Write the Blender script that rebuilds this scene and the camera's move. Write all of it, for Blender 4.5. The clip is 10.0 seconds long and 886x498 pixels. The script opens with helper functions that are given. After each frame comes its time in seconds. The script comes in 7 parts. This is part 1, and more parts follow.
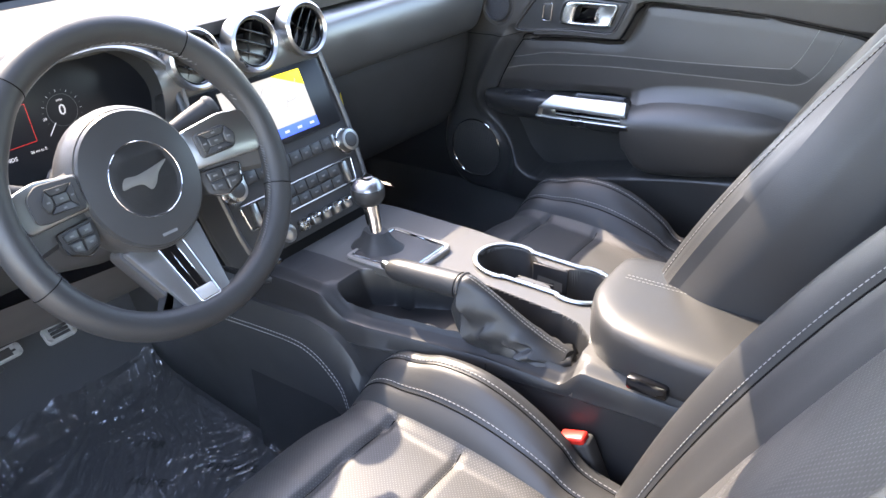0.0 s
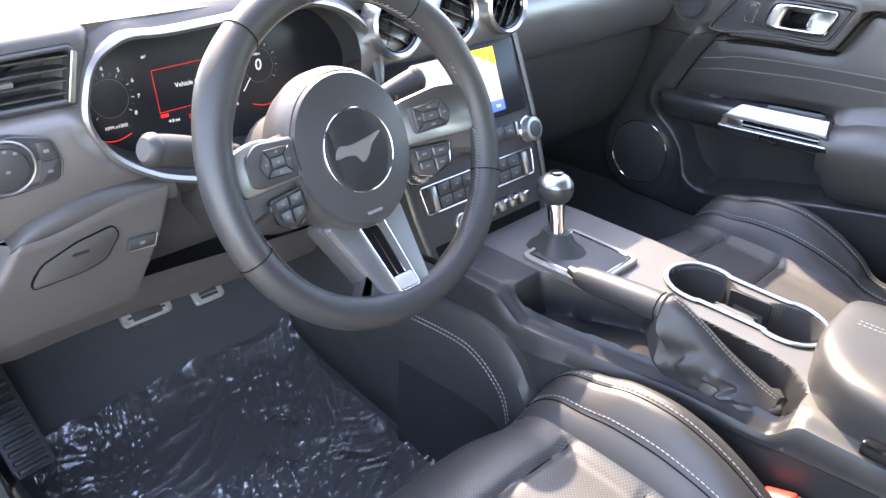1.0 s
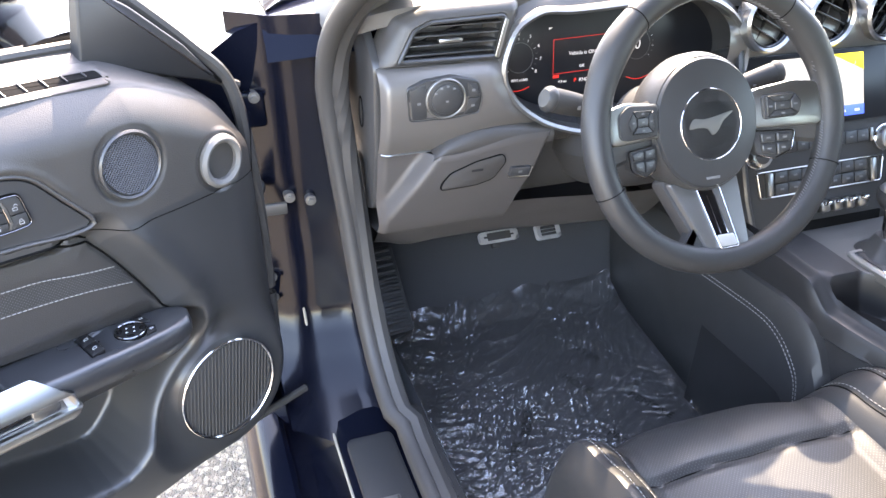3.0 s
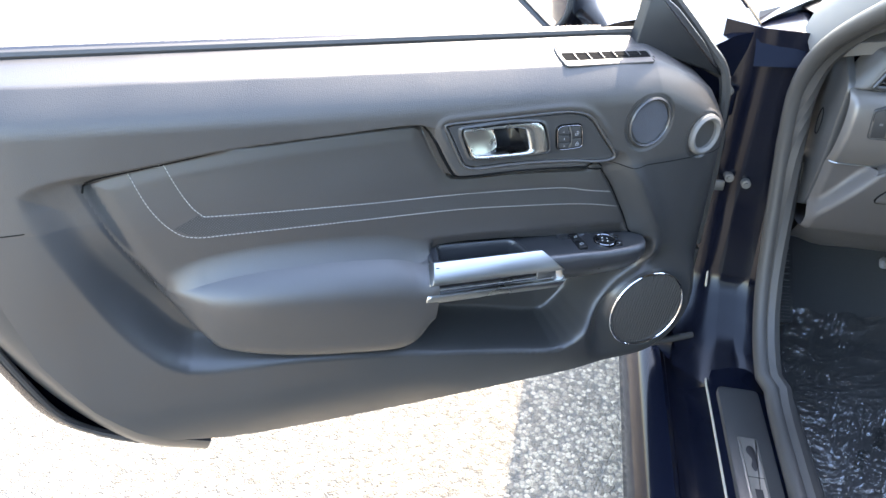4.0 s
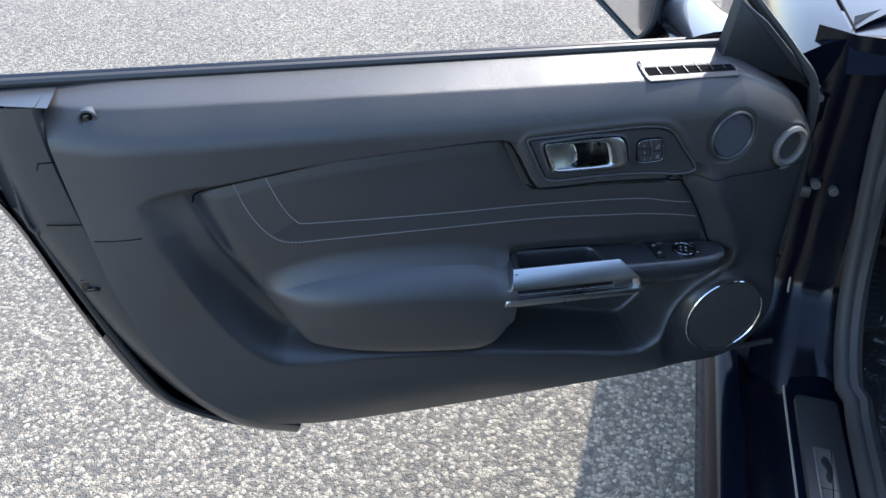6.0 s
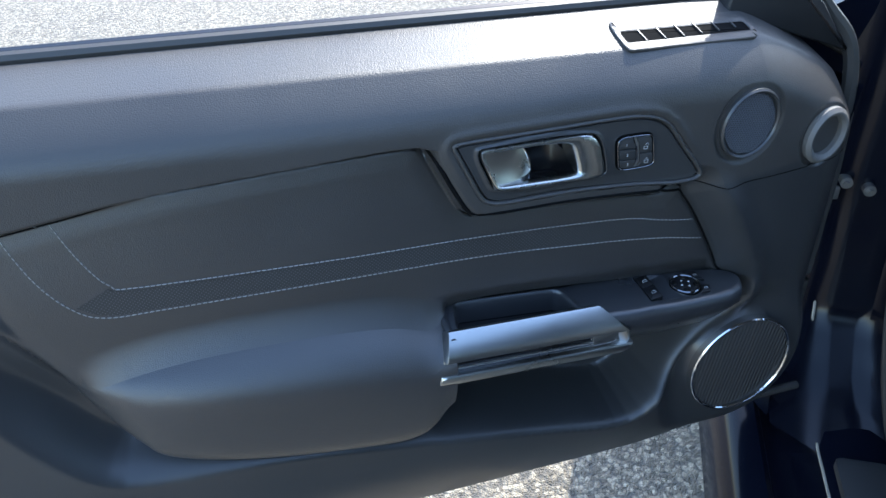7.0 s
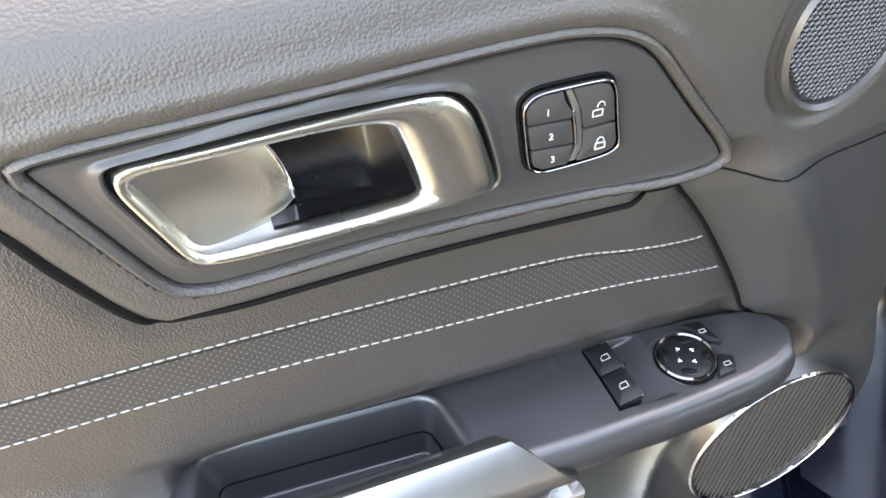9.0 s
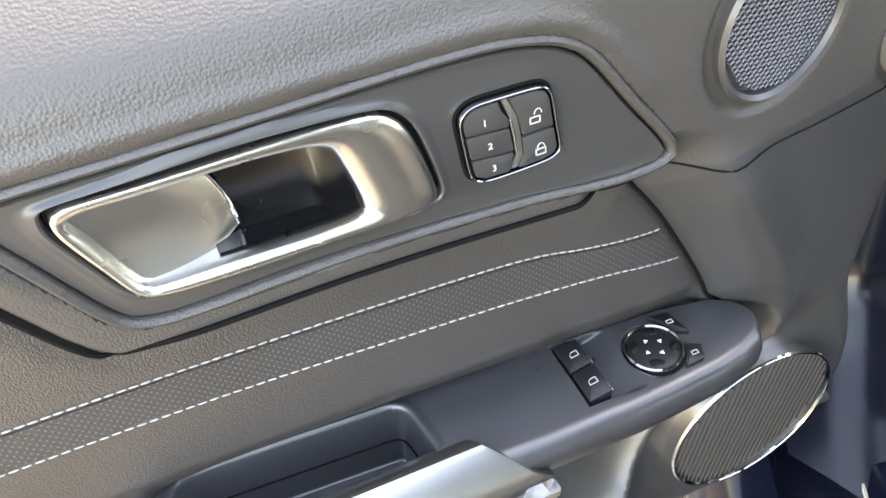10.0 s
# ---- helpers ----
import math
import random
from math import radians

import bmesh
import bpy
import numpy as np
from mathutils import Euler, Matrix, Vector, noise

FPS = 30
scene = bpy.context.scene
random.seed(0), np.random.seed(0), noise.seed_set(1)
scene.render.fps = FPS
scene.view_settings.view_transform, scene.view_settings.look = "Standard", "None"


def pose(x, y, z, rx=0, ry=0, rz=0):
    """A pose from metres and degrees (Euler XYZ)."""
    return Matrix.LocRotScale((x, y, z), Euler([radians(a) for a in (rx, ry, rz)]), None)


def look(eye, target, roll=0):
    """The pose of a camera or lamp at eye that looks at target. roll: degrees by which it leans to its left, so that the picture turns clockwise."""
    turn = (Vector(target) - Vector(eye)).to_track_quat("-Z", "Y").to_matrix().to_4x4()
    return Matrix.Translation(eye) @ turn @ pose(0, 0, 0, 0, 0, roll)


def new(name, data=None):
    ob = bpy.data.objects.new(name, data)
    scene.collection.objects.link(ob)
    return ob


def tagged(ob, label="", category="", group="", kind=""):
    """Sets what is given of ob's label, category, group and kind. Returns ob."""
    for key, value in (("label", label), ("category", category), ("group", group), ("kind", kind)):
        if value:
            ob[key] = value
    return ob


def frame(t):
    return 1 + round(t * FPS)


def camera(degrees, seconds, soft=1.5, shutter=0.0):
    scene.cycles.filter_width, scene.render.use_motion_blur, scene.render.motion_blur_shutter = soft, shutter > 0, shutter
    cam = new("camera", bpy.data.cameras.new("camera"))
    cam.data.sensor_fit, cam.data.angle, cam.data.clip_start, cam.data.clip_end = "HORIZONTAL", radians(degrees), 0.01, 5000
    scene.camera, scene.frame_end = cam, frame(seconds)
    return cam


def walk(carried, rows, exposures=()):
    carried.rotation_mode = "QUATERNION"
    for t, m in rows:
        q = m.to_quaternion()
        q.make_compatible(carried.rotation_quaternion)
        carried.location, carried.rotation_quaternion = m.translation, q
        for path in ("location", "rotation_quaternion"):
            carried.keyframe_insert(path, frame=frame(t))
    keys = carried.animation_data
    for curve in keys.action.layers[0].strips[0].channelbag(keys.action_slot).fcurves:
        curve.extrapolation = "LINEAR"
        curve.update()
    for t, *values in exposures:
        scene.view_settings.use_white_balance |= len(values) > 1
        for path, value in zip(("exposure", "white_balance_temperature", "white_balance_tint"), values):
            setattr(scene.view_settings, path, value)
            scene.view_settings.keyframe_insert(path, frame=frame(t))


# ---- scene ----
cam = camera(60.2, 10.0)
PATH = [
    (0, (0.266, 0.174, 1.204), (1.681, 1.24, 0.276), -2.9),
    (0.5, (0.287, 0.24, 1.193), (1.606, 1.414, 0.253), -1.0),
    (1, (0.242, 0.352, 1.172), (1.512, 1.572, 0.224), 1.2),
    (1.5, (0.177, 0.454, 1.169), (1.479, 1.657, 0.242), 3.5),
    (2, (0.151, 0.459, 1.176), (1.417, 1.696, 0.243), 4.0),
    (2.2, (0.149, 0.423, 1.185), (1.322, 1.731, 0.229), 3.4),
    (3.3, (0.05, 0.114, 1.241), (0.379, 1.809, 0.233), 1.2),
    (3.5, (-0.003, 0.059, 1.258), (0.159, 1.774, 0.242), 2.0),
    (4, (-0.093, -0.081, 1.303), (-0.343, 1.606, 0.259), 2.9),
    (4.5, (-0.114, -0.154, 1.368), (-0.525, 1.474, 0.281), 3.2),
    (5, (-0.109, -0.165, 1.399), (-0.544, 1.444, 0.294), 2.4),
    (5.5, (-0.1, -0.149, 1.401), (-0.541, 1.451, 0.285), 1.6),
    (5.7, (-0.096, -0.129, 1.394), (-0.542, 1.471, 0.28), 1.2),
    (6.8, (-0.088, 0.117, 1.259), (-0.496, 1.749, 0.176), -1.2),
    (7, (-0.105, 0.236, 1.222), (-0.483, 1.86, 0.118), -1.3),
    (7.3, (-0.115, 0.445, 1.148), (-0.438, 2.05, 0.0), -1.9),
    (7.5, (-0.116, 0.553, 1.102), (-0.407, 2.144, -0.074), -1.4),
    (8, (-0.085, 0.694, 1.048), (-0.331, 2.219, -0.223), -1.4),
    (8.5, (-0.082, 0.7, 1.046), (-0.328, 2.184, -0.273), -2.1),
    (9, (-0.079, 0.696, 1.043), (-0.341, 2.151, -0.304), -3.2),
    (9.5, (-0.075, 0.696, 1.044), (-0.331, 2.143, -0.312), -4.7),
    (10, (-0.061, 0.701, 1.049), (-0.308, 2.148, -0.309), -6.5),
]
walk(cam, [(t, look(eye, target, roll)) for t, eye, target, roll in PATH],
     [(0.0, 4.05, 7500, 20), (0.5, 4.12, 7500, 20), (1.0, 4.35, 7700, 22), (2.0, 4.35, 7700, 22), (3.3, 4.3, 8000, 18), (3.7, 4.2, 7800, 14), (4.1, 3.45, 6900, 12), (4.5, 2.4, 6300, 9), (5.0, 1.95, 6300, 12), (5.7, 1.95, 6200, 12), (6.8, 2.2, 5700, 6), (7.4, 3.0, 7600, 14), (8.0, 4.42, 10100, 17), (10.0, 4.42, 10100, 17)])
import functools

# ---- light ----
SUN = Vector((0.26, 0.87, 1.0)).normalized()
sun = new("sun", bpy.data.lights.new("sun", "SUN"))
sun.data.energy, sun.data.angle, sun.data.color = 1.65, radians(0.5), (1.0, 0.935, 0.82)
sun.matrix_world = look(SUN * 20, (0, 0, 0))
world = bpy.data.worlds.new("world")
scene.world = world
world.use_nodes = True
sky = world.node_tree.nodes.new("ShaderNodeTexSky")
sky.sky_type, sky.sun_disc = "NISHITA", False
sky.sun_elevation, sky.sun_rotation = math.asin(SUN.z), math.atan2(SUN.x, SUN.y)
background = world.node_tree.nodes["Background"]
background.inputs["Strength"].default_value = 0.15
world.node_tree.links.new(sky.outputs[0], background.inputs["Color"])


# ---- materials ----
def material(name, color, rough=0.5, metal=0.0, cell=0.0, relief=0.0, blotch=0.12, grain="voronoi", coat=0.0, emit=0.0, sheen=0.0, rough_var=0.08, speck=0.0, spec=0.5):
    """A surface with fine grain of the cell size in metres, and a slow change of tone and gloss."""
    m = bpy.data.materials.new(name)
    m.use_nodes = True
    t, b = m.node_tree, m.node_tree.nodes["Principled BSDF"]
    add, wire = t.nodes.new, t.links.new
    b.inputs["Metallic"].default_value = metal
    b.inputs["Coat Weight"].default_value = coat
    b.inputs["Specular IOR Level"].default_value = spec
    b.inputs["Coat Roughness"].default_value = 0.04
    b.inputs["Sheen Weight"].default_value = sheen
    at = add("ShaderNodeTexCoord").outputs["Object"]
    slow = add("ShaderNodeTexNoise")
    slow.inputs["Scale"].default_value, slow.inputs["Detail"].default_value = 9.0, 5.0
    wire(at, slow.inputs["Vector"])
    mix = add("ShaderNodeMix")
    mix.data_type = "RGBA"
    mix.inputs["A"].default_value = (*[c * (1 - blotch) for c in color], 1)
    mix.inputs["B"].default_value = (*[min(1, c * (1 + blotch)) for c in color], 1)
    wire(slow.outputs["Fac"], mix.inputs["Factor"])
    tone = mix.outputs["Result"]
    if speck:
        dust = add("ShaderNodeTexNoise")
        dust.inputs["Scale"].default_value, dust.inputs["Detail"].default_value = 420.0, 2.0
        wire(at, dust.inputs["Vector"])
        ramp = add("ShaderNodeMapRange")
        ramp.inputs["From Min"].default_value, ramp.inputs["From Max"].default_value, ramp.inputs["To Max"].default_value = 0.70, 0.80, speck
        wire(dust.outputs["Fac"], ramp.inputs["Value"])
        over = add("ShaderNodeMix")
        over.data_type = "RGBA"
        over.inputs["B"].default_value = (0.35, 0.34, 0.32, 1)
        wire(tone, over.inputs["A"])
        wire(ramp.outputs["Result"], over.inputs["Factor"])
        tone = over.outputs["Result"]
    wire(tone, b.inputs["Base Color"])
    gloss = add("ShaderNodeMapRange")
    gloss.inputs["To Min"].default_value, gloss.inputs["To Max"].default_value = max(0.02, rough - rough_var), min(1, rough + rough_var)
    gloss.inputs["From Min"].default_value, gloss.inputs["From Max"].default_value = 0.3, 0.7
    wire(slow.outputs["Fac"], gloss.inputs["Value"])
    wire(gloss.outputs["Result"], b.inputs["Roughness"])
    if cell:
        bump = add("ShaderNodeBump")
        bump.inputs["Strength"].default_value = relief
        bump.inputs["Distance"].default_value = cell * 0.22
        if grain == "voronoi":
            warp = add("ShaderNodeTexNoise")
            warp.inputs["Scale"].default_value = 0.45 / cell
            wire(at, warp.inputs["Vector"])
            shift = add("ShaderNodeVectorMath")
            shift.operation = "MULTIPLY_ADD"
            shift.inputs[1].default_value = (cell * 0.35,) * 3
            wire(warp.outputs["Color"], shift.inputs[0])
            wire(at, shift.inputs[2])
            tex = add("ShaderNodeTexVoronoi")
            tex.inputs["Randomness"].default_value = 0.8
            tex.inputs["Scale"].default_value = 1 / cell
            wire(shift.outputs[0], tex.inputs["Vector"])
            flip = add("ShaderNodeMapRange")
            flip.inputs["From Min"].default_value, flip.inputs["From Max"].default_value, flip.inputs["To Min"].default_value, flip.inputs["To Max"].default_value = 0.15, 0.75, 1.0, 0.0
            wire(tex.outputs["Distance"], flip.inputs["Value"])
            wire(flip.outputs["Result"], bump.inputs["Height"])
        else:
            tex = add("ShaderNodeTexNoise")
            tex.inputs["Scale"].default_value, tex.inputs["Detail"].default_value = 1 / cell, 3.0
            wire(at, tex.inputs["Vector"])
            wire(tex.outputs["Fac"], bump.inputs["Height"])
        wire(bump.outputs["Normal"], b.inputs["Normal"])
    if emit:
        b.inputs["Emission Color"].default_value, b.inputs["Emission Strength"].default_value = (*color, 1), emit
    return m


def perforated(name, color, pitch, axes):
    """Leather with rows of small punched holes, pitch metres apart, over the two object axes named."""
    m = material(name, color, 0.45, cell=0.0016, relief=0.25)
    t, b = m.node_tree, m.node_tree.nodes["Principled BSDF"]
    add, wire = t.nodes.new, t.links.new
    xyz = add("ShaderNodeSeparateXYZ")
    wire(add("ShaderNodeTexCoord").outputs["Object"], xyz.inputs[0])
    a, c = xyz.outputs[axes[0]], xyz.outputs[axes[1]]

    def step(op, x, y):
        n = add("ShaderNodeMath")
        n.operation = op
        for slot, v in zip(n.inputs, (x, y)):
            if isinstance(v, (int, float)):
                slot.default_value = v
            else:
                wire(v, slot)
        return n.outputs[0]
    p, q = step("ADD", a, c), step("SUBTRACT", a, c)
    far = [step("POWER", step("SUBTRACT", step("FRACT", step("MULTIPLY", v, 0.7 / pitch), 0), 0.5), 2.0) for v in (p, q)]
    hole = step("LESS_THAN", step("ADD", far[0], far[1]), 0.035)
    mix = add("ShaderNodeMix")
    mix.data_type = "RGBA"
    old = b.inputs["Base Color"].links[0].from_socket
    wire(old, mix.inputs["A"])
    mix.inputs["B"].default_value = (0.11, 0.11, 0.11, 1)
    wire(hole, mix.inputs["Factor"])
    wire(mix.outputs["Result"], b.inputs["Base Color"])
    return m


def clear_film(name, share, rough, cell, relief, tint=(1, 1, 1)):
    """Clear sheet: mostly see-through, with a glossy skin."""
    m = bpy.data.materials.new(name)
    m.use_nodes = True
    t = m.node_tree
    t.nodes.clear()
    out, mix, see, gloss = [t.nodes.new("ShaderNode" + n) for n in ("OutputMaterial", "MixShader", "BsdfTransparent", "BsdfGlossy")]
    see.inputs["Color"].default_value = (*tint, 1)
    gloss.inputs["Roughness"].default_value = rough
    mix.inputs[0].default_value = share
    t.links.new(see.outputs[0], mix.inputs[1])
    t.links.new(gloss.outputs[0], mix.inputs[2])
    t.links.new(mix.outputs[0], out.inputs[0])
    if relief:
        bump, tex, at = t.nodes.new("ShaderNodeBump"), t.nodes.new("ShaderNodeTexNoise"), t.nodes.new("ShaderNodeTexCoord")
        tex.inputs["Scale"].default_value, tex.inputs["Detail"].default_value, tex.inputs["Distortion"].default_value = 1 / cell, 4.0, 1.5
        bump.inputs["Strength"].default_value, bump.inputs["Distance"].default_value = relief, cell * 0.4
        t.links.new(at.outputs["Object"], tex.inputs["Vector"])
        t.links.new(tex.outputs["Fac"], bump.inputs["Height"])
        t.links.new(bump.outputs["Normal"], gloss.inputs["Normal"])
    return m


def aggregate(name):
    """Worn asphalt of pale crushed stone in a dark binder."""
    m = bpy.data.materials.new(name)
    m.use_nodes = True
    t, b = m.node_tree, m.node_tree.nodes["Principled BSDF"]
    add, wire = t.nodes.new, t.links.new
    at = add("ShaderNodeTexCoord").outputs["Object"]
    stone = add("ShaderNodeTexVoronoi")
    stone.inputs["Scale"].default_value = 95.0
    small = add("ShaderNodeTexVoronoi")
    small.inputs["Scale"].default_value = 260.0
    slow = add("ShaderNodeTexNoise")
    slow.inputs["Scale"].default_value, slow.inputs["Detail"].default_value = 0.8, 6.0
    for n in (stone, small, slow):
        wire(at, n.inputs["Vector"])
    hue = add("ShaderNodeSeparateColor")
    wire(stone.outputs["Color"], hue.inputs[0])
    ramp = add("ShaderNodeValToRGB")
    ramp.color_ramp.elements[0].color = (0.155, 0.137, 0.112, 1)
    ramp.color_ramp.elements[1].color = (0.60, 0.53, 0.41, 1)
    mid = ramp.color_ramp.elements.new(0.55)
    mid.color = (0.35, 0.305, 0.235, 1)
    wire(hue.outputs[0], ramp.inputs["Fac"])
    gap = add("ShaderNodeMapRange")
    gap.inputs["From Min"].default_value, gap.inputs["From Max"].default_value = 0.45, 0.85
    wire(stone.outputs["Distance"], gap.inputs["Value"])
    binder = add("ShaderNodeMix")
    binder.data_type = "RGBA"
    binder.inputs["B"].default_value = (0.155, 0.145, 0.13, 1)
    wire(ramp.outputs["Color"], binder.inputs["A"])
    wire(gap.outputs["Result"], binder.inputs["Factor"])
    worn = add("ShaderNodeMix")
    worn.data_type, worn.blend_type = "RGBA", "MULTIPLY"
    worn.inputs["Factor"].default_value = 1.0
    tone = add("ShaderNodeValToRGB")
    tone.color_ramp.elements[0].color, tone.color_ramp.elements[1].color = (0.72, 0.72, 0.72, 1), (1.2, 1.15, 1.08, 1)
    wire(slow.outputs["Fac"], tone.inputs["Fac"])
    wire(binder.outputs["Result"], worn.inputs["A"])
    wire(tone.outputs["Color"], worn.inputs["B"])
    wire(worn.outputs["Result"], b.inputs["Base Color"])
    b.inputs["Roughness"].default_value = 0.85
    high = add("ShaderNodeMath")
    high.operation = "ADD"
    wire(stone.outputs["Distance"], high.inputs[0])
    wire(small.outputs["Distance"], high.inputs[1])
    bump = add("ShaderNodeBump")
    bump.invert = True
    bump.inputs["Strength"].default_value, bump.inputs["Distance"].default_value = 1.0, 0.006
    wire(high.outputs[0], bump.inputs["Height"])
    wire(bump.outputs["Normal"], b.inputs["Normal"])
    return m


SOFT = material("grained_soft_trim", (0.058, 0.054, 0.050), 0.40, cell=0.0013, relief=0.50, spec=0.55)
LEATHER = material("black_leather", (0.034, 0.034, 0.034), 0.43, cell=0.0011, relief=0.32)
PADDED = material("padded_vinyl", (0.046, 0.043, 0.041), 0.34, cell=0.0011, relief=0.55, spec=0.9, blotch=0.06, rough_var=0.03)
HARD = material("hard_plastic", (0.042, 0.042, 0.042), 0.36, cell=0.0008, relief=0.22, grain="noise", spec=0.65)
# hard plastic again, darker and bluer: reflected sky put into the base colour
ARM = material("sky_tinted_armrest_plastic", (0.034, 0.035, 0.038), 0.33, cell=0.0008, relief=0.16, grain="noise", spec=1.0)
DARKCHROME = material("dark_chrome", (0.30, 0.30, 0.31), 0.12, 1.0, blotch=0.03, rough_var=0.03)
DULL = material("dull_black_plastic", (0.042, 0.041, 0.040), 0.6, cell=0.001, relief=0.25, grain="noise")
CONSOLE = material("satin_console_plate", (0.105, 0.102, 0.097), 0.36, 0.25, cell=0.0007, relief=0.10, grain="noise", blotch=0.05)
BLACK = material("smooth_black_plastic", (0.020, 0.020, 0.021), 0.42, cell=0.0008, relief=0.15, grain="noise", spec=0.4)
ALU = material("brushed_aluminium", (0.62, 0.61, 0.59), 0.42, 0.55, cell=0.0006, relief=0.1, grain="noise")
BAND = material("satin_aluminium_band", (0.27, 0.265, 0.255), 0.36, 0.75, cell=0.0006, relief=0.08, grain="noise", blotch=0.06)
GLOSS = material("gloss_black", (0.006, 0.006, 0.007), 0.10, coat=0.5, rough_var=0.03, speck=0.15)
SATIN = material("satin_metal", (0.50, 0.50, 0.485), 0.30, 1.0, blotch=0.05, rough_var=0.04)
HANDLE = material("satin_handle_metal", (0.60, 0.605, 0.58), 0.28, 1.0, blotch=0.02, rough_var=0.02)
WIRE = material("grey_wire_mesh", (0.12, 0.12, 0.125), 0.38, 0.5, rough_var=0.03)
CHROME = material("chrome", (0.82, 0.82, 0.83), 0.07, 1.0, blotch=0.03, rough_var=0.03)
KNEE = material("brown_black_knee_trim", (0.088, 0.080, 0.075), 0.46, 0.1, cell=0.0009, relief=0.2, grain="noise", blotch=0.06)
FASCIA = material("satin_grey_fascia", (0.172, 0.158, 0.144), 0.42, 0.45, cell=0.0006, relief=0.08, grain="noise", blotch=0.06)
JAMB = material("jamb_paint", (0.004, 0.005, 0.010), 0.18, speck=0.05, spec=0.3)
PAINT = material("dark_blue_paint", (0.004, 0.0055, 0.012), 0.15, rough_var=0.02, speck=0.08, spec=0.12)
RUBBER = material("rubber_seal", (0.050, 0.047, 0.044), 0.5, cell=0.0012, relief=0.2, grain="noise", speck=0.1)
GREYTRIM = material("grey_pillar_trim", (0.15, 0.142, 0.130), 0.6, cell=0.0012, relief=0.3, grain="noise")
CARPET = material("black_carpet", (0.070, 0.068, 0.068), 0.95, cell=0.0022, relief=0.9, grain="noise", sheen=0.2, speck=0.3)
SWITCH = material("black_switch_plastic", (0.012, 0.012, 0.013), 0.42, cell=0.0006, relief=0.12, grain="noise", spec=0.35)
THREAD = material("pale_thread", (0.34, 0.335, 0.32), 0.7)
WHITE = material("white_marking", (0.75, 0.75, 0.75), 0.5)
PALEMARK = material("pale_marking", (0.45, 0.45, 0.45), 0.5)
GREYMARK = material("grey_marking", (0.16, 0.16, 0.16), 0.6)
DARKMARK = material("dark_print", (0.012, 0.012, 0.014), 0.55)
RED = material("red_button", (0.65, 0.03, 0.02), 0.35)
YELLOW = material("yellow_card", (0.75, 0.55, 0.02), 0.5)
# near-black for seams, and painted shade in creases, gaps and hollows
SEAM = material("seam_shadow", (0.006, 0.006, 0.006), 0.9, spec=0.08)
BLOCK = material("bare_metal", (0.30, 0.29, 0.27), 0.4, 0.8, speck=0.2)
PERF_DOOR = perforated("perforated_door_strip", (0.040, 0.039, 0.038), 0.0028, (0, 2))
PERF_SEAT = perforated("perforated_seat_leather", (0.044, 0.043, 0.042), 0.0036, (0, 1))
SCREEN_DARK = material("dark_display_glass", (0.014, 0.015, 0.018), 0.30, rough_var=0.02)
LIT_WHITE = material("lit_white_display", (0.60, 0.62, 0.65), 0.4, emit=0.05)
LIT_RED = material("lit_red_display", (0.45, 0.02, 0.015), 0.4, emit=0.12)
LIT_MAP = material("lit_map_display", (0.40, 0.39, 0.35), 0.4, emit=0.10)
LIT_YELLOW = material("lit_yellow_display", (0.85, 0.72, 0.02), 0.4, emit=0.2)
LIT_BLUE = material("lit_blue_display", (0.03, 0.08, 0.5), 0.4, emit=0.2)
FILM = clear_film("clear_plastic_film", 0.20, 0.11, 0.006, 0.42)
PANE = clear_film("window_glass", 0.06, 0.02, 1, 0, (0.79, 0.81, 0.80))
TINTED = clear_film("tinted_glass", 0.07, 0.02, 1, 0, (0.45, 0.50, 0.49))
GROUND = aggregate("worn_asphalt")


# ---- mesh helpers ----
def build(name, verts, faces, mat, parent=None, label="", smooth=True, fix=True):
    me = bpy.data.meshes.new(name)
    me.from_pydata([tuple(v) for v in verts], [], [tuple(f) for f in faces])
    if fix:
        bm = bmesh.new()
        bm.from_mesh(me)
        bmesh.ops.remove_doubles(bm, verts=bm.verts, dist=1e-5)
        bmesh.ops.recalc_face_normals(bm, faces=bm.faces)
        bm.to_mesh(me)
        bm.free()
    me.materials.append(mat)
    ob = new(name, me)
    ob.parent = parent
    if smooth:
        me.polygons.foreach_set("use_smooth", [True] * len(me.polygons))
        me.set_sharp_from_angle(angle=radians(38))
    if label:
        tagged(ob, label)
    return ob


def part(name, shape, mat, parent, label=""):
    """A part from (verts, faces)."""
    return build(name, shape[0], shape[1], mat, parent, label)


def thing(name, label, category, matrix=None, group="", kind=""):
    ob = new(name)
    ob.empty_display_size = 0.05
    if matrix is not None:
        ob.matrix_world = matrix
    return tagged(ob, label, category, group, kind)


def joined(*shapes):
    verts, faces = [], []
    for v, f in shapes:
        n = len(verts)
        verts += [tuple(p) for p in v]
        faces += [tuple(i + n for i in q) for q in f]
    return verts, faces


def moved(shape, m):
    return [tuple(m @ Vector(v)) for v in shape[0]], shape[1]


def mapped(shape, fn):
    return [tuple(fn(*v)) for v in shape[0]], shape[1]


def sheet(fn, nu, nv, loop_u=False, loop_v=False):
    """A grid of fn(s, t) over the unit square."""
    cu, cv = nu + (not loop_u), nv + (not loop_v)
    verts = [fn(i / nu, j / nv) for j in range(cv) for i in range(cu)]
    faces = [(j * cu + i, j * cu + (i + 1) % cu, (j + 1) % cv * cu + (i + 1) % cu, (j + 1) % cv * cu + i) for j in range(nv) for i in range(nu)]
    return verts, faces


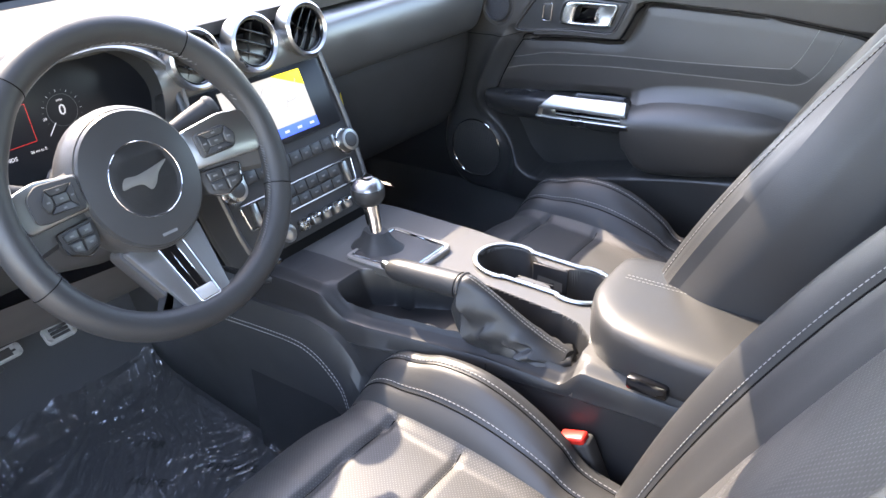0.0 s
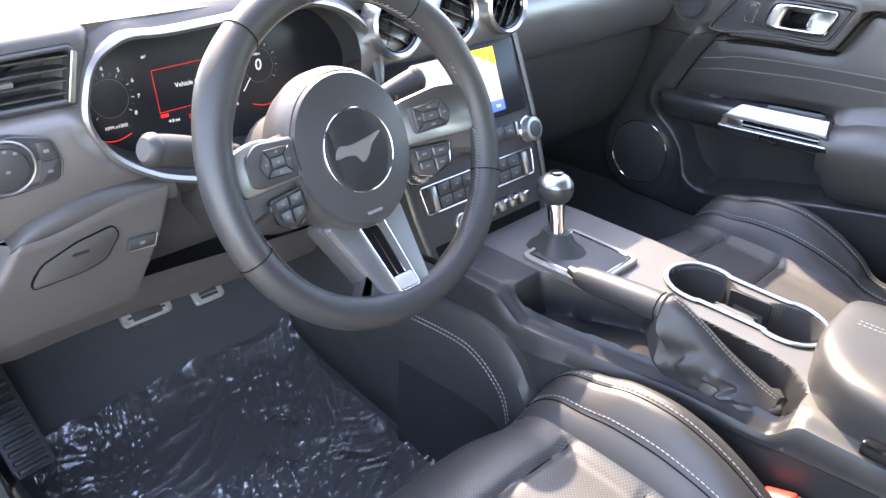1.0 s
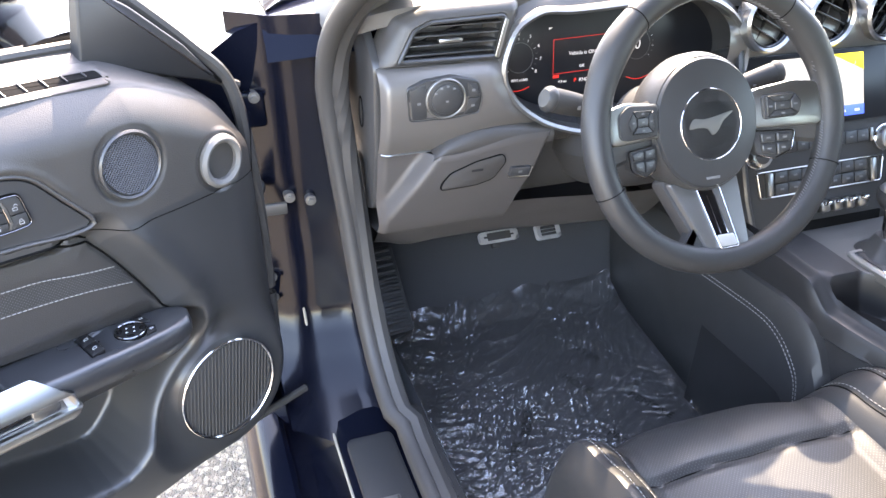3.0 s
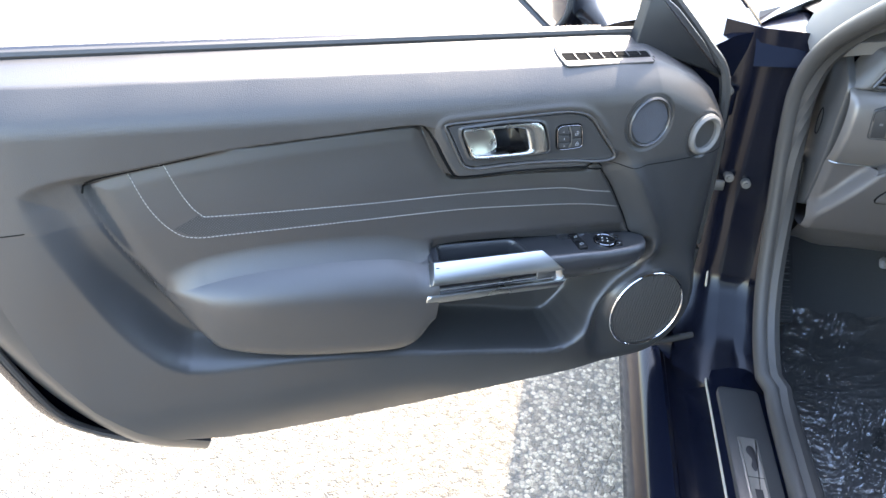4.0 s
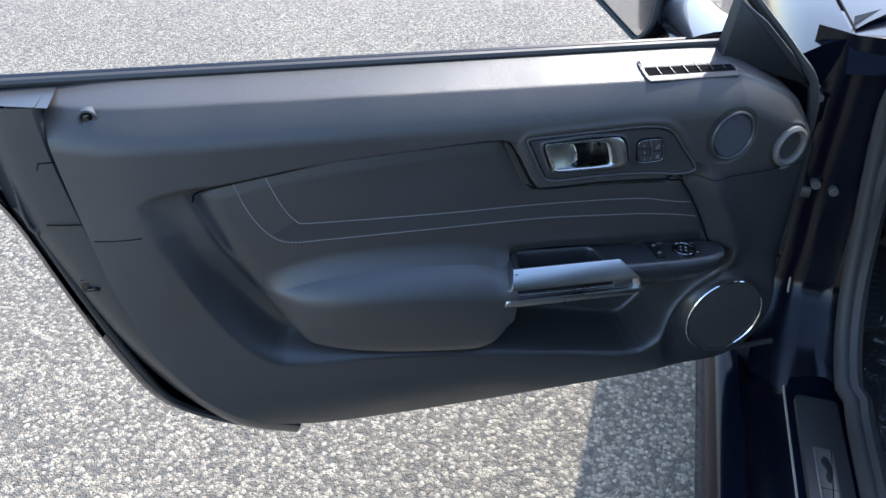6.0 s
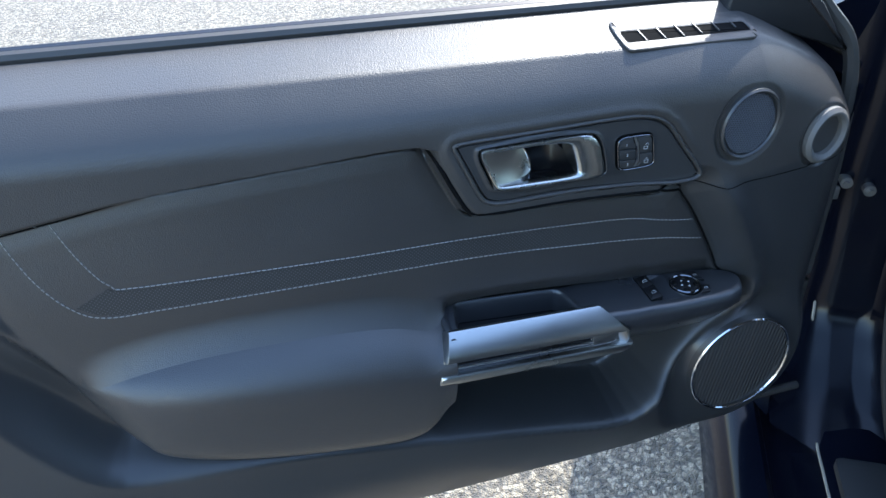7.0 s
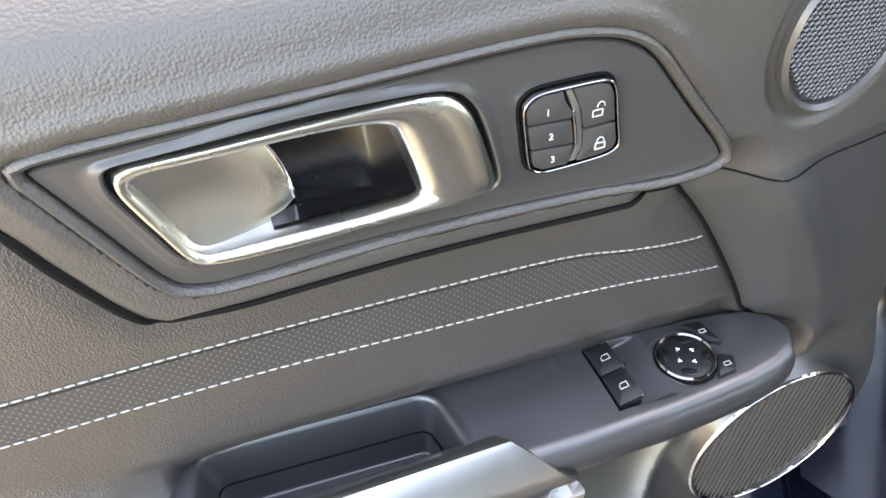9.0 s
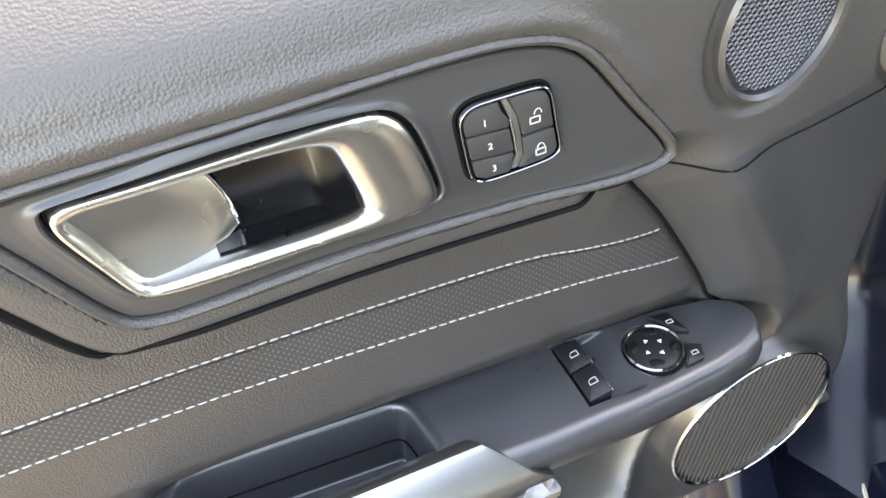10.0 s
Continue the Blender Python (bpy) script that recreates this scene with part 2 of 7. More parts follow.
def loft(rings, closed=True, cap=True):
    """Rings of equal length, joined one to the next."""
    n, verts = len(rings[0]), [tuple(p) for r in rings for p in r]
    faces = [(k * n + i, k * n + (i + 1) % n, (k + 1) * n + (i + 1) % n, (k + 1) * n + i) for k in range(len(rings) - 1) for i in range(n if closed else n - 1)]
    if cap and closed:
        faces += [tuple(range(n)), tuple(range((len(rings) - 1) * n, len(rings) * n))]
    return verts, faces


def spline(points, n=40, closed=False):
    """A smooth line through the points, as n points evenly spread."""
    p = [Vector(q) for q in points]
    if closed:
        p = [p[-1], *p, p[0], p[1]]
    else:
        p = [2 * p[0] - p[1], *p, 2 * p[-1] - p[-2]]
    fine = []
    for a, b, c, d in zip(p, p[1:], p[2:], p[3:]):
        for k in range(12):
            t = k / 12
            fine.append(0.5 * (2 * b + (c - a) * t + (2 * a - 5 * b + 4 * c - d) * t * t + (3 * b - a - 3 * c + d) * t ** 3))
    fine.append(p[-2])
    far = np.concatenate([[0], np.cumsum([(b - a).length for a, b in zip(fine, fine[1:])])])
    at = np.linspace(0, far[-1], n + 1)[:-1] if closed else np.linspace(0, far[-1], n)
    cols = [np.interp(at, far, [q[k] for q in fine]) for k in range(len(fine[0]))]
    return [Vector(q) for q in zip(*cols)]


def tube(points, radius, n=10, closed=False, flat=1.0, up=(0, 0, 1)):
    """A round bar along the points; radius may be a list; flat squeezes it along up."""
    p = [Vector(q) for q in points]
    rings = []
    for i, q in enumerate(p):
        ahead = (p[(i + 1) % len(p)] - p[i - 1]) if closed else (p[min(i + 1, len(p) - 1)] - p[max(i - 1, 0)])
        ahead.normalize()
        side = ahead.cross(Vector(up))
        side = side.normalized() if side.length > 1e-4 else ahead.orthogonal().normalized()
        over = side.cross(ahead)
        r = radius[i] if isinstance(radius, (list, tuple)) else radius
        rings.append([q + r * (math.cos(a) * side + flat * math.sin(a) * over) for a in [2 * math.pi * k / n for k in range(n)]])
    if closed:
        rings.append(rings[0])
    return loft(rings, cap=not closed)


def inset(poly, d):
    """The outline of 2D points drawn in by d."""
    n = len(poly)
    area = sum(poly[i][0] * poly[(i + 1) % n][1] - poly[(i + 1) % n][0] * poly[i][1] for i in range(n))
    s, out = (1 if area > 0 else -1), []
    for i in range(n):
        a, b, c = Vector(poly[i - 1][:2]), Vector(poly[i][:2]), Vector(poly[(i + 1) % n][:2])
        e, f = (b - a), (c - b)
        e = e.normalized() if e.length > 1e-7 else f.normalized()
        f = f.normalized() if f.length > 1e-7 else e
        m = Vector((-(e + f).y, (e + f).x)) * s
        m = m.normalized() if m.length > 1e-6 else Vector((-e.y, e.x)) * s
        out.append(b + m * d / max(0.35, m.dot(Vector((-e.y, e.x)) * s)))
    return out


def rounded(poly, r, k=5):
    """The outline with its corners rounded by r."""
    out, n = [], len(poly)
    for i in range(n):
        a, b, c = Vector(poly[i - 1][:2]), Vector(poly[i][:2]), Vector(poly[(i + 1) % n][:2])
        d = min(r, (a - b).length * 0.48, (c - b).length * 0.48)
        p, q = b + (a - b).normalized() * d, b + (c - b).normalized() * d
        for j in range(k + 1):
            t = j / k
            out.append((1 - t) ** 2 * p + 2 * t * (1 - t) * b + t * t * q)
    return out


def plate(poly, low, high, bevel=0.001, dome=0.0):
    """A slab over an outline of 2D points, from low to high, with a rounded upper edge."""
    rows = [(0, low), (0, high - bevel), (bevel * 0.3, high - bevel * 0.3), (bevel, high)]
    if dome:
        rows.append((bevel + dome * 2, high + dome))
    rings = [[(p[0], p[1], z) for p in (inset(poly, d) if d else poly)] for d, z in rows]
    return loft(rings)


def hoop(outer, inner, low, high, bevel=0.0008):
    """A flat ring between two outlines of as many points each."""
    rings = [[(p[0], p[1], z) for p in q] for q, z in ((outer, low), (outer, high - bevel), (inset(outer, bevel), high), (inset(inner, -bevel), high), (inner, high - bevel), (inner, low))]
    return loft(rings, cap=False)


def disc(r, n=40, ry=None, cx=0.0, cy=0.0):
    return [Vector((cx + r * math.cos(2 * math.pi * k / n), cy + (ry or r) * math.sin(2 * math.pi * k / n))) for k in range(n)]


def box(cx, cy, cz, sx, sy, sz, bevel=0.003, k=2):
    bm = bmesh.new()
    bmesh.ops.create_cube(bm, size=1, matrix=Matrix.LocRotScale((cx, cy, cz), None, (sx, sy, sz)))
    if bevel:
        bmesh.ops.bevel(bm, geom=bm.edges[:], offset=bevel, segments=k, profile=0.5, affect="EDGES")
    bm.verts.index_update()
    shape = [tuple(v.co) for v in bm.verts], [tuple(v.index for v in f.verts) for f in bm.faces]
    bm.free()
    return shape


def stitches(points, size=0.0042, gap=0.0018, r=0.00042):
    """A row of short threads along a line."""
    p = [Vector(q) for q in points]
    far = np.concatenate([[0], np.cumsum([(b - a).length for a, b in zip(p, p[1:])])])
    cols = [[q[k] for q in p] for k in range(3)]
    shapes, d = [], 0.0
    while d + size < far[-1]:
        a, b = [Vector([np.interp(x, far, c) for c in cols]) for x in (d, d + size)]
        shapes.append(tube([a, a.lerp(b, 0.3), a.lerp(b, 0.7), b], [r * 0.5, r, r, r * 0.5], 5))
        d += size + gap
    return joined(*shapes)


def letters(text, size, mat, parent, m, name="writing"):
    """Raised writing in the built-in face, its middle at m, readable along +z of m."""
    cu = bpy.data.curves.new(name, "FONT")
    cu.body, cu.size, cu.align_x, cu.align_y, cu.extrude, cu.resolution_u = text, size, "CENTER", "CENTER", 0.0002, 2
    tmp = new(name, cu)
    me = bpy.data.meshes.new_from_object(tmp.evaluated_get(bpy.context.evaluated_depsgraph_get()))
    bpy.data.objects.remove(tmp)
    me.name = name
    me.transform(m)
    me.materials.clear()
    me.materials.append(mat)
    ob = new(name, me)
    ob.parent = parent
    return ob


def curve(x, table):
    """A smooth line through a table of (x, y), read at x."""
    p = spline([(a, b, 0) for a, b in table], 240)
    return np.interp(x, [q.x for q in p], [q.y for q in p])


def smooth(x):
    x = np.clip(x, 0, 1)
    return x * x * (3 - 2 * x)


def depth_in(poly, u, z):
    """How far inside an outline the points lie; outside it is minus."""
    u, z = np.asarray(u, float), np.asarray(z, float)
    near, inside = np.full(u.shape, 1e9), np.zeros(u.shape, bool)
    for (ax, ay), (bx, by) in zip(poly, poly[1:] + poly[:1]):
        ex, ey = bx - ax, by - ay
        t = np.clip(((u - ax) * ex + (z - ay) * ey) / (ex * ex + ey * ey + 1e-12), 0, 1)
        near = np.minimum(near, np.hypot(u - ax - t * ex, z - ay - t * ey))
        inside ^= ((ay > z) != (by > z)) & (u < (z - ay) * ex / (ey if abs(ey) > 1e-12 else 1e-12) + ax)
    return np.where(inside, near, -near)


# ---- ground ----
def ground():
    rings = [0.0, 1.5, 4, 10, 40, 200, 1500]
    verts, faces, n = [(-0.5, 1.0, 0.0)], [], 32
    for r in rings[1:]:
        verts += [(-0.5 + r * math.cos(2 * math.pi * k / n), 1.0 + r * math.sin(2 * math.pi * k / n), 0.0) for k in range(n)]
    faces += [(0, 1 + k, 1 + (k + 1) % n) for k in range(n)]
    for j in range(len(rings) - 2):
        a, b = 1 + j * n, 1 + (j + 1) * n
        faces += [(a + k, b + k, b + (k + 1) % n, a + (k + 1) % n) for k in range(n)]
    tagged(build("ground", verts, faces, GROUND, smooth=False), "worn asphalt of pale crushed stone in sun", "ground", kind="structure")


ground()

# ---- the open driver's door: u runs from hinge to latch, w out of the trim, z up ----
DOOR = Matrix(((-0.8779, 0.4789, 0, 0.30), (-0.4789, -0.8779, 0, 1.19), (0, 0, 1, 0), (0, 0, 0, 1)))
PLATE = [(0.627, 0.9105), (0.612, 0.9118), (0.561, 0.9126), (0.515, 0.9136), (0.472, 0.9145), (0.448, 0.9140), (0.430, 0.9111), (0.418, 0.9064), (0.407, 0.8976), (0.388, 0.8729), (0.3672, 0.8462), (0.3682, 0.8392), (0.394, 0.8385), (0.436, 0.8440), (0.510, 0.8483), (0.573, 0.8474), (0.592, 0.8495), (0.6014, 0.857), (0.6168, 0.8883), (0.6255, 0.9065)]
PAD = [(1.085, 0.862), (1.077, 0.876), (1.034, 0.886), (0.920, 0.900), (0.785, 0.9075), (0.669, 0.911), (0.649, 0.901), (0.632, 0.868), (0.614, 0.838), (0.590, 0.8285), (0.480, 0.826), (0.376, 0.816), (0.364, 0.806), (0.3365, 0.7666), (0.2985, 0.695), (0.304, 0.672), (0.60, 0.70), (0.655, 0.66), (0.84, 0.655), (0.97, 0.668), (1.022, 0.700)]
HOLLOW = [(1.095, 0.888), (1.148, 0.874), (1.155, 0.845), (1.126, 0.771), (1.075, 0.655), (1.025, 0.585), (0.970, 0.562), (0.832, 0.556), (0.690, 0.535), (0.520, 0.502), (0.410, 0.478), (0.360, 0.505), (0.310, 0.570), (0.262, 0.625), (0.258, 0.690), (0.305, 0.760), (0.350, 0.818), (0.376, 0.824), (0.598, 0.834), (0.622, 0.843), (0.643, 0.888), (0.660, 0.915), (0.785, 0.912), (0.920, 0.905), (1.034, 0.891)]
MOUTH = [(0.5995, 0.9004), (0.5773, 0.9010), (0.5494, 0.9013), (0.5264, 0.9000), (0.5150, 0.8972), (0.5105, 0.8905), (0.5050, 0.8700), (0.5065, 0.8652), (0.5232, 0.8643), (0.5528, 0.8648), (0.5775, 0.8652), (0.5850, 0.8662), (0.5895, 0.8716), (0.5974, 0.8910)]
RIDGE = [(0.342, 0.838), (0.326, 0.819), (0.305, 0.779), (0.2735, 0.7297), (0.259, 0.700), (0.250, 0.66), (0.262, 0.612), (0.329, 0.562), (0.393, 0.508)]
SPEAKER = (0.231, 0.523, 0.073, 0.077)
TWEETER = (0.308, 0.887, 0.0375, 0.0385)
OUTLET = (0.188, 0.848, 0.032, 0.033)


CREASE = [(0.255, 0.679), (0.29, 0.685), (0.40, 0.700), (0.607, 0.712), (0.64, 0.7085), (0.665, 0.716), (0.70, 0.728), (0.76, 0.735), (0.834, 0.738), (0.90, 0.737), (0.953, 0.732), (1.0, 0.720), (1.024, 0.712)]
UNDER = [(0.255, 0.660), (0.30, 0.634), (0.40, 0.626), (0.45, 0.632), (0.52, 0.630), (0.60, 0.622), (0.64, 0.600), (0.66, 0.572), (0.68, 0.558), (0.72, 0.556), (0.84, 0.572), (0.94, 0.597), (0.967, 0.620), (0.99, 0.652), (1.024, 0.706)]
REACH = [(0.255, 0.004), (0.260, 0.020), (0.272, 0.038), (0.29, 0.051), (0.32, 0.060), (0.38, 0.065), (0.48, 0.066), (0.66, 0.066), (0.85, 0.060), (0.94, 0.048), (0.99, 0.026), (1.024, 0.0)]


# PAD_EDGE dips below the plate, where the painted crease shade shows
PAD_EDGE, PAD = [(a, b - 0.0055 * (0.37 < a < 0.60)) for a, b in PAD[:17]], [(q.x, q.y) for q in spline([(a, b, 0) for a, b in PAD], 150, True)]
HOLLOW = [(q.x, q.y) for q in spline([(a, b, 0) for a, b in HOLLOW], 110, True)]
RIDGE = [(q.x, q.y) for q in spline([(a, b, 0) for a, b in RIDGE], 30)]


def belt(u):
    return 0.990 + 0.0135 * np.clip((u - 0.25) / 1.0, 0, 1.1) - 0.072 * np.clip((0.295 - u) / 0.16, 0, 1.2) ** 1.2


def SEAT_LINE(u):
    return np.interp(u, [0.255, 0.29, 0.35, 0.40, 0.50, 0.62, 0.70], [0.684, 0.687, 0.690, 0.694, 0.698, 0.703, 0.707])


def lean(u):
    return 0.034 - 0.030 * np.clip((0.37 - u) / 0.20, 0, 1.3) ** 1.5


def on_lean(a, b, c):
    return (a, float(lean(a)) + c, b)


def trim_depth(u, z):
    """How far the door's trim stands out at (u, z)."""
    u, z = np.asarray(u, float), np.asarray(z, float)
    edge = 0.968 + 0.024 * np.clip((u - 0.3) / 0.95, 0, 1) - 0.080 * np.clip((0.295 - u) / 0.16, 0, 1.2) ** 1.2
    base = 0.034 * np.sin(np.clip((edge - z) / 0.052, 0, 1) * np.pi / 2)
    ledge = np.clip((z - edge) / (belt(u) - edge), 0, 1.5)
    base = base - 0.066 * ledge ** 1.15
    base = base - 0.030 * np.clip((0.52 - z) / 0.12, 0, 1.2) ** 2
    base = base - 0.030 * np.clip((0.37 - u) / 0.20, 0, 1.3) ** 1.5 - 0.035 * np.clip((0.18 - u) / 0.08, 0, 1.2) ** 2 - 0.035 * np.clip((u - 1.13) / 0.12, 0, 1.3) ** 2
    h = depth_in(HOLLOW, u, z)
    soft = 0.014 + 0.034 * smooth((u - 0.80) / 0.16) * smooth((0.89 - z) / 0.05) + 0.016 * smooth((0.60 - z) / 0.05)
    sunk = -0.012 - 0.010 * smooth((0.80 - u) / 0.1) + 0.034 * smooth((z - 0.66) / 0.16) * smooth((u - 0.84) / 0.14)
    whole = base
    base = base + (sunk - base) * smooth((h + 0.002) / soft)
    pocket = smooth((h - 0.004) / 0.02) * smooth((0.66 - u) / 0.02) * smooth((0.665 - z) / 0.03)
    base = base - 0.045 * pocket
    p = depth_in(PAD, u, z)
    puff = smooth(p / 0.011)
    # sloping band between the pad's front end and the ridge
    band = smooth((0.412 - u) / 0.03) * smooth((z - 0.662) / 0.02)
    rising = 0.010 + (whole - 0.010) * np.clip((-p - 0.001) / 0.036, 0, 1) ** 0.8
    base = base * (1 - band) + rising * band
    base = base * (1 - puff) + puff * (0.003 + 0.003 * smooth(p / 0.03) + 0.008 * smooth((0.915 - z) / 0.13)) * (1 - (1 - smooth((z - SEAT_LINE(u) + 0.006) / 0.036)) * smooth((0.665 - u) / 0.035))
    crease, under, reach = [curve(u, t) for t in (CREASE, UNDER, REACH)]
    low = crease - 0.32 * (crease - under)
    rise = np.clip((crease + 0.016 - z) / (crease + 0.016 - low), 0, 1) ** 1.5
    base = base + np.maximum(0.0, 0.97 * reach - base) * rise * smooth((u - 0.632) / 0.009) * (p > 0)
    base = base - 0.003 * np.exp(-(p / 0.003) ** 2)
    q = depth_in(PLATE, u, z)
    base = base + 0.0022 * np.exp(-((q + 0.0105) / 0.0045) ** 2) * smooth((z - 0.862) / 0.03)
    flat = smooth((q + 0.0056) / 0.003)
    base = base * (1 - flat) + 0.020 * flat
    hole = smooth((depth_in(MOUTH, u, z) + 0.005) / 0.003)
    base = base * (1 - hole) - 0.020 * hole
    for cu, cz, ru, rz in (SPEAKER, TWEETER, OUTLET):
        d = np.hypot((u - cu) / ru, (z - cz) / rz)
        k = smooth((1.22 - d) / 0.12) if cz > 0.7 else smooth((1.80 - d) / 0.55)
        level = 0.006 if cz < 0.7 else lean(u) - 0.003
        base = base * (1 - k) + level * k
    off = np.full(u.shape, 1e9)
    for (ax, ay), (bx, by) in zip(RIDGE, RIDGE[1:]):
        ex, ey = bx - ax, by - ay
        t = np.clip(((u - ax) * ex + (z - ay) * ey) / (ex * ex + ey * ey), 0, 1)
        off = np.minimum(off, np.hypot(u - ax - t * ex, z - ay - t * ey))
    return base + 0.010 * np.exp(-(off / 0.017) ** 2) * smooth((0.842 - z) / 0.05) * (0.35 + 0.65 * smooth((z - 0.58) / 0.06))


def on_door(a, b, c):
    return (a, c, b)


def spread(parts):
    """Steps of a grid: (from, to, count) one after the other."""
    return np.concatenate([np.linspace(a, b, n, endpoint=False) for a, b, n in parts] + [[1.0]])


def door_trim(parent):
    t = spread([(0, 0.40, 70), (0.40, 0.92, 210), (0.92, 1, 30)])
    s = spread([(0, 0.10, 45), (0.10, 0.54, 310), (0.54, 1, 210)])
    nu, nv = len(s) - 1, len(t) - 1
    front = np.interp(t, [0, 0.15, 0.45, 0.72, 0.87, 0.95, 1], [0.160, 0.118, 0.122, 0.130, 0.134, 0.160, 0.215])
    rear = np.interp(t, [0, 0.04, 0.10, 0.2, 0.35, 0.55, 0.7, 0.85, 1], [0.960, 1.035, 1.080, 1.130, 1.180, 1.213, 1.226, 1.238, 1.248])
    low = np.interp(s, [0, 0.06, 0.35, 0.6, 0.8, 0.93, 1], [0.412, 0.414, 0.405, 0.399, 0.399, 0.404, 0.412])
    U = front[:, None] + (rear - front)[:, None] * s[None, :]
    Z = low[None, :] + (belt(U) - low[None, :]) * t[:, None]
    W = trim_depth(U, Z)
    verts = np.stack([U, W, Z], -1).reshape(-1, 3)
    c = nu + 1
    faces = [(j * c + i, j * c + i + 1, (j + 1) * c + i + 1, (j + 1) * c + i) for j in range(nv) for i in range(nu)]
    # the pad is its own leather part
    mid_u, mid_z = 0.5 * (U[:-1, :-1] + U[1:, 1:]), 0.5 * (Z[:-1, :-1] + Z[1:, 1:])
    inside = (depth_in(PAD, mid_u, mid_z) > 0).ravel()
    low_part = (mid_z < 0.823 - 0.02 * np.clip((mid_u - 0.9), 0, 1)).ravel() & ~inside
    for name, pick, mat, label in (("upper_trim", ~inside & ~low_part, SOFT, "black grained soft-touch upper trim"), ("door_pad", inside, PADDED, "black stitched leather door pad"), ("lower_trim", low_part, HARD, "black hard plastic lower trim")):
        used = [f for f, k in zip(faces, pick) if k]
        index = sorted({i for f in used for i in f})
        to = {v: k for k, v in enumerate(index)}
        build(name, [tuple(verts[i]) for i in index], [tuple(to[i] for i in f) for f in used], mat, parent, label, fix=False)
    return U, Z


def door_line(points, lift=0.0006, n=160):
    """A line on the trim through (u, z) points."""
    p = spline([(a, b, 0) for a, b in points], n)
    w = trim_depth([q.x for q in p], [q.y for q in p])
    return [Vector((q.x, float(d) + lift, q.y)) for q, d in zip(p, w)]


@functools.lru_cache(None)
def arm_section(u):
    """The padded armrest across: a ring of (w, z)."""
    crease, under, reach = [float(curve(u, t)) for t in (CREASE, UNDER, REACH)]
    deep, k, w0 = crease - under, min(1.0, reach / 0.03), -0.012
    base = [(w0, crease + 0.040), (-0.004, crease + 0.028), (0.001, crease + 0.014), (0.0080 * k, crease - 0.01 * deep), (reach * 0.30, crease - 0.06 * deep), (reach * 0.54, crease - 0.12 * deep), (reach * 0.78, crease - 0.20 * deep), (reach * 0.95, crease - 0.30 * deep), (reach, crease - 0.42 * deep), (reach * 0.96, crease - 0.62 * deep), (reach * 0.82, under + 0.10 * deep), (reach * 0.58, under), (0.0, under - 0.004), (w0, under - 0.004)]
    return spline([(a, b, 0) for a, b in base], 60)


def arm_top(u):
    return np.interp(u, [0.275, 0.35, 0.40, 0.50, 0.61, 0.66], [0.6865, 0.6895, 0.694, 0.698, 0.7025, 0.7045])


ARM_BACK = [(0.278, 0.0305), (0.279, 0.0235), (0.283, 0.0165), (0.295, 0.008), (0.33, 0.002), (0.395, -0.001), (0.50, -0.004), (0.60, -0.009), (0.66, -0.010)]
ARM_FRONT = [(0.278, 0.031), (0.2795, 0.041), (0.285, 0.0490), (0.300, 0.0550), (0.32, 0.0585), (0.38, 0.0630), (0.43, 0.0635), (0.52, 0.060), (0.66, 0.060)]
CUP = [(q.x, q.y) for q in rounded([(0.624, -0.0035), (0.498, 0.0015), (0.4905, 0.045), (0.633, 0.045)], 0.012, 6)]


def surface(u, w):
    """Height of the armrest's flat top at (u, w)."""
    return float(arm_top(u)) - 0.0020 * max(0.0, (w - 0.01) / 0.05) ** 2


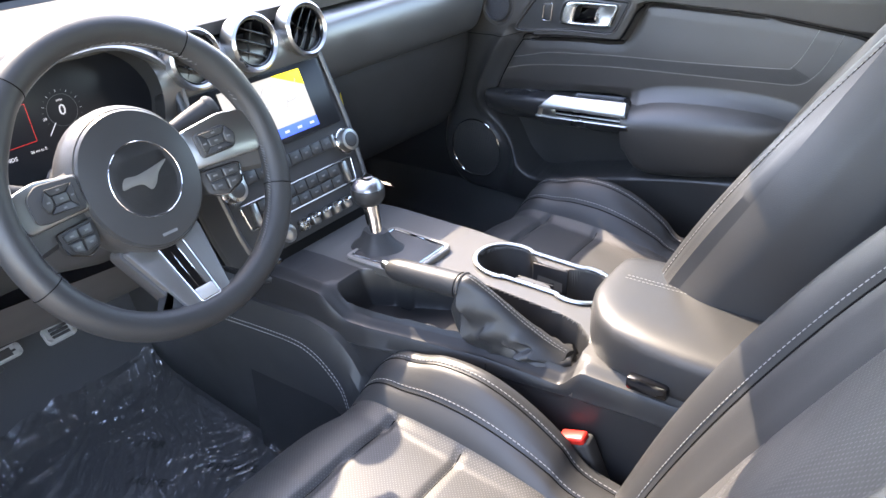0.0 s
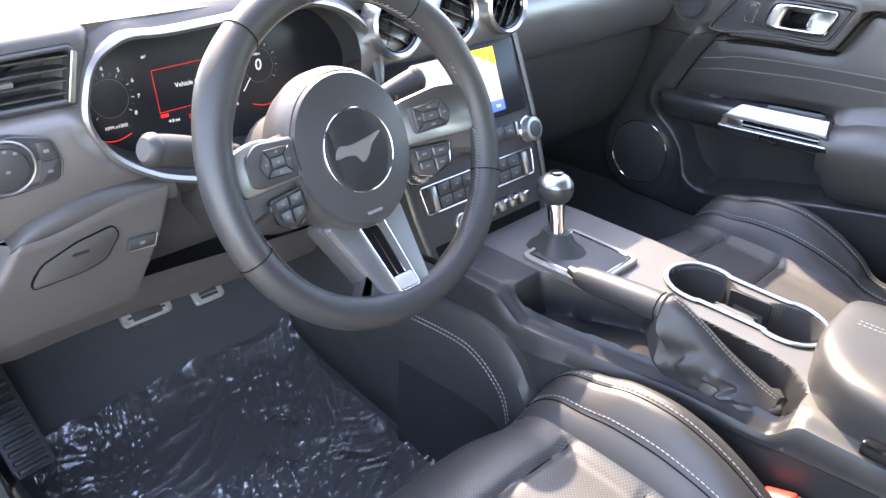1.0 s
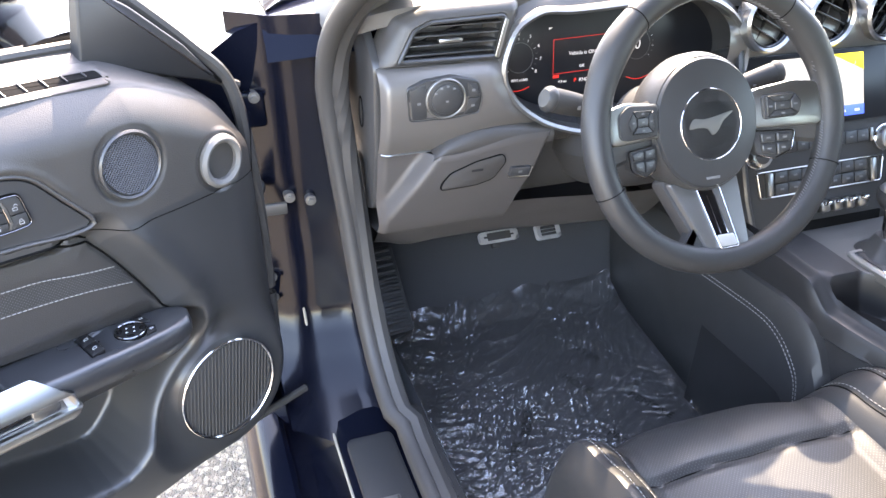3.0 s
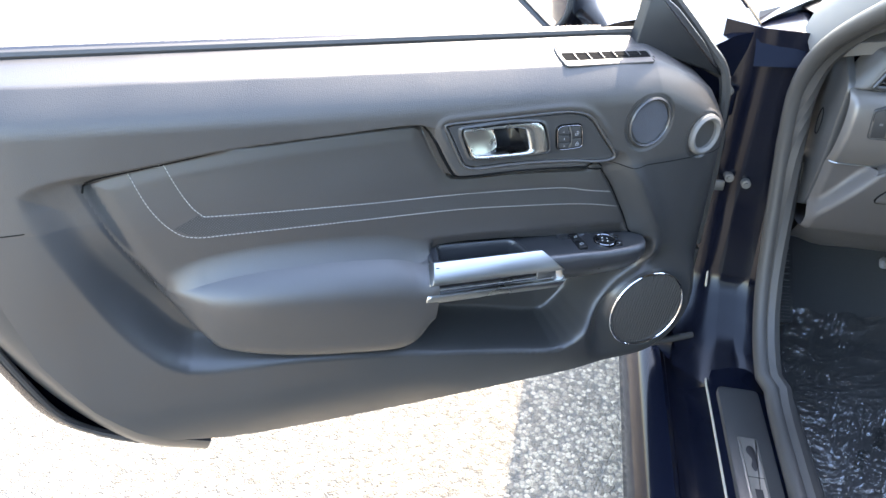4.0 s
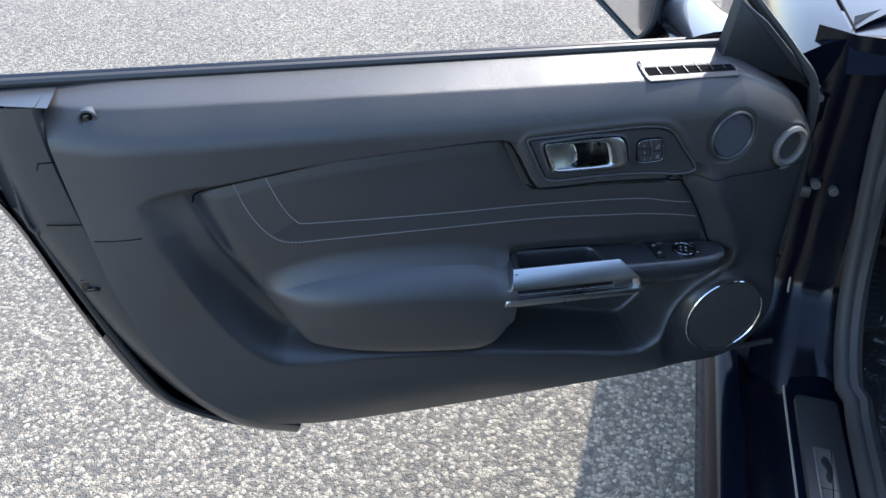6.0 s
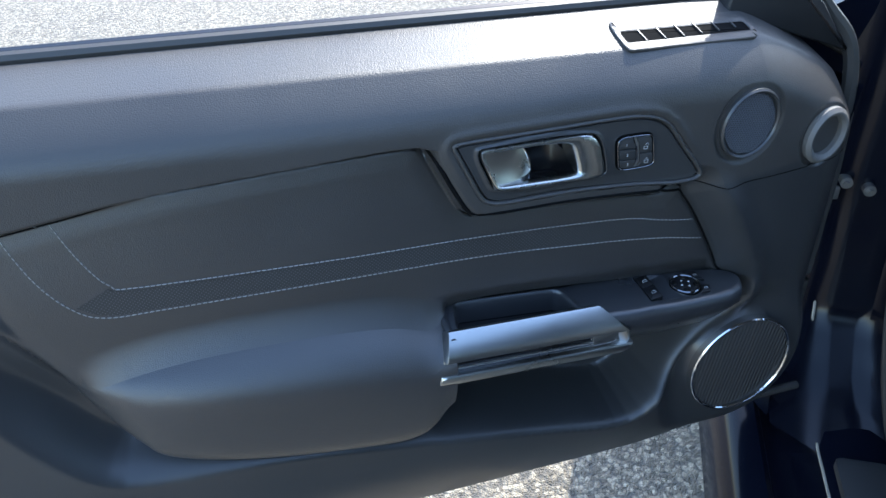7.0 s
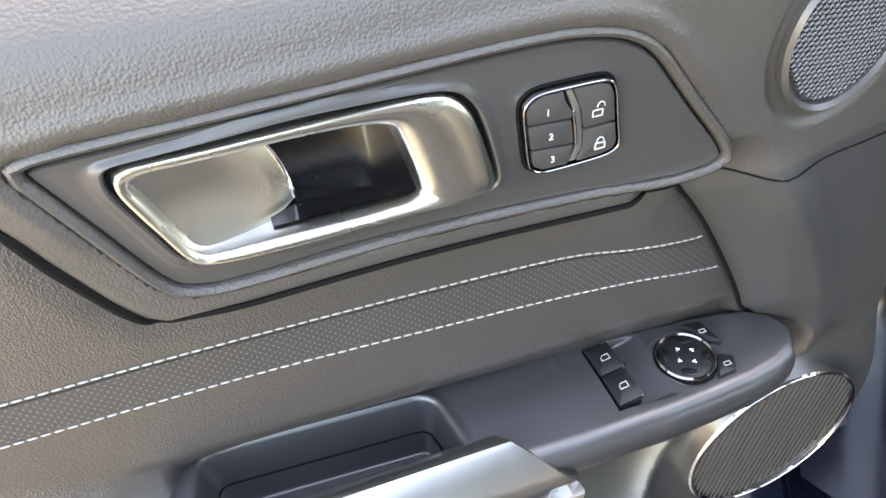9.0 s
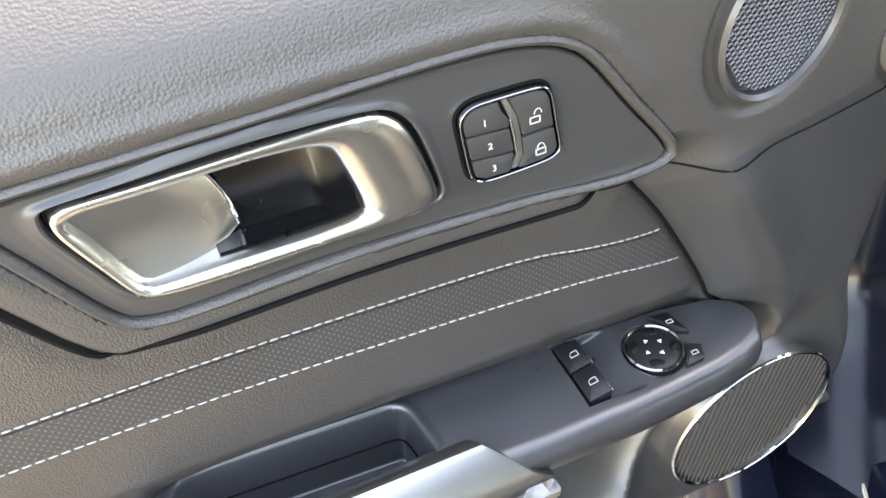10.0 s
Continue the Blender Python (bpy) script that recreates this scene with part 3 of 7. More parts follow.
def armrest(parent):
    us = np.concatenate([0.278 + 0.03 * (1 - np.cos(np.linspace(0, 1.5, 22))), np.linspace(0.307, 0.362, 26), np.linspace(0.3635, 0.412, 52), np.linspace(0.414, 0.478, 28), np.linspace(0.480, 0.640, 150)])
    U, W, Z = [], [], []
    for u in us:
        b, f = [float(np.interp(u, *zip(*t))) for t in (ARM_BACK, ARM_FRONT)]
        under, r = float(curve(u, UNDER)), min(0.010, 0.45 * (f - b) + 0.001)
        top = [(b - 0.006, -0.030), (b - 0.0025, -0.006), (b - 0.0008, -0.0015), (b, -0.0004)]
        top += [(b + (f - r - b) * k, 0.0) for k in np.linspace(0.02, 1, 46)]
        top += [(f - r + r * math.sin(a), r * (math.cos(a) - 1)) for a in np.linspace(0.2, 1.57, 9)]
        edge, low = surface(u, f) - r, max(under, 0.630)
        line = [(w, surface(u, w) + dz) for w, dz in top]
        line += [(f - 0.0005, edge - 0.010), (f - 0.004 - 0.10 * (f - b), edge - 0.5 * (edge - low)), (f - 0.35 * (f - b) - 0.004, low + 0.004), (b, low), (-0.012, low - 0.002)]
        U.append([u] * len(line)), W.append([q[0] for q in line]), Z.append([q[1] for q in line])
    U, W, Z = np.array(U), np.array(W), np.array(Z)
    top = (Z > surface(0.35, 0.03) - 0.025) & (np.arange(U.shape[1]) < 62)[None, :]
    near = depth_in(CUP, U, W)
    Z = Z + top * (-0.042 * smooth(near / 0.0085) + 0.0012 * np.exp(-((near + 0.0015) / 0.0030) ** 2))
    # finger scoop before the window switches, and the seat of the mirror knob
    side = smooth((W - 0.0025) / 0.0012) * smooth((0.0485 - W) / 0.0012)
    Z = Z - top * side * 0.0062 * np.clip((U - 0.3665) / 0.022, 0, 1) * smooth((0.4050 - U) / 0.0012)
    far = np.hypot(U - 0.3495, W - 0.028)
    Z = Z - top * 0.0022 * smooth((0.0192 - far) / 0.0016)
    n = U.shape[1]
    verts = np.stack([U, W, Z], -1).reshape(-1, 3)
    faces = [(k * n + i, k * n + i + 1, (k + 1) * n + i + 1, (k + 1) * n + i) for k in range(len(us) - 1) for i in range(n - 1)]
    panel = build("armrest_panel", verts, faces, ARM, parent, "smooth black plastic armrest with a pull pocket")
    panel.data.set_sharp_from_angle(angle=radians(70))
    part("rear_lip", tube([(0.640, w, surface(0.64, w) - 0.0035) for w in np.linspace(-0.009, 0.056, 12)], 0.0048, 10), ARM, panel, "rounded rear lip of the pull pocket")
    liner = [Vector(q) for q in inset([Vector(q) for q in CUP], 0.0052)]
    part("liner_seam", tube([(q.x, q.y, surface(q.x, q.y) - 0.0255) for q in liner], 0.0006, 5, True), SEAM, panel)
    part("armrest_pad", loft([[(u, q.x, q.y) for q in arm_section(u)] for u in np.linspace(0.6385, 1.023, 80)], closed=False), PADDED, parent, "black padded leather armrest")


def pull_handle(parent):
    across = [(0.034, 0.696, 0.476), (0.042, 0.7028, 0.4735), (0.0462, 0.7038, 0.4700), (0.0492, 0.7015, 0.4660), (0.0560, 0.6940, 0.4570), (0.0620, 0.6868, 0.4490), (0.0648, 0.6815, 0.4430), (0.0652, 0.6772, 0.4385), (0.0642, 0.6760, 0.4370), (0.0580, 0.6755, 0.4370), (0.0580, 0.6585, 0.4330), (0.0640, 0.6580, 0.4325), (0.0652, 0.6560, 0.4330), (0.0640, 0.6490, 0.4370), (0.0600, 0.6420, 0.4440), (0.0520, 0.6370, 0.4540), (0.040, 0.6400, 0.4680)]
    rows = []
    for k in np.concatenate([[0, 0.006], np.linspace(0.03, 0.97, 18), [0.994, 1.0]]):
        ring, end = [], 0.0015 * (k in (0, 1.0))
        for w, z, front in across:
            rear = float(np.interp(z, [0.637, 0.7035], [0.662, 0.6445]))
            u = front + (rear - front) * k
            ring.append((u, w + 0.0034 - end, z + 0.030 * (u - 0.50) - end * (z - 0.666) / 0.03))
        rows.append(ring)
    part("pull_handle", loft(rows), SATIN, parent, "satin silver pull handle with a long slot")
    part("slot", box(0.560, 0.0600, 0.6690, 0.156, 0.006, 0.0165, 0.001), GLOSS, parent, "dark slot")
    part("slot_bar", tube([(0.482, 0.0640, 0.6660), (0.56, 0.0640, 0.6682), (0.638, 0.0640, 0.6704)], 0.0022, 10, flat=0.7), SATIN, parent)
    # satin metal block that closes the slot's front end; gives no light
    part("slot_end", box(0.4680, 0.0615, 0.6680, 0.030, 0.0090, 0.0165, 0.0025), SATIN, parent)


def handle_set(parent, driver):
    outer = [Vector((q.x, q.y)) for q in spline([(0.6050, 0.9020, 0), (0.6035, 0.9048, 0), (0.5985, 0.9059, 0), (0.5724, 0.9060, 0), (0.535, 0.9066, 0), (0.5074, 0.9064, 0), (0.4935, 0.9048, 0), (0.4861, 0.8993, 0), (0.4812, 0.8895, 0), (0.4757, 0.8680, 0), (0.4763, 0.8615, 0), (0.4835, 0.8590, 0), (0.5216, 0.8598, 0), (0.5646, 0.8600, 0), (0.5844, 0.8618, 0), (0.5911, 0.8664, 0), (0.5969, 0.8784, 0), (0.6041, 0.8947, 0)], 150, True)]
    mouth = [Vector((q.x, q.y)) for q in spline([(a, b, 0) for a, b in MOUTH], 150, True)]
    c = Vector((0.545, 0.881))

    def by_angle(poly, n=150):
        out = []
        for k in range(n):
            a = 2 * math.pi * k / n
            d, best = Vector((math.cos(a), math.sin(a))), None
            for p, q in zip(poly, poly[1:] + poly[:1]):
                e = q - p
                den = d.x * e.y - d.y * e.x
                if abs(den) < 1e-12:
                    continue
                r = ((p.x - c.x) * e.y - (p.y - c.y) * e.x) / den
                s = ((p.x - c.x) * d.y - (p.y - c.y) * d.x) / den
                if r > 0 and -1e-6 <= s <= 1 + 1e-6:
                    best = r if best is None else max(best, r)
            out.append(c + d * (best or 0.02))
        return out
    o, h = by_angle(outer), by_angle(mouth)

    def ring(f, w):
        return [(q.x, w - (0.085 * (q.y - 0.868) if w > 0.031 else 0.0), q.y) for q in [a.lerp(b, f) for a, b in zip(o, h)]]
    rows = [ring(0.0, 0.030), ring(0.0, 0.0362), ring(0.04, 0.0382), ring(0.12, 0.0392), ring(0.35, 0.0396), ring(0.65, 0.0392), ring(0.85, 0.0382), ring(0.95, 0.0366), ring(1.0, 0.0335), ring(1.0, 0.004)]
    edge = by_angle([Vector((q.x, q.y)) for q in spline([(a, b, 0) for a, b in PLATE], 220, True)], 240)
    o2 = by_angle(outer, 240)
    away = [(e - q).length for e, q in zip(edge, o2)]

    def plate_ring(off, w):
        """A ring off metres outside the handle, or, if minus, off metres inside the plate's edge."""
        pts = []
        for e, q, d in zip(edge, o2, away):
            k = off / d if off > 0 else 1 + off / d
            p = q.lerp(e, min(1.0, max(0.0, k)))
            pts.append((p.x, w, p.y))
        return pts
    plan = [plate_ring(-1e-9, 0.020), plate_ring(-1e-9, 0.0315), plate_ring(-0.0006, 0.0331), plate_ring(-0.0016, 0.0338), plate_ring(-0.0028, 0.0336)]
    plan += [[tuple(Vector(a).lerp(Vector(b), f)) for a, b in zip(plate_ring(-0.0028, 0.0336), plate_ring(0.0075, 0.0336))] for f in (0.25, 0.5, 0.75)]
    plan += [plate_ring(off, w) for off, w in ((0.0075, 0.0337), (0.0060, 0.0343), (0.0046, 0.0352), (0.0034, 0.0355), (0.0025, 0.0350), (0.0022, 0.0335), (0.0022, 0.020))]
    part("bezel_plate", loft(plan, cap=False), HARD, parent, "matt black plate round the inner handle")
    rim = [Vector((q.x, q.y)) for q in spline([(a, b, 0) for a, b in PLATE], 200, True)]
    bead = [[(p.x, w, p.y) for p in (inset(rim, -d) if d else rim)] for d, w in ((0.0002, 0.020), (0.0004, 0.0300), (0.0009, 0.0333), (0.0018, 0.0350), (0.0032, 0.0357), (0.0046, 0.0350), (0.0056, 0.0333), (0.0062, 0.0305), (0.0065, 0.026), (0.0066, 0.006))]
    part("plate_bead", loft(bead, cap=False), SOFT, parent, "raised soft bead round the handle plate")
    part("door_handle", loft(rows, cap=False), HANDLE, parent, "satin silver inner door handle")

    def dish(s, t):
        top, low = (0.6030 - 0.0435 * s, 0.9040 - 0.0035 * s), (0.5910 - 0.0420 * s, 0.8615 + 0.0075 * s ** 3)
        u, z = top[0] + (low[0] - top[0]) * t, top[1] + (low[1] - top[1]) * t
        return (u - 0.0025 * math.sin(math.pi * t) * s, 0.0350 - 0.0130 * s ** 1.7 - 0.10 * (z - 0.868) - 0.003 * math.sin(math.pi * t) * math.sin(math.pi * min(1, 0.15 + s)), z)
    part("paddle", sheet(dish, 30, 24), HANDLE, parent, "satin silver release paddle")
    part("paddle_edge", loft([[dish(1.0, t) for t in np.linspace(0, 1, 20)], [(dish(1.0, t)[0] + 0.002, 0.004, dish(1.0, t)[2]) for t in np.linspace(0, 1, 20)]], closed=False), GLOSS, parent)
    part("paddle_lip", tube([dish(0.99, t) for t in np.linspace(0, 1, 20)], 0.0008, 8), CHROME, parent)
    part("handle_gap", mapped(hoop(inset(outer, -0.0024), inset(outer, 0.001), 0.028, 0.0318), on_door), SEAM, parent)
    part("handle_cup", mapped(plate(inset(mouth, -0.003), -0.010, -0.004, 0.001), on_door), HARD, parent, "black cup behind the handle")
    part("cup_floor", sheet(lambda s, t: (0.500 + 0.060 * s, -0.004 + 0.0365 * t, 0.8660 + 0.022 * (1 - t) ** 2.5), 8, 14), GLOSS, parent)
    if not driver:
        part("lock_switch", mapped(plate(rounded([(0.455, 0.899), (0.436, 0.898), (0.432, 0.864), (0.450, 0.863)], 0.006, 5), 0.030, 0.038, 0.002), on_door), HARD, parent)
        part("switch_surround", mapped(hoop(rounded([(0.457, 0.901), (0.434, 0.900), (0.430, 0.862), (0.452, 0.861)], 0.006, 5), rounded([(0.455, 0.899), (0.436, 0.898), (0.432, 0.864), (0.450, 0.863)], 0.006, 5), 0.030, 0.0385), on_door), CHROME, parent)
        return
    # lock and memory switch
    pad = [Vector((q.x, q.y)) for q in spline([(0.4636, 0.8905, 0), (0.4622, 0.8945, 0), (0.4573, 0.8970, 0), (0.445, 0.8972, 0), (0.4325, 0.8968, 0), (0.4280, 0.8952, 0), (0.4258, 0.8910, 0), (0.4238, 0.879, 0), (0.4219, 0.8675, 0), (0.4236, 0.8640, 0), (0.4290, 0.8624, 0), (0.444, 0.8618, 0), (0.4550, 0.8622, 0), (0.4596, 0.8648, 0), (0.4612, 0.8700, 0), (0.4625, 0.880, 0)], 90, True)]
    part("switch_surround", mapped(hoop(inset(pad, -0.0007), inset(pad, 0.0002), 0.030, 0.0377, 0.0003), on_door), DARKCHROME, parent, "thin chrome frame")
    part("surround_gap", mapped(hoop(inset(pad, -0.0020), inset(pad, -0.0008), 0.030, 0.0342, 0.0001), on_door), SEAM, parent)
    part("switch_base", mapped(plate(pad, 0.028, 0.0352, 0.0008), on_door), SEAM, parent)

    def piece(name, pts, high=0.0372):
        part(name, mapped(plate(rounded(pts, 0.0009, 2), 0.030, high, 0.0006), on_door), HARD, parent)
    piece("memory_button", [(0.4628, 0.8905), (0.4612, 0.8940), (0.4570, 0.8962), (0.4482, 0.8963), (0.4468, 0.8914), (0.4440, 0.8872), (0.4438, 0.8837), (0.4621, 0.8849)])
    piece("memory_button", [(0.4620, 0.8841), (0.4438, 0.8829), (0.4420, 0.8720), (0.4604, 0.8736)])
    piece("memory_button", [(0.4602, 0.8728), (0.4420, 0.8712), (0.4430, 0.8668), (0.4440, 0.8626), (0.4550, 0.8630), (0.4590, 0.8655)])
    piece("lock_button", [(0.4440, 0.8963), (0.4325, 0.8960), (0.4286, 0.8945), (0.4266, 0.8908), (0.4246, 0.8780), (0.4382, 0.8778), (0.4398, 0.8870)])
    piece("lock_button", [(0.4382, 0.8768), (0.4245, 0.8770), (0.4228, 0.8676), (0.4242, 0.8646), (0.4292, 0.8632), (0.4402, 0.8628), (0.4374, 0.8680)])
    for q in ([(0.4466, 0.8958), (0.4444, 0.8962), (0.4402, 0.8872), (0.4386, 0.8778), (0.4378, 0.8682), (0.4406, 0.8630), (0.4430, 0.8630), (0.4408, 0.8690), (0.4408, 0.8720), (0.4428, 0.8860)],):
        part("divider_scoop", mapped(plate([Vector(p) for p in q], 0.030, 0.0362, 0.0002), on_door), BLOCK, parent)
    part("chrome_divider", mapped(tube([(0.4434, 0.8868, 0.0370), (0.4421, 0.8790, 0.0374), (0.4411, 0.8712, 0.0370)], 0.00055, 8), on_door), CHROME, parent)
    face = Matrix(((-1, 0, 0, 0), (0, 0, 1, 0), (0, 1, 0, 0), (0, 0, 0, 1)))
    for word, u, z in (("1", 0.4541, 0.8887), ("2", 0.4522, 0.8777), ("3", 0.4509, 0.8669)):
        letters(word, 0.0042, PALEMARK, parent, Matrix.Translation((u, 0.0374, z)) @ face, "digit")
    for u, z, tilt in ((0.4330, 0.8842, 1), (0.4304, 0.8686, 0)):
        bars = [box(u, 0.0374, z - 0.0021, 0.0046, 0.0005, 0.0004, 0), box(u, 0.0374, z + 0.0006, 0.0046, 0.0005, 0.0004, 0), box(u - 0.0021, 0.0374, z - 0.0007, 0.0004, 0.0005, 0.003, 0), box(u + 0.0021, 0.0374, z - 0.0007, 0.0004, 0.0005, 0.003, 0)]
        arc = [(u + 0.0016 * math.cos(a) - 0.0012 * tilt, 0.0374, z + 0.001 + 0.0008 * tilt + 0.0022 * math.sin(a)) for a in np.linspace(0, math.pi, 9)]
        part("padlock_mark", joined(*bars, tube(arc, 0.00022, 5)), PALEMARK, parent)


def switches(parent):
    for w0, w1 in ((0.0042, 0.0242), (0.0250, 0.0456)):
        pts = rounded([(0.3888, w0), (0.4034, w0), (0.4034, w1), (0.3888, w1)], 0.0012, 3)
        part("window_switch", mapped(plate(pts, -0.008, 0.0006, 0.0010), lambda a, b, c: (a, b, surface(0.396, b) + c + 0.16 * (0.4034 - a) * (c > -0.004))), SWITCH, parent)
        u, w = 0.3958, 0.5 * (w0 + w1)
        icon = [Vector((u - 0.0030, w + 0.0018)), Vector((u + 0.0022, w + 0.0018)), Vector((u + 0.0022, w - 0.0004)), Vector((u + 0.0008, w - 0.0020)), Vector((u - 0.0030, w - 0.0020))]
        part("window_mark", mapped(hoop(icon, inset(icon, 0.0004), 0.0004, 0.0010, 0.0001), lambda a, b, c: (a, b, surface(0.396, b) + c + 0.16 * (0.4034 - a))), PALEMARK, parent)
        part("switch_edge", box(0.3884, w1 - 0.006, surface(0.389, w) + 0.0006, 0.0010, 0.010, 0.0026, 0.0004), CHROME, parent)
    cu, cw = 0.3495, 0.028
    tilt = Matrix.Translation((cu, cw, surface(cu, cw)))
    part("knob_ring", moved(hoop(disc(0.0178, 56), disc(0.0158, 56), -0.004, 0.0030, 0.0009), tilt), DARKCHROME, parent, "dark chrome ring of the mirror control")
    part("knob_gap", moved(hoop(disc(0.0186, 48), disc(0.0176, 48), -0.004, 0.0002, 0.0001), tilt), SEAM, parent)
    part("mirror_knob", moved(plate(disc(0.0160, 48), -0.004, 0.0016, 0.001, 0.0008), tilt), SWITCH, parent, "round mirror control")
    for a in range(4):
        turn = Euler((0, 0, a * math.pi / 2 + 0.35)).to_matrix().to_4x4()
        part("arrow_mark", moved(plate([Vector((0.0052, -0.0014)), Vector((0.0075, 0.0)), Vector((0.0052, 0.0014))], 0.0024, 0.0030, 0.0001), tilt @ turn), WHITE, parent)
        part("knob_dimple", moved(plate(disc(0.0028, 14, 0.0048, 0.0118, 0), 0.0010, 0.0027, 0.0004), tilt @ turn @ Euler((0, 0, math.pi / 4)).to_matrix().to_4x4()), GLOSS, parent)
    for pts in ([(0.3405, 0.0062), (0.3268, 0.0085), (0.3236, 0.0275), (0.3318, 0.0225), (0.3350, 0.0150)], [(0.3322, 0.0330), (0.3235, 0.0377), (0.3274, 0.0469), (0.3405, 0.0478), (0.3365, 0.0425)]):
        part("mirror_button", mapped(plate(rounded(pts, 0.0012, 3), -0.004, 0.0032, 0.0010), lambda a, b, c: (a, b, surface(0.33, b) + c)), SWITCH, parent)
        mu, mw = sum(p[0] for p in pts) / 5 - 0.0015, sum(p[1] for p in pts) / 5
        mark = [Vector((mu - 0.002, mw - 0.0014)), Vector((mu + 0.002, mw - 0.0014)), Vector((mu + 0.0024, mw + 0.0012)), Vector((mu - 0.002, mw + 0.0014))]
        part("mirror_mark", mapped(hoop(mark, inset(mark, 0.0004), 0.0028, 0.0035, 0.0001), lambda a, b, c: (a, b, surface(0.33, b) + c)), PALEMARK, parent)


def grille(parent):
    cu, cz, ru, rz = SPEAKER
    rim = disc(1.0, 72)
    outer, inner = [Vector((cu + p.x * ru, cz + p.y * rz)) for p in rim], [Vector((cu + p.x * (ru - 0.0028), cz + p.y * (rz - 0.0028))) for p in rim]
    part("speaker_ring", mapped(hoop(outer, inner, -0.01, 0.0185, 0.002), on_door), CHROME, parent, "thin chrome ring round the door speaker")
    cover = part("speaker_grille", mapped(plate(inner, -0.012, 0.0135, 0.001, 0.0015), on_door), DULL, parent, "black ribbed speaker grille")
    ribs = []
    for k in range(-12, 13):
        x = k * 0.0054
        half = (rz - 0.006) * math.sqrt(max(0.0, 1 - (x / (ru - 0.006)) ** 2))
        if half > 0.008:
            ribs.append(tube([(cu + x - 0.15 * q, 0.0155, cz + q) for q in np.linspace(-half, half, 9)], 0.0011, 5))
    part("ribs", joined(*ribs), DULL, cover)
    cu, cz, ru, rz = TWEETER
    outer, inner = [Vector((cu + p.x * ru, cz + p.y * rz)) for p in rim], [Vector((cu + p.x * (ru - 0.004), cz + p.y * (rz - 0.004))) for p in rim]
    part("tweeter_ring", mapped(hoop(outer, inner, -0.02, 0.003, 0.002), on_lean), HARD, parent)
    part("tweeter_cone", mapped(plate(inner, -0.02, -0.004, 0.0005), on_lean), SEAM, parent)
    mesh = []
    for j in range(-16, 17):
        y = j * 0.0023
        half = (ru - 0.0042) * math.sqrt(max(0.0, 1 - (y / (rz - 0.0042)) ** 2))
        n = int(2 * half / 0.0008)
        if n > 3:
            line = []
            for i in range(n + 1):
                x = -half + 2 * half * i / n
                up = 0.00048 * math.sin(2 * math.pi * x / 0.0034 + math.pi * j)
                line.append((cu + x, float(lean(cu + x)) - 0.0006, cz + y + 0.16 * x + 1.5 * up))
            mesh.append(tube(line, 0.00055, 4, up=(0, 1, 0)))
    tagged(part("tweeter_mesh", joined(*mesh), WIRE, parent, "black metal mesh of the tweeter"), kind="stuff")
    cu, cz, ru, rz = OUTLET
    outer, inner = [Vector((cu + p.x * ru, cz + p.y * rz)) for p in rim], [Vector((cu + p.x * (ru - 0.010), cz + p.y * (rz - 0.010))) for p in rim]
    part("air_outlet", mapped(hoop(outer, inner, -0.03, 0.007, 0.004), on_lean), GREYTRIM, parent, "grey round air outlet")
    part("outlet_tube", mapped(plate(inner, -0.035, -0.022, 0.001), on_lean), SEAM, parent)
    part("outlet_lip", mapped(hoop(inset(inner, 0.001), inset(inner, 0.004), -0.022, -0.006, 0.001), on_lean), HARD, parent)


def ledge_vent(parent):
    def lie(a, b, c):
        return (a, float(trim_depth(a, b)) + 0.6 * c + 0.0014, b + 0.8 * c + 0.0010)
    outer = rounded([(0.450, 0.9862), (0.297, 0.9815), (0.294, 0.9655), (0.447, 0.9695)], 0.0078, 6)
    part("demister_frame", mapped(hoop(outer, inset(outer, 0.0054), -0.004, 0.0018), lie), SOFT, parent, "slotted demister vent on the ledge")
    part("demister_slot", mapped(plate(inset(outer, 0.005), -0.004, 0.0004, 0.0003), lie), SEAM, parent)
    for k in range(6):
        u = 0.315 + 0.021 * k
        part("slat", mapped(plate([Vector((u, 0.9740)), Vector((u + 0.0012, 0.9740)), Vector((u + 0.004, 0.981)), Vector((u + 0.0028, 0.981))], 0.0, 0.0016, 0.0003), lie), HARD, parent)


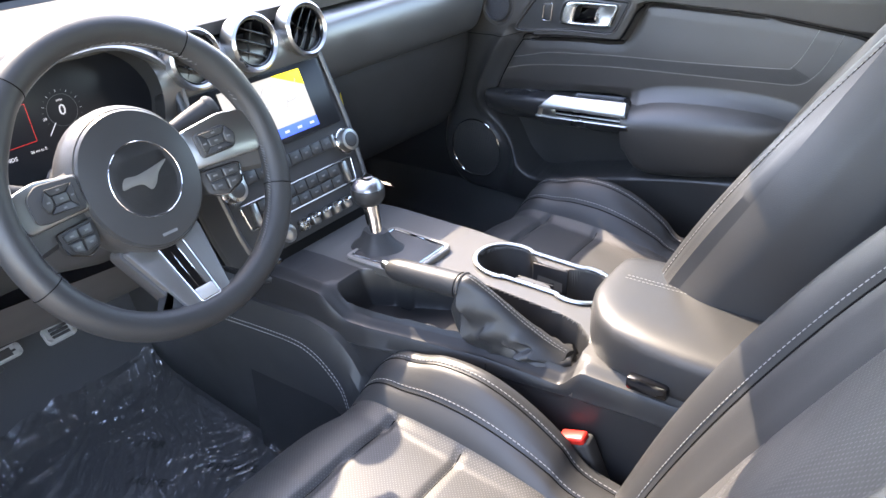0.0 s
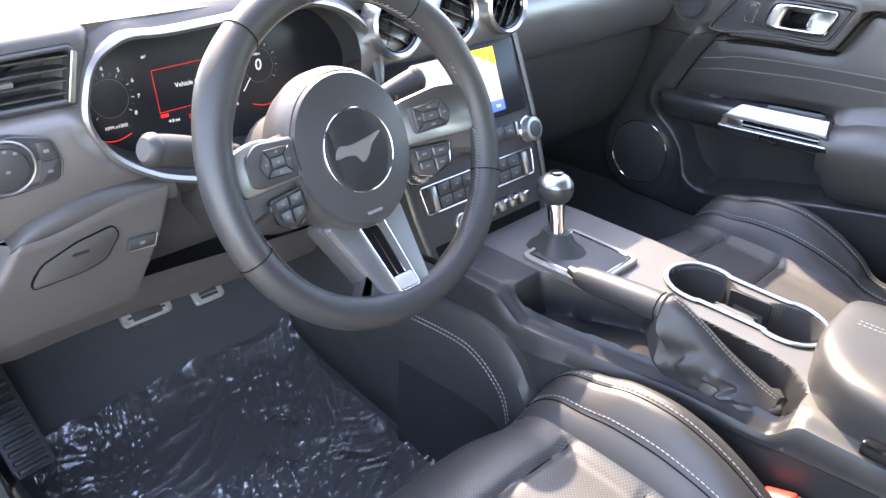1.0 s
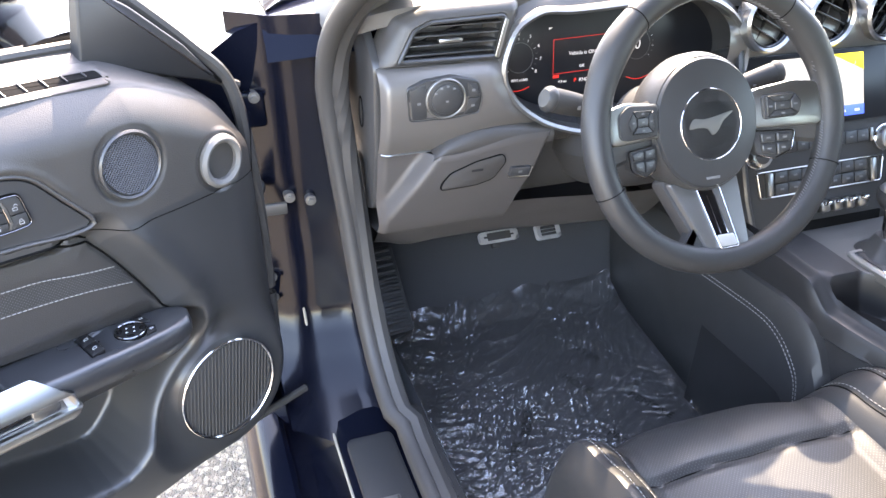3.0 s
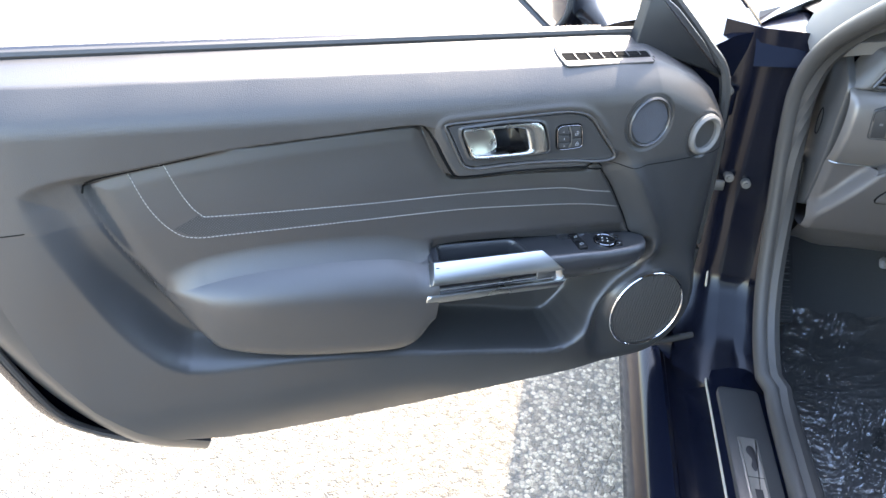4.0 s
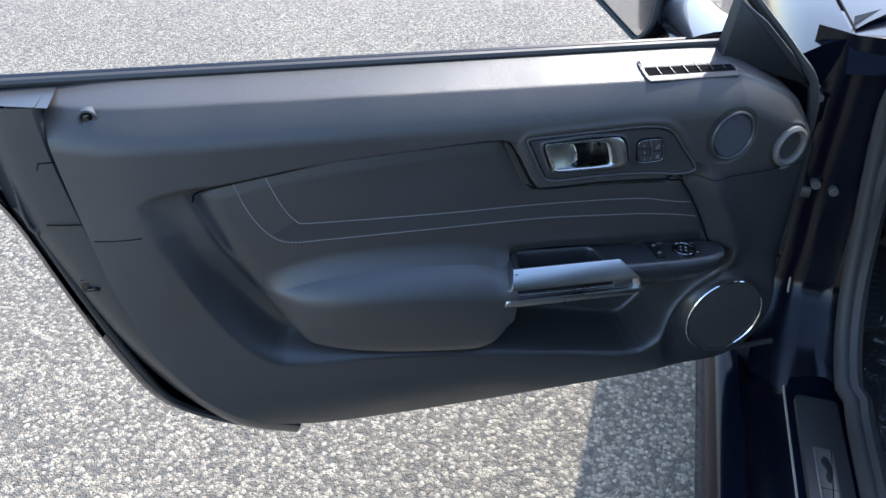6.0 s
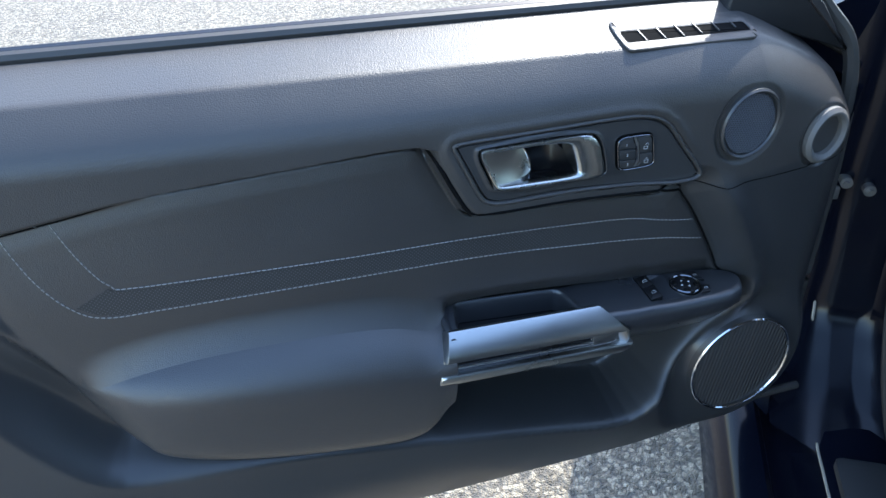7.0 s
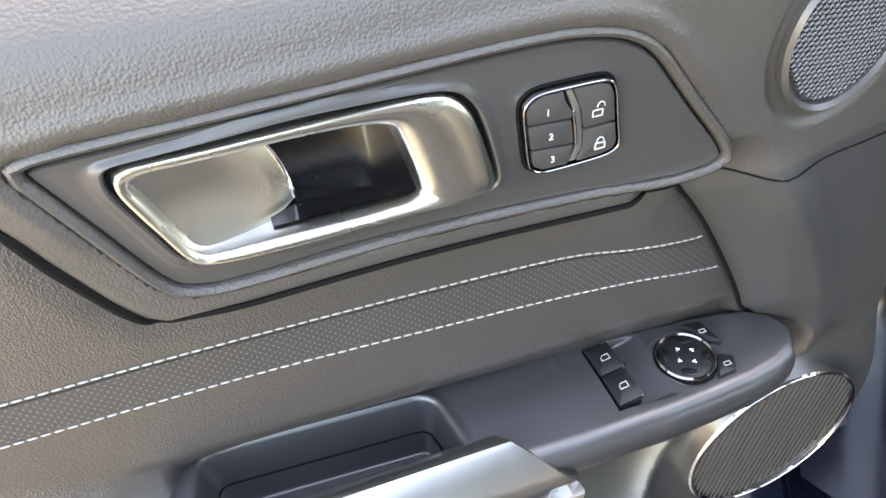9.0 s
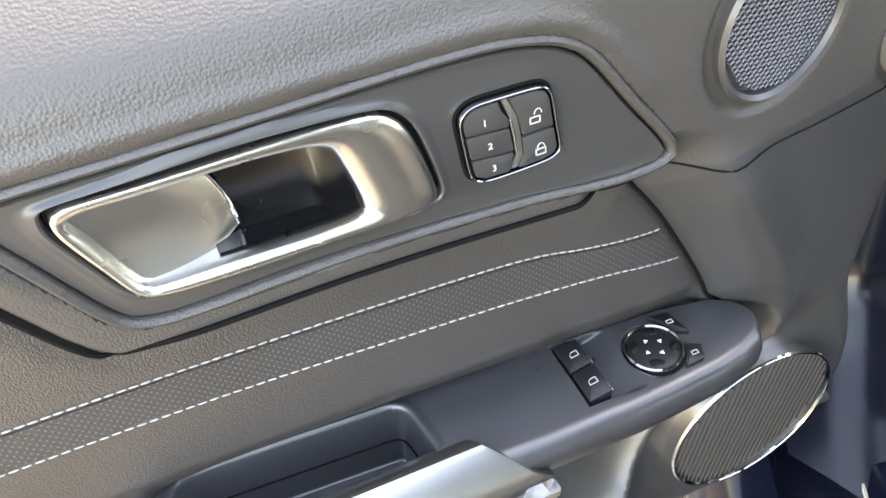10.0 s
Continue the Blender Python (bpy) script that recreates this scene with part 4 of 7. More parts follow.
def door_shell(parent):
    # painted outer skin with its rolled edge, seen past the trim
    edge = [(0.100, 0.376), (0.50, 0.372), (0.90, 0.370), (0.985, 0.366), (1.045, 0.366), (1.123, 0.382), (1.209, 0.443), (1.254, 0.537), (1.300, 0.683), (1.333, 0.805), (1.358, 0.878), (1.352, 0.940), (1.325, 0.998)]
    line = spline([(a, b, 0) for a, b in edge], 90)

    def row(drop, w):
        return [(q.x - (0.6 * drop if q.x > 1.0 else 0), w, q.y + drop * (1.0 if q.y < 0.6 else 0.3)) for q in line]
    part("door_edge", loft([row(0.035, -0.028), row(0.018, -0.040), row(0.010, -0.052), row(0.012, -0.062), row(0.002, -0.070), row(0.0, -0.082), row(0.006, -0.090)], closed=False), PAINT, parent, "glossy dark blue door edge")
    part("edge_seal", tube([(q.x - 0.030, -0.034, q.y + 0.020) for q in line[:-9]], 0.006, 8), RUBBER, parent)
    belts = [(u, float(belt(u))) for u in np.linspace(0.10, 1.325, 20)]
    rows = []
    for z_share, w in ((1.0, -0.090), (0.66, -0.115), (0.33, -0.110), (0.0, -0.088)):
        row2 = []
        for k in range(40):
            u = 0.09 + 1.245 * k / 39
            low = float(np.interp(u, [0.09, 0.90, 1.045, 1.123, 1.209, 1.30, 1.335], [0.376, 0.362, 0.352, 0.372, 0.443, 0.683, 0.81]))
            row2.append((u, w, low + (float(belt(u)) - low) * z_share))
        rows.append(row2)
    part("outer_skin", loft(rows, closed=False), PAINT, parent, "dark blue painted outer skin")
    # latch side: grey plastic cheek between trim and edge
    rear = [(1.247, 1.000), (1.242, 0.930), (1.228, 0.830), (1.210, 0.728), (1.177, 0.631), (1.123, 0.520), (1.060, 0.436), (0.985, 0.402)]
    out = [(1.325, 0.998), (1.335, 0.935), (1.325, 0.830), (1.290, 0.728), (1.245, 0.610), (1.175, 0.480), (1.100, 0.395), (1.000, 0.352)]
    a, b = spline([(p, q, 0) for p, q in rear], 60), spline([(p, q, 0) for p, q in out], 60)
    rows = [[(p.x + (q.x - p.x) * f, w, p.y + (q.y - p.y) * f) for p, q in zip(a, b)] for f, w in ((-0.03, -0.040), (0.0, -0.004), (0.04, -0.0005), (0.15, -0.002), (0.45, -0.008), (0.72, -0.020), (0.78, -0.030), (0.95, -0.040), (1.0, -0.058))]
    part("end_panel", loft(rows, closed=False), HARD, parent, "black plastic end panel on the latch side")
    part("end_top", sheet(lambda s, t: (1.232 + 0.092 * s, 0.000 - 0.088 * t - 0.03 * s * (1 - t), 0.9985 + 0.003 * t), 8, 8), HARD, parent)
    recess = spline([(1.287, 0.990, 0), (1.279, 0.972, 0), (1.277, 0.938, 0), (1.280, 0.904, 0), (1.290, 0.850, 0), (1.300, 0.820, 0), (1.306, 0.846, 0), (1.305, 0.889, 0), (1.303, 0.929, 0), (1.296, 0.966, 0)], 60, True)
    recess = [Vector((q.x - 0.004, q.y)) for q in recess]
    part("latch_recess", mapped(plate(recess, -0.035, -0.0215, 0.001), on_door), SEAM, parent)
    part("latch_lip", mapped(hoop(inset(recess, -0.005), inset(recess, 0.001), -0.035, -0.0180, 0.002), on_door), HARD, parent)
    part("latch_block", mapped(plate(rounded([(1.290, 0.915), (1.280, 0.918), (1.284, 0.868), (1.293, 0.866)], 0.003, 4), -0.035, -0.020, 0.002), on_door), BLOCK, parent)
    for line in ([(1.232, 0.834, 0.0015), (1.255, 0.8345, -0.002), (1.276, 0.8350, -0.006)], [(1.241, 0.927, 0.0008), (1.262, 0.9255, -0.003), (1.268, 0.911, -0.006), (1.275, 0.914, -0.010)]):
        part("panel_seam", tube([(a, w, b) for a, b, w in line], 0.0009, 5), SEAM, parent)
    part("latch_hook", joined(box(1.247, -0.014, 0.729, 0.024, 0.012, 0.020, 0.003), box(1.243, -0.006, 0.725, 0.018, 0.006, 0.006, 0.002)), GLOSS, parent, "small black rubber stop")
    part("screw_cup", mapped(hoop(disc(0.0115, 28, None, 1.190, 0.982), disc(0.0078, 28, None, 1.190, 0.982), -0.01, float(trim_depth(1.190, 0.982)) + 0.004, 0.001), on_door), HARD, parent)
    part("lock_pin", mapped(plate(disc(0.0055, 20, None, 1.190, 0.982), -0.01, float(trim_depth(1.190, 0.982)) + 0.003, 0.001), on_door), GLOSS, parent)
    # belt seal along the window slot
    part("belt_seal", tube([(u, -0.074, z + 0.003) for u, z in belts], 0.0065, 8), RUBBER, parent, "black rubber belt seal")
    part("outer_belt_seal", tube([(u, -0.094, z + 0.001) for u, z in belts], 0.006, 8), GLOSS, parent)
    # sail panel in front of the glass
    tri = [(0.307, 0.980), (0.292, 1.066), (0.240, 1.030), (0.183, 0.978), (0.136, 0.920)]
    rows = []
    for f, w in ((0, -0.066), (0, -0.050), (0.001, -0.047), (0.003, -0.0455)):
        rows.append([(p.x, w, p.y) for p in inset(rounded(tri, 0.005, 4), f)])
    part("sail_panel", loft(rows), BLACK, parent, "black triangular sail panel at the mirror")
    part("sail_seal", tube(spline([(0.286, -0.064, 1.082), (0.236, -0.066, 1.036), (0.170, -0.062, 0.972), (0.126, -0.052, 0.915), (0.112, -0.045, 0.80), (0.108, -0.045, 0.62), (0.110, -0.045, 0.47)], 60), 0.009, 8), RUBBER, parent, "rubber door seal at the hinge side")
    part("hinge_face", sheet(lambda s, t: (0.108 + 0.02 * math.sin(t * 3.0) * (1 - s), -0.035 - 0.05 * s, 0.34 + 0.54 * t), 6, 20), PAINT, parent)
    part("glass_edge", sheet(lambda s, t: (0.30 + 1.0 * s, -0.083, float(belt(0.3 + s)) - 0.02 + 0.012 * t), 10, 1), GLOSS, parent)


def mirror(parent):
    rim = rounded([(0.46, 1.085), (0.462, 1.020), (0.345, 0.952), (0.318, 0.985), (0.312, 1.085)], 0.018, 6)
    c = Vector((0.385, 1.03))

    def swing(a, b, d):
        """The mirror's face looks back past the door's end; d runs out of the face."""
        return (c.x + 0.5 * (a - c.x) + 0.874 * d, -0.24 - 0.9 * (a - c.x) + 0.486 * d, b)
    rows = []
    for k, d in ((0.9, -0.016), (1.0, -0.004), (1.05, -0.008), (1.08, -0.030), (1.02, -0.065), (0.85, -0.100), (0.55, -0.125), (0.2, -0.135)):
        rows.append([swing(c.x + (p.x - c.x) * k, c.y - 0.25 * abs(d) + (p.y - c.y) * k, d) for p in rim])
    shell = part("mirror_housing", loft(rows), GLOSS, parent, "gloss black door mirror housing")
    part("mirror_glass", mapped(plate(inset(rim, 0.008), -0.006, 0.000, 0.001), swing), CHROME, shell, "mirror glass showing the asphalt")
    part("mirror_rim", mapped(hoop(rim, inset(rim, 0.007), -0.010, 0.005, 0.003), swing), DULL, shell)
    rows = [[(0.275 + 0.085 * math.cos(a) * k, -0.085 - 0.16 * f, 0.985 + 0.022 * math.sin(a) * k + 0.01 * f) for a in np.linspace(0, 2 * math.pi, 20, endpoint=False)] for f, k in ((0, 1.0), (0.3, 0.85), (0.7, 0.75), (1.0, 0.8))]
    part("mirror_arm", loft(rows), GLOSS, shell)


def car_door(name, label, m, driver):
    door = thing(name, label, "car door", m)
    door_trim(door)
    armrest(door)
    pull_handle(door)
    handle_set(door, driver)
    grille(door)
    if driver:
        switches(door)
        ledge_vent(door)
        door_shell(door)
        mirror(door)
    upper = [(0.994, 0.894), (0.972, 0.839), (0.954, 0.812), (0.930, 0.806), (0.748, 0.799), (0.590, 0.796), (0.442, 0.788), (0.390, 0.778), (0.342, 0.768)]
    lower = [(1.035, 0.886), (1.015, 0.829), (0.9915, 0.7935), (0.966, 0.7788), (0.910, 0.7765), (0.747, 0.7740), (0.594, 0.7715), (0.482, 0.7635), (0.420, 0.7578), (0.367, 0.7502), (0.3262, 0.7400)]
    part("stitching", stitches(door_line(upper, 0.0004, 260), 0.0042, 0.0009, 0.0006), THREAD, door, "pale double-row stitching")
    part("stitching", stitches(door_line(lower, 0.0004, 260), 0.0042, 0.0012, 0.0006), THREAD, door, "pale double-row stitching")
    a, b = door_line(upper[2:], 0.0003, 120), door_line(lower[2:], 0.0003, 120)
    part("perforated_strip", loft([[p.lerp(q, f) + Vector((0, 0.0003, 0)) for p, q in zip(a, b)] for f in (0.08, 0.3, 0.5, 0.7, 0.92)], closed=False), PERF_DOOR, door, "perforated leather strip between the seams")
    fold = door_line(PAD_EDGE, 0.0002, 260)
    # shade of the crease drawn as a near-black tube, thicker beside the plate
    part("pad_crease_shade", tube(fold, [0.0014 + 0.0012 * math.exp(-((q.x - 0.635) / 0.03) ** 2) for q in fold], 6), SEAM, door, "near-black tube as painted shade round the pad")
    # second near-black tube: painted shade under the plate's bead
    part("bead_crease_shade", tube(door_line([(0.622, 0.846), (0.6125, 0.8365), (0.600, 0.8345), (0.58, 0.8343), (0.51, 0.8346), (0.44, 0.8311), (0.385, 0.8260), (0.366, 0.8140)], 0.0010, 140), 0.0013, 6), SEAM, door)
    part("trim_seam", tube(door_line([(1.218, 0.815), (1.19, 0.818), (1.155, 0.822)], 0.0, 20), 0.0008, 5), SEAM, door)
    part("trim_seam", tube(door_line([(0.372, 0.829), (0.350, 0.8235), (0.3235, 0.8165), (0.293, 0.8165), (0.254, 0.8146), (0.13, 0.81)], 0.0, 40), 0.0007, 5), SEAM, door)
    return door


car_door("driver_door", "open driver's door with black leather trim, silver pulls and white stitching", DOOR, True)

# ---- the car's body round the opening; the car's middle lies at x = 1.08 ----
MID = 1.08


def pair(name, shape, mat, parent, label=""):
    for piece in (shape, mapped(shape, lambda x, y, z: (2 * MID - x, y, z))):
        part(name, piece, mat, parent, label)


def along(profile, ys):
    """A profile of (x, z) drawn along y."""
    return loft([[(x, y, z) for x, z in profile] for y in ys], closed=False)


def car_body():
    car = thing("car_body", "dark blue coupe body round the open doorway", "car")
    rocker = [(0.190, 0.150), (0.130, 0.170), (0.112, 0.215), (0.118, 0.290), (0.132, 0.322), (0.150, 0.334), (0.172, 0.338), (0.180, 0.333)]
    part("rocker_panel", along(rocker, np.linspace(-0.7, 1.40, 30)), PAINT, car, "glossy dark rocker panel under the doorway")
    part("sill_flange", along([(0.180, 0.334), (0.184, 0.326), (0.200, 0.322), (0.222, 0.326), (0.238, 0.334), (0.250, 0.344)], np.linspace(-0.7, 1.32, 24)), JAMB, car, "dusty black sill flange")
    part("sealant_line", tube([(0.2505, y, 0.3465) for y in np.linspace(-0.7, 1.10, 12)] + [tuple(p) for p in spline([(0.2505, 1.16, 0.352), (0.247, 1.24, 0.40), (0.243, 1.285, 0.50)], 12)], 0.0022, 6), material("pale_sealant", (0.42, 0.38, 0.30), 0.6), car)
    part("inner_sill", along([(0.250, 0.345), (0.262, 0.357), (0.300, 0.362), (0.335, 0.364), (0.360, 0.364), (0.380, 0.345), (0.392, 0.25), (0.395, 0.20)], np.linspace(-0.7, 1.25, 24)), PAINT, car, "painted inner sill")
    plate_pts = rounded([(0.262, -0.10), (0.335, -0.10), (0.335, 1.075), (0.262, 1.075)], 0.012, 5)
    sill = part("sill_plate", mapped(plate(plate_pts, 0.352, 0.369, 0.002), lambda a, b, c: (a, b, c)), HARD, car, "black scuff plate on the sill")
    badge = rounded([(0.279, 0.66), (0.311, 0.66), (0.311, 0.945), (0.279, 0.945)], 0.003, 3)
    part("badge", plate(badge, 0.366, 0.3705, 0.0005), BLOCK, sill, "brushed metal badge on the scuff plate")
    part("badge_inlay", plate(inset(badge, 0.003), 0.366, 0.3708, 0.0003), BLOCK, sill)
    mark = spline([(0.288, 0.912, 0), (0.293, 0.925, 0), (0.300, 0.922, 0), (0.304, 0.905, 0), (0.302, 0.880, 0), (0.297, 0.868, 0), (0.292, 0.880, 0), (0.295, 0.895, 0)], 30, True)
    part("badge_shape", plate(mark, 0.368, 0.3715, 0.0002), DARKMARK, sill)
    part("badge_bar", box(0.295, 0.855, 0.371, 0.026, 0.0012, 0.0006, 0), DARKMARK, sill)
    part("badge_bar", box(0.295, 0.78, 0.371, 0.012, 0.10, 0.0006, 0), DARKMARK, sill)
    # front jamb, hinges and the hollow behind the door
    jamb = []
    for z in np.linspace(0.345, 0.97, 26):
        k = (z - 0.345) / 0.625
        y = float(np.interp(k, [0, 0.06, 0.2, 0.5, 1], [1.10, 1.20, 1.272, 1.300, 1.290]))
        lean = -0.012 * k
        jamb.append([(0.19 + lean, y + 0.05, z), (0.225 + lean, y + 0.022, z), (0.245 + lean, y + 0.004, z), (0.275 + lean, y, z), (0.305 + lean, y - 0.002, z), (0.325 + lean, y - 0.006, z), (0.345 + lean, y - 0.03, z)])
    part("door_jamb", loft(jamb, closed=False), JAMB, car, "glossy dark blue door jamb")
    part("jamb_sealant", tube(spline([(0.242, 1.301, 0.50), (0.240, 1.306, 0.66), (0.252, 1.303, 0.74), (0.262, 1.302, 0.80), (0.266, 1.297, 0.92)], 40), 0.0022, 6), material("pale_sealant_bead", (0.40, 0.36, 0.29), 0.6), car)
    part("jamb_hollow", sheet(lambda s, t: (0.125 + 0.105 * s, 1.44 - 0.09 * s, 0.30 + 0.55 * t), 6, 10), DULL, car)
    for z in (0.52, 0.83):
        part("hinge", joined(box(0.190, 1.325, z, 0.060, 0.030, 0.055, 0.005), tube([(0.155, 1.325, z - 0.045), (0.155, 1.325, z + 0.045)], 0.009, 12), box(0.135, 1.30, z, 0.045, 0.016, 0.050, 0.004)), PAINT, car, "painted door hinge")
    for x, y, z in ((0.272, 1.297, 0.682), (0.240, 1.300, 0.690), (0.200, 1.318, 0.54), (0.200, 1.318, 0.50), (0.205, 1.318, 0.85)):
        part("bolt", joined(tube([(x, y + 0.01, z), (x, y - 0.010, z)], 0.0085, 14), tube([(x, y - 0.008, z), (x, y - 0.016, z)], 0.005, 6)), BLOCK, car, "bare metal bolt")
    part("cable_boot", tube(spline([(0.20, 1.32, 0.70), (0.165, 1.30, 0.715), (0.13, 1.28, 0.705)], 14), [0.012 + 0.003 * (i % 2) for i in range(14)], 10), RUBBER, car)
    part("check_strap", box(0.185, 1.295, 0.672, 0.10, 0.010, 0.020, 0.003), BLOCK, car)
    part("jamb_corner", (box(0.265, 1.268, 0.425, 0.012, 0.010, 0.030, 0.003)), BLOCK, car)
    # weatherstrip round the doorway
    strip = spline([(0.352, -0.45, 0.378), (0.352, 0.40, 0.378), (0.352, 0.90, 0.378), (0.350, 1.04, 0.392), (0.344, 1.130, 0.44), (0.338, 1.195, 0.53), (0.330, 1.232, 0.66), (0.318, 1.250, 0.80), (0.312, 1.240, 0.90), (0.325, 1.185, 0.985), (0.362, 1.05, 1.085), (0.405, 0.92, 1.175), (0.450, 0.78, 1.262), (0.475, 0.45, 1.298), (0.47, -0.2, 1.29)], 160)
    strip = [p + Vector((-0.012, 0, 0)) if p.z > 0.40 else p for p in strip]
    part("weatherstrip", tube(strip, 0.015, 10), RUBBER, car, "black rubber weatherstrip round the doorway")
    inner = [p + Vector((0.018, -0.004 if p.z < 0.9 else 0.0, 0.002)) for p in strip]
    part("strip_flap", tube(inner, 0.015, 8), RUBBER, car)
    # lower pillar trim beside the footwell
    def kick(s, t):
        z = 0.36 + 0.40 * t
        y = float(np.interp(z, [0.36, 0.42, 0.53, 0.66, 0.80], [0.96, 1.10, 1.185, 1.222, 1.240]))
        return (0.365 + 0.025 * math.sin(s * 1.57) - 0.02 * t, y + 0.34 * s, z - 0.10 * s * (1 - t))
    part("kick_panel", sheet(kick, 14, 20), DULL, car, "black kick panel beside the footwell")
    part("sill_trim", along([(0.360, 0.372), (0.378, 0.374), (0.400, 0.362), (0.412, 0.32), (0.415, 0.23)], np.linspace(-0.4, 1.12, 20)), DULL, car, "black inner sill trim")
    # windscreen pillars, header and roof
    low, high = Vector((0.345, 1.285, 0.945)), Vector((0.505, 0.77, 1.300))
    rows = []
    for k in np.linspace(0, 1, 24):
        c = low.lerp(high, k) + Vector((0, 0.0, 0.035 * math.sin(math.pi * k)))
        wide = 0.060 - 0.012 * k
        rows.append([tuple(c + Vector(d)) for d in ((-wide * 0.75, 0.02, 0.03), (-wide * 0.6, -0.01, 0.0), (-wide * 0.1, -0.028, -0.006), (wide * 0.6, -0.012, 0.002), (wide * 0.95, 0.02, 0.022), (wide * 0.7, 0.06, 0.055), (-wide * 0.2, 0.07, 0.075))])
    pair("windscreen_pillar", loft(rows), GREYTRIM, car, "grey trimmed windscreen pillar")
    def roof(s, t):
        x = 0.44 + 1.28 * s
        crown = 1 - (2 * s - 1) ** 4
        return (x, 0.83 - 1.72 * t - 0.05 * (2 * s - 1) ** 2, 1.285 + 0.055 * crown - 0.10 * t ** 3 + 0.03 * math.sin(min(1, t * 4) * 1.57))
    part("roof_panel", joined(sheet(roof, 24, 20), mapped(sheet(roof, 24, 20), lambda x, y, z: (x, y, z + 0.04))), PAINT, car, "dark painted roof")
    part("headliner", mapped(sheet(roof, 24, 20), lambda x, y, z: (x, y, z - 0.012)), GREYTRIM, car)
    part("windscreen", sheet(lambda s, t: (0.40 + 0.10 * t + (1.36 - 0.20 * t) * s, 1.70 - 0.89 * t + 0.10 * (1 - (2 * s - 1) ** 2) * (1 - t), 0.985 + 0.335 * t + 0.03 * math.sin(math.pi * t)), 20, 12), PANE, car, "clear windscreen")
    # wing, bonnet and cowl
    wing = [(0.150, 0.32), (0.118, 0.40), (0.105, 0.60), (0.108, 0.78), (0.118, 0.86), (0.145, 0.915), (0.190, 0.948), (0.232, 0.962)]
    def front(y, p):
        k = max(0.0, (y - 1.45) / 1.9)
        return [(x + 0.05 * k * k, y - 0.03 * float(smooth((z - 0.84) / 0.12)), z - 0.14 * k * k) for x, z in p]
    ys = np.linspace(1.335, 3.2, 26)
    pair("wing", loft([front(y, wing) for y in ys], closed=False), PAINT, car, "dark blue front wing")
    hood = [(0.236, 0.955), (0.240, 0.965), (0.262, 0.970), (0.34, 0.985), (0.48, 0.988), (0.60, 1.004), (0.80, 1.010), (1.08, 1.012)]
    hood += [(2 * MID - x, z) for x, z in reversed(hood[:-1])]
    def hood_row(f):
        row = []
        for x, z in hood:
            start = 1.72 - 0.37 * (abs(x - MID) / 0.84) ** 3
            y = start + (3.24 - start) * f
            k = max(0.0, (y - 1.45) / 1.9)
            row.append((x + 0.05 * k * k * (MID - x) / 0.84, y, z - 0.14 * k * k))
        return row
    part("bonnet", loft([hood_row(f) for f in np.linspace(0, 1, 30)], closed=False), PAINT, car, "dark blue bonnet under a bright sky")
    pair("bonnet_seam", tube([(0.2345, y - 0.028, 0.956 - 0.14 * (max(0, (y - 1.45) / 1.9)) ** 2) for y in ys], 0.0035, 6), SEAM, car)
    part("cowl", sheet(lambda s, t: (0.24 + 1.68 * s, 1.70 + 0.02 * t - 0.33 * (abs(2 * s - 1) ** 3), 0.955 + 0.02 * t + 0.01 * math.sin(math.pi * s)), 30, 3), DULL, car)
    part("wing_corner", sheet(lambda s, t: (0.226 + 0.19 * s, 1.272 + 0.20 * t, 0.960 + 0.010 * s - 0.05 * max(0.0, 1 - t / 0.25) ** 2), 14, 16), PAINT, car, "painted wing corner beside the windscreen pillar")
    part("wing_end", loft([[(x + d, 1.335 - 0.03 * float(smooth((z - 0.84) / 0.12)) + 0.12 * d, z - 0.7 * d) for x, z in wing] for d in (0.0, 0.02, 0.05, 0.09)], closed=False), PAINT, car, "folded rear edge of the wing")
    # plain closing panels of the body
    def tail(s, t):
        k = 2 * s - 1
        return (MID + 0.93 * k, -1.45 - 0.62 * t - 0.06 * (1 - k * k) * t, 0.985 - 0.02 * t * t - 0.03 * k * k)
    part("boot_lid", sheet(tail, 16, 8), PAINT, car, "dark blue boot lid")
    part("tail_panel", sheet(lambda s, t: (MID + 0.93 * (2 * s - 1), -2.07 - 0.06 * (1 - (2 * s - 1) ** 2) + 0.06 * math.sin(3.14 * t) * -1, 0.20 + 0.735 * t + 0.03 * (1 - (2 * s - 1) ** 2) * t), 16, 10), PAINT, car, "dark blue tail panel")
    part("nose_panel", sheet(lambda s, t: (MID + 0.92 * (2 * s - 1), 3.22 + 0.16 * (1 - (2 * s - 1) ** 2) + 0.04 * math.sin(3.14 * t), 0.18 + 0.645 * t), 16, 10), PAINT, car, "dark blue nose panel")
    part("passenger_outer_skin", sheet(lambda s, t: (2.03 + 0.025 * math.sin(3.14 * t), -0.34 + 1.69 * s, 0.20 + 0.79 * t), 16, 8), PAINT, car, "dark blue outer skin of the closed door")
    part("underbody", sheet(lambda s, t: (0.19 + 1.78 * s, -2.05 + 5.2 * t, 0.17), 6, 12), DULL, car)
    # rear quarters that close the cabin
    quarter = [(0.16, 0.20), (0.118, 0.30), (0.11, 0.60), (0.12, 0.85), (0.16, 0.96), (0.22, 1.00), (0.33, 1.15), (0.45, 1.29)]
    pair("quarter_panel", loft([[(x, y, z) for x, z in quarter] for y in np.linspace(-2.0, -0.32, 8)], closed=False), PAINT, car, "dark blue rear quarter panel")
    part("rear_bulkhead", sheet(lambda s, t: (0.16 + 1.84 * s, -0.75 - 0.2 * t, 0.20 + 0.78 * t), 4, 4), CARPET, car)
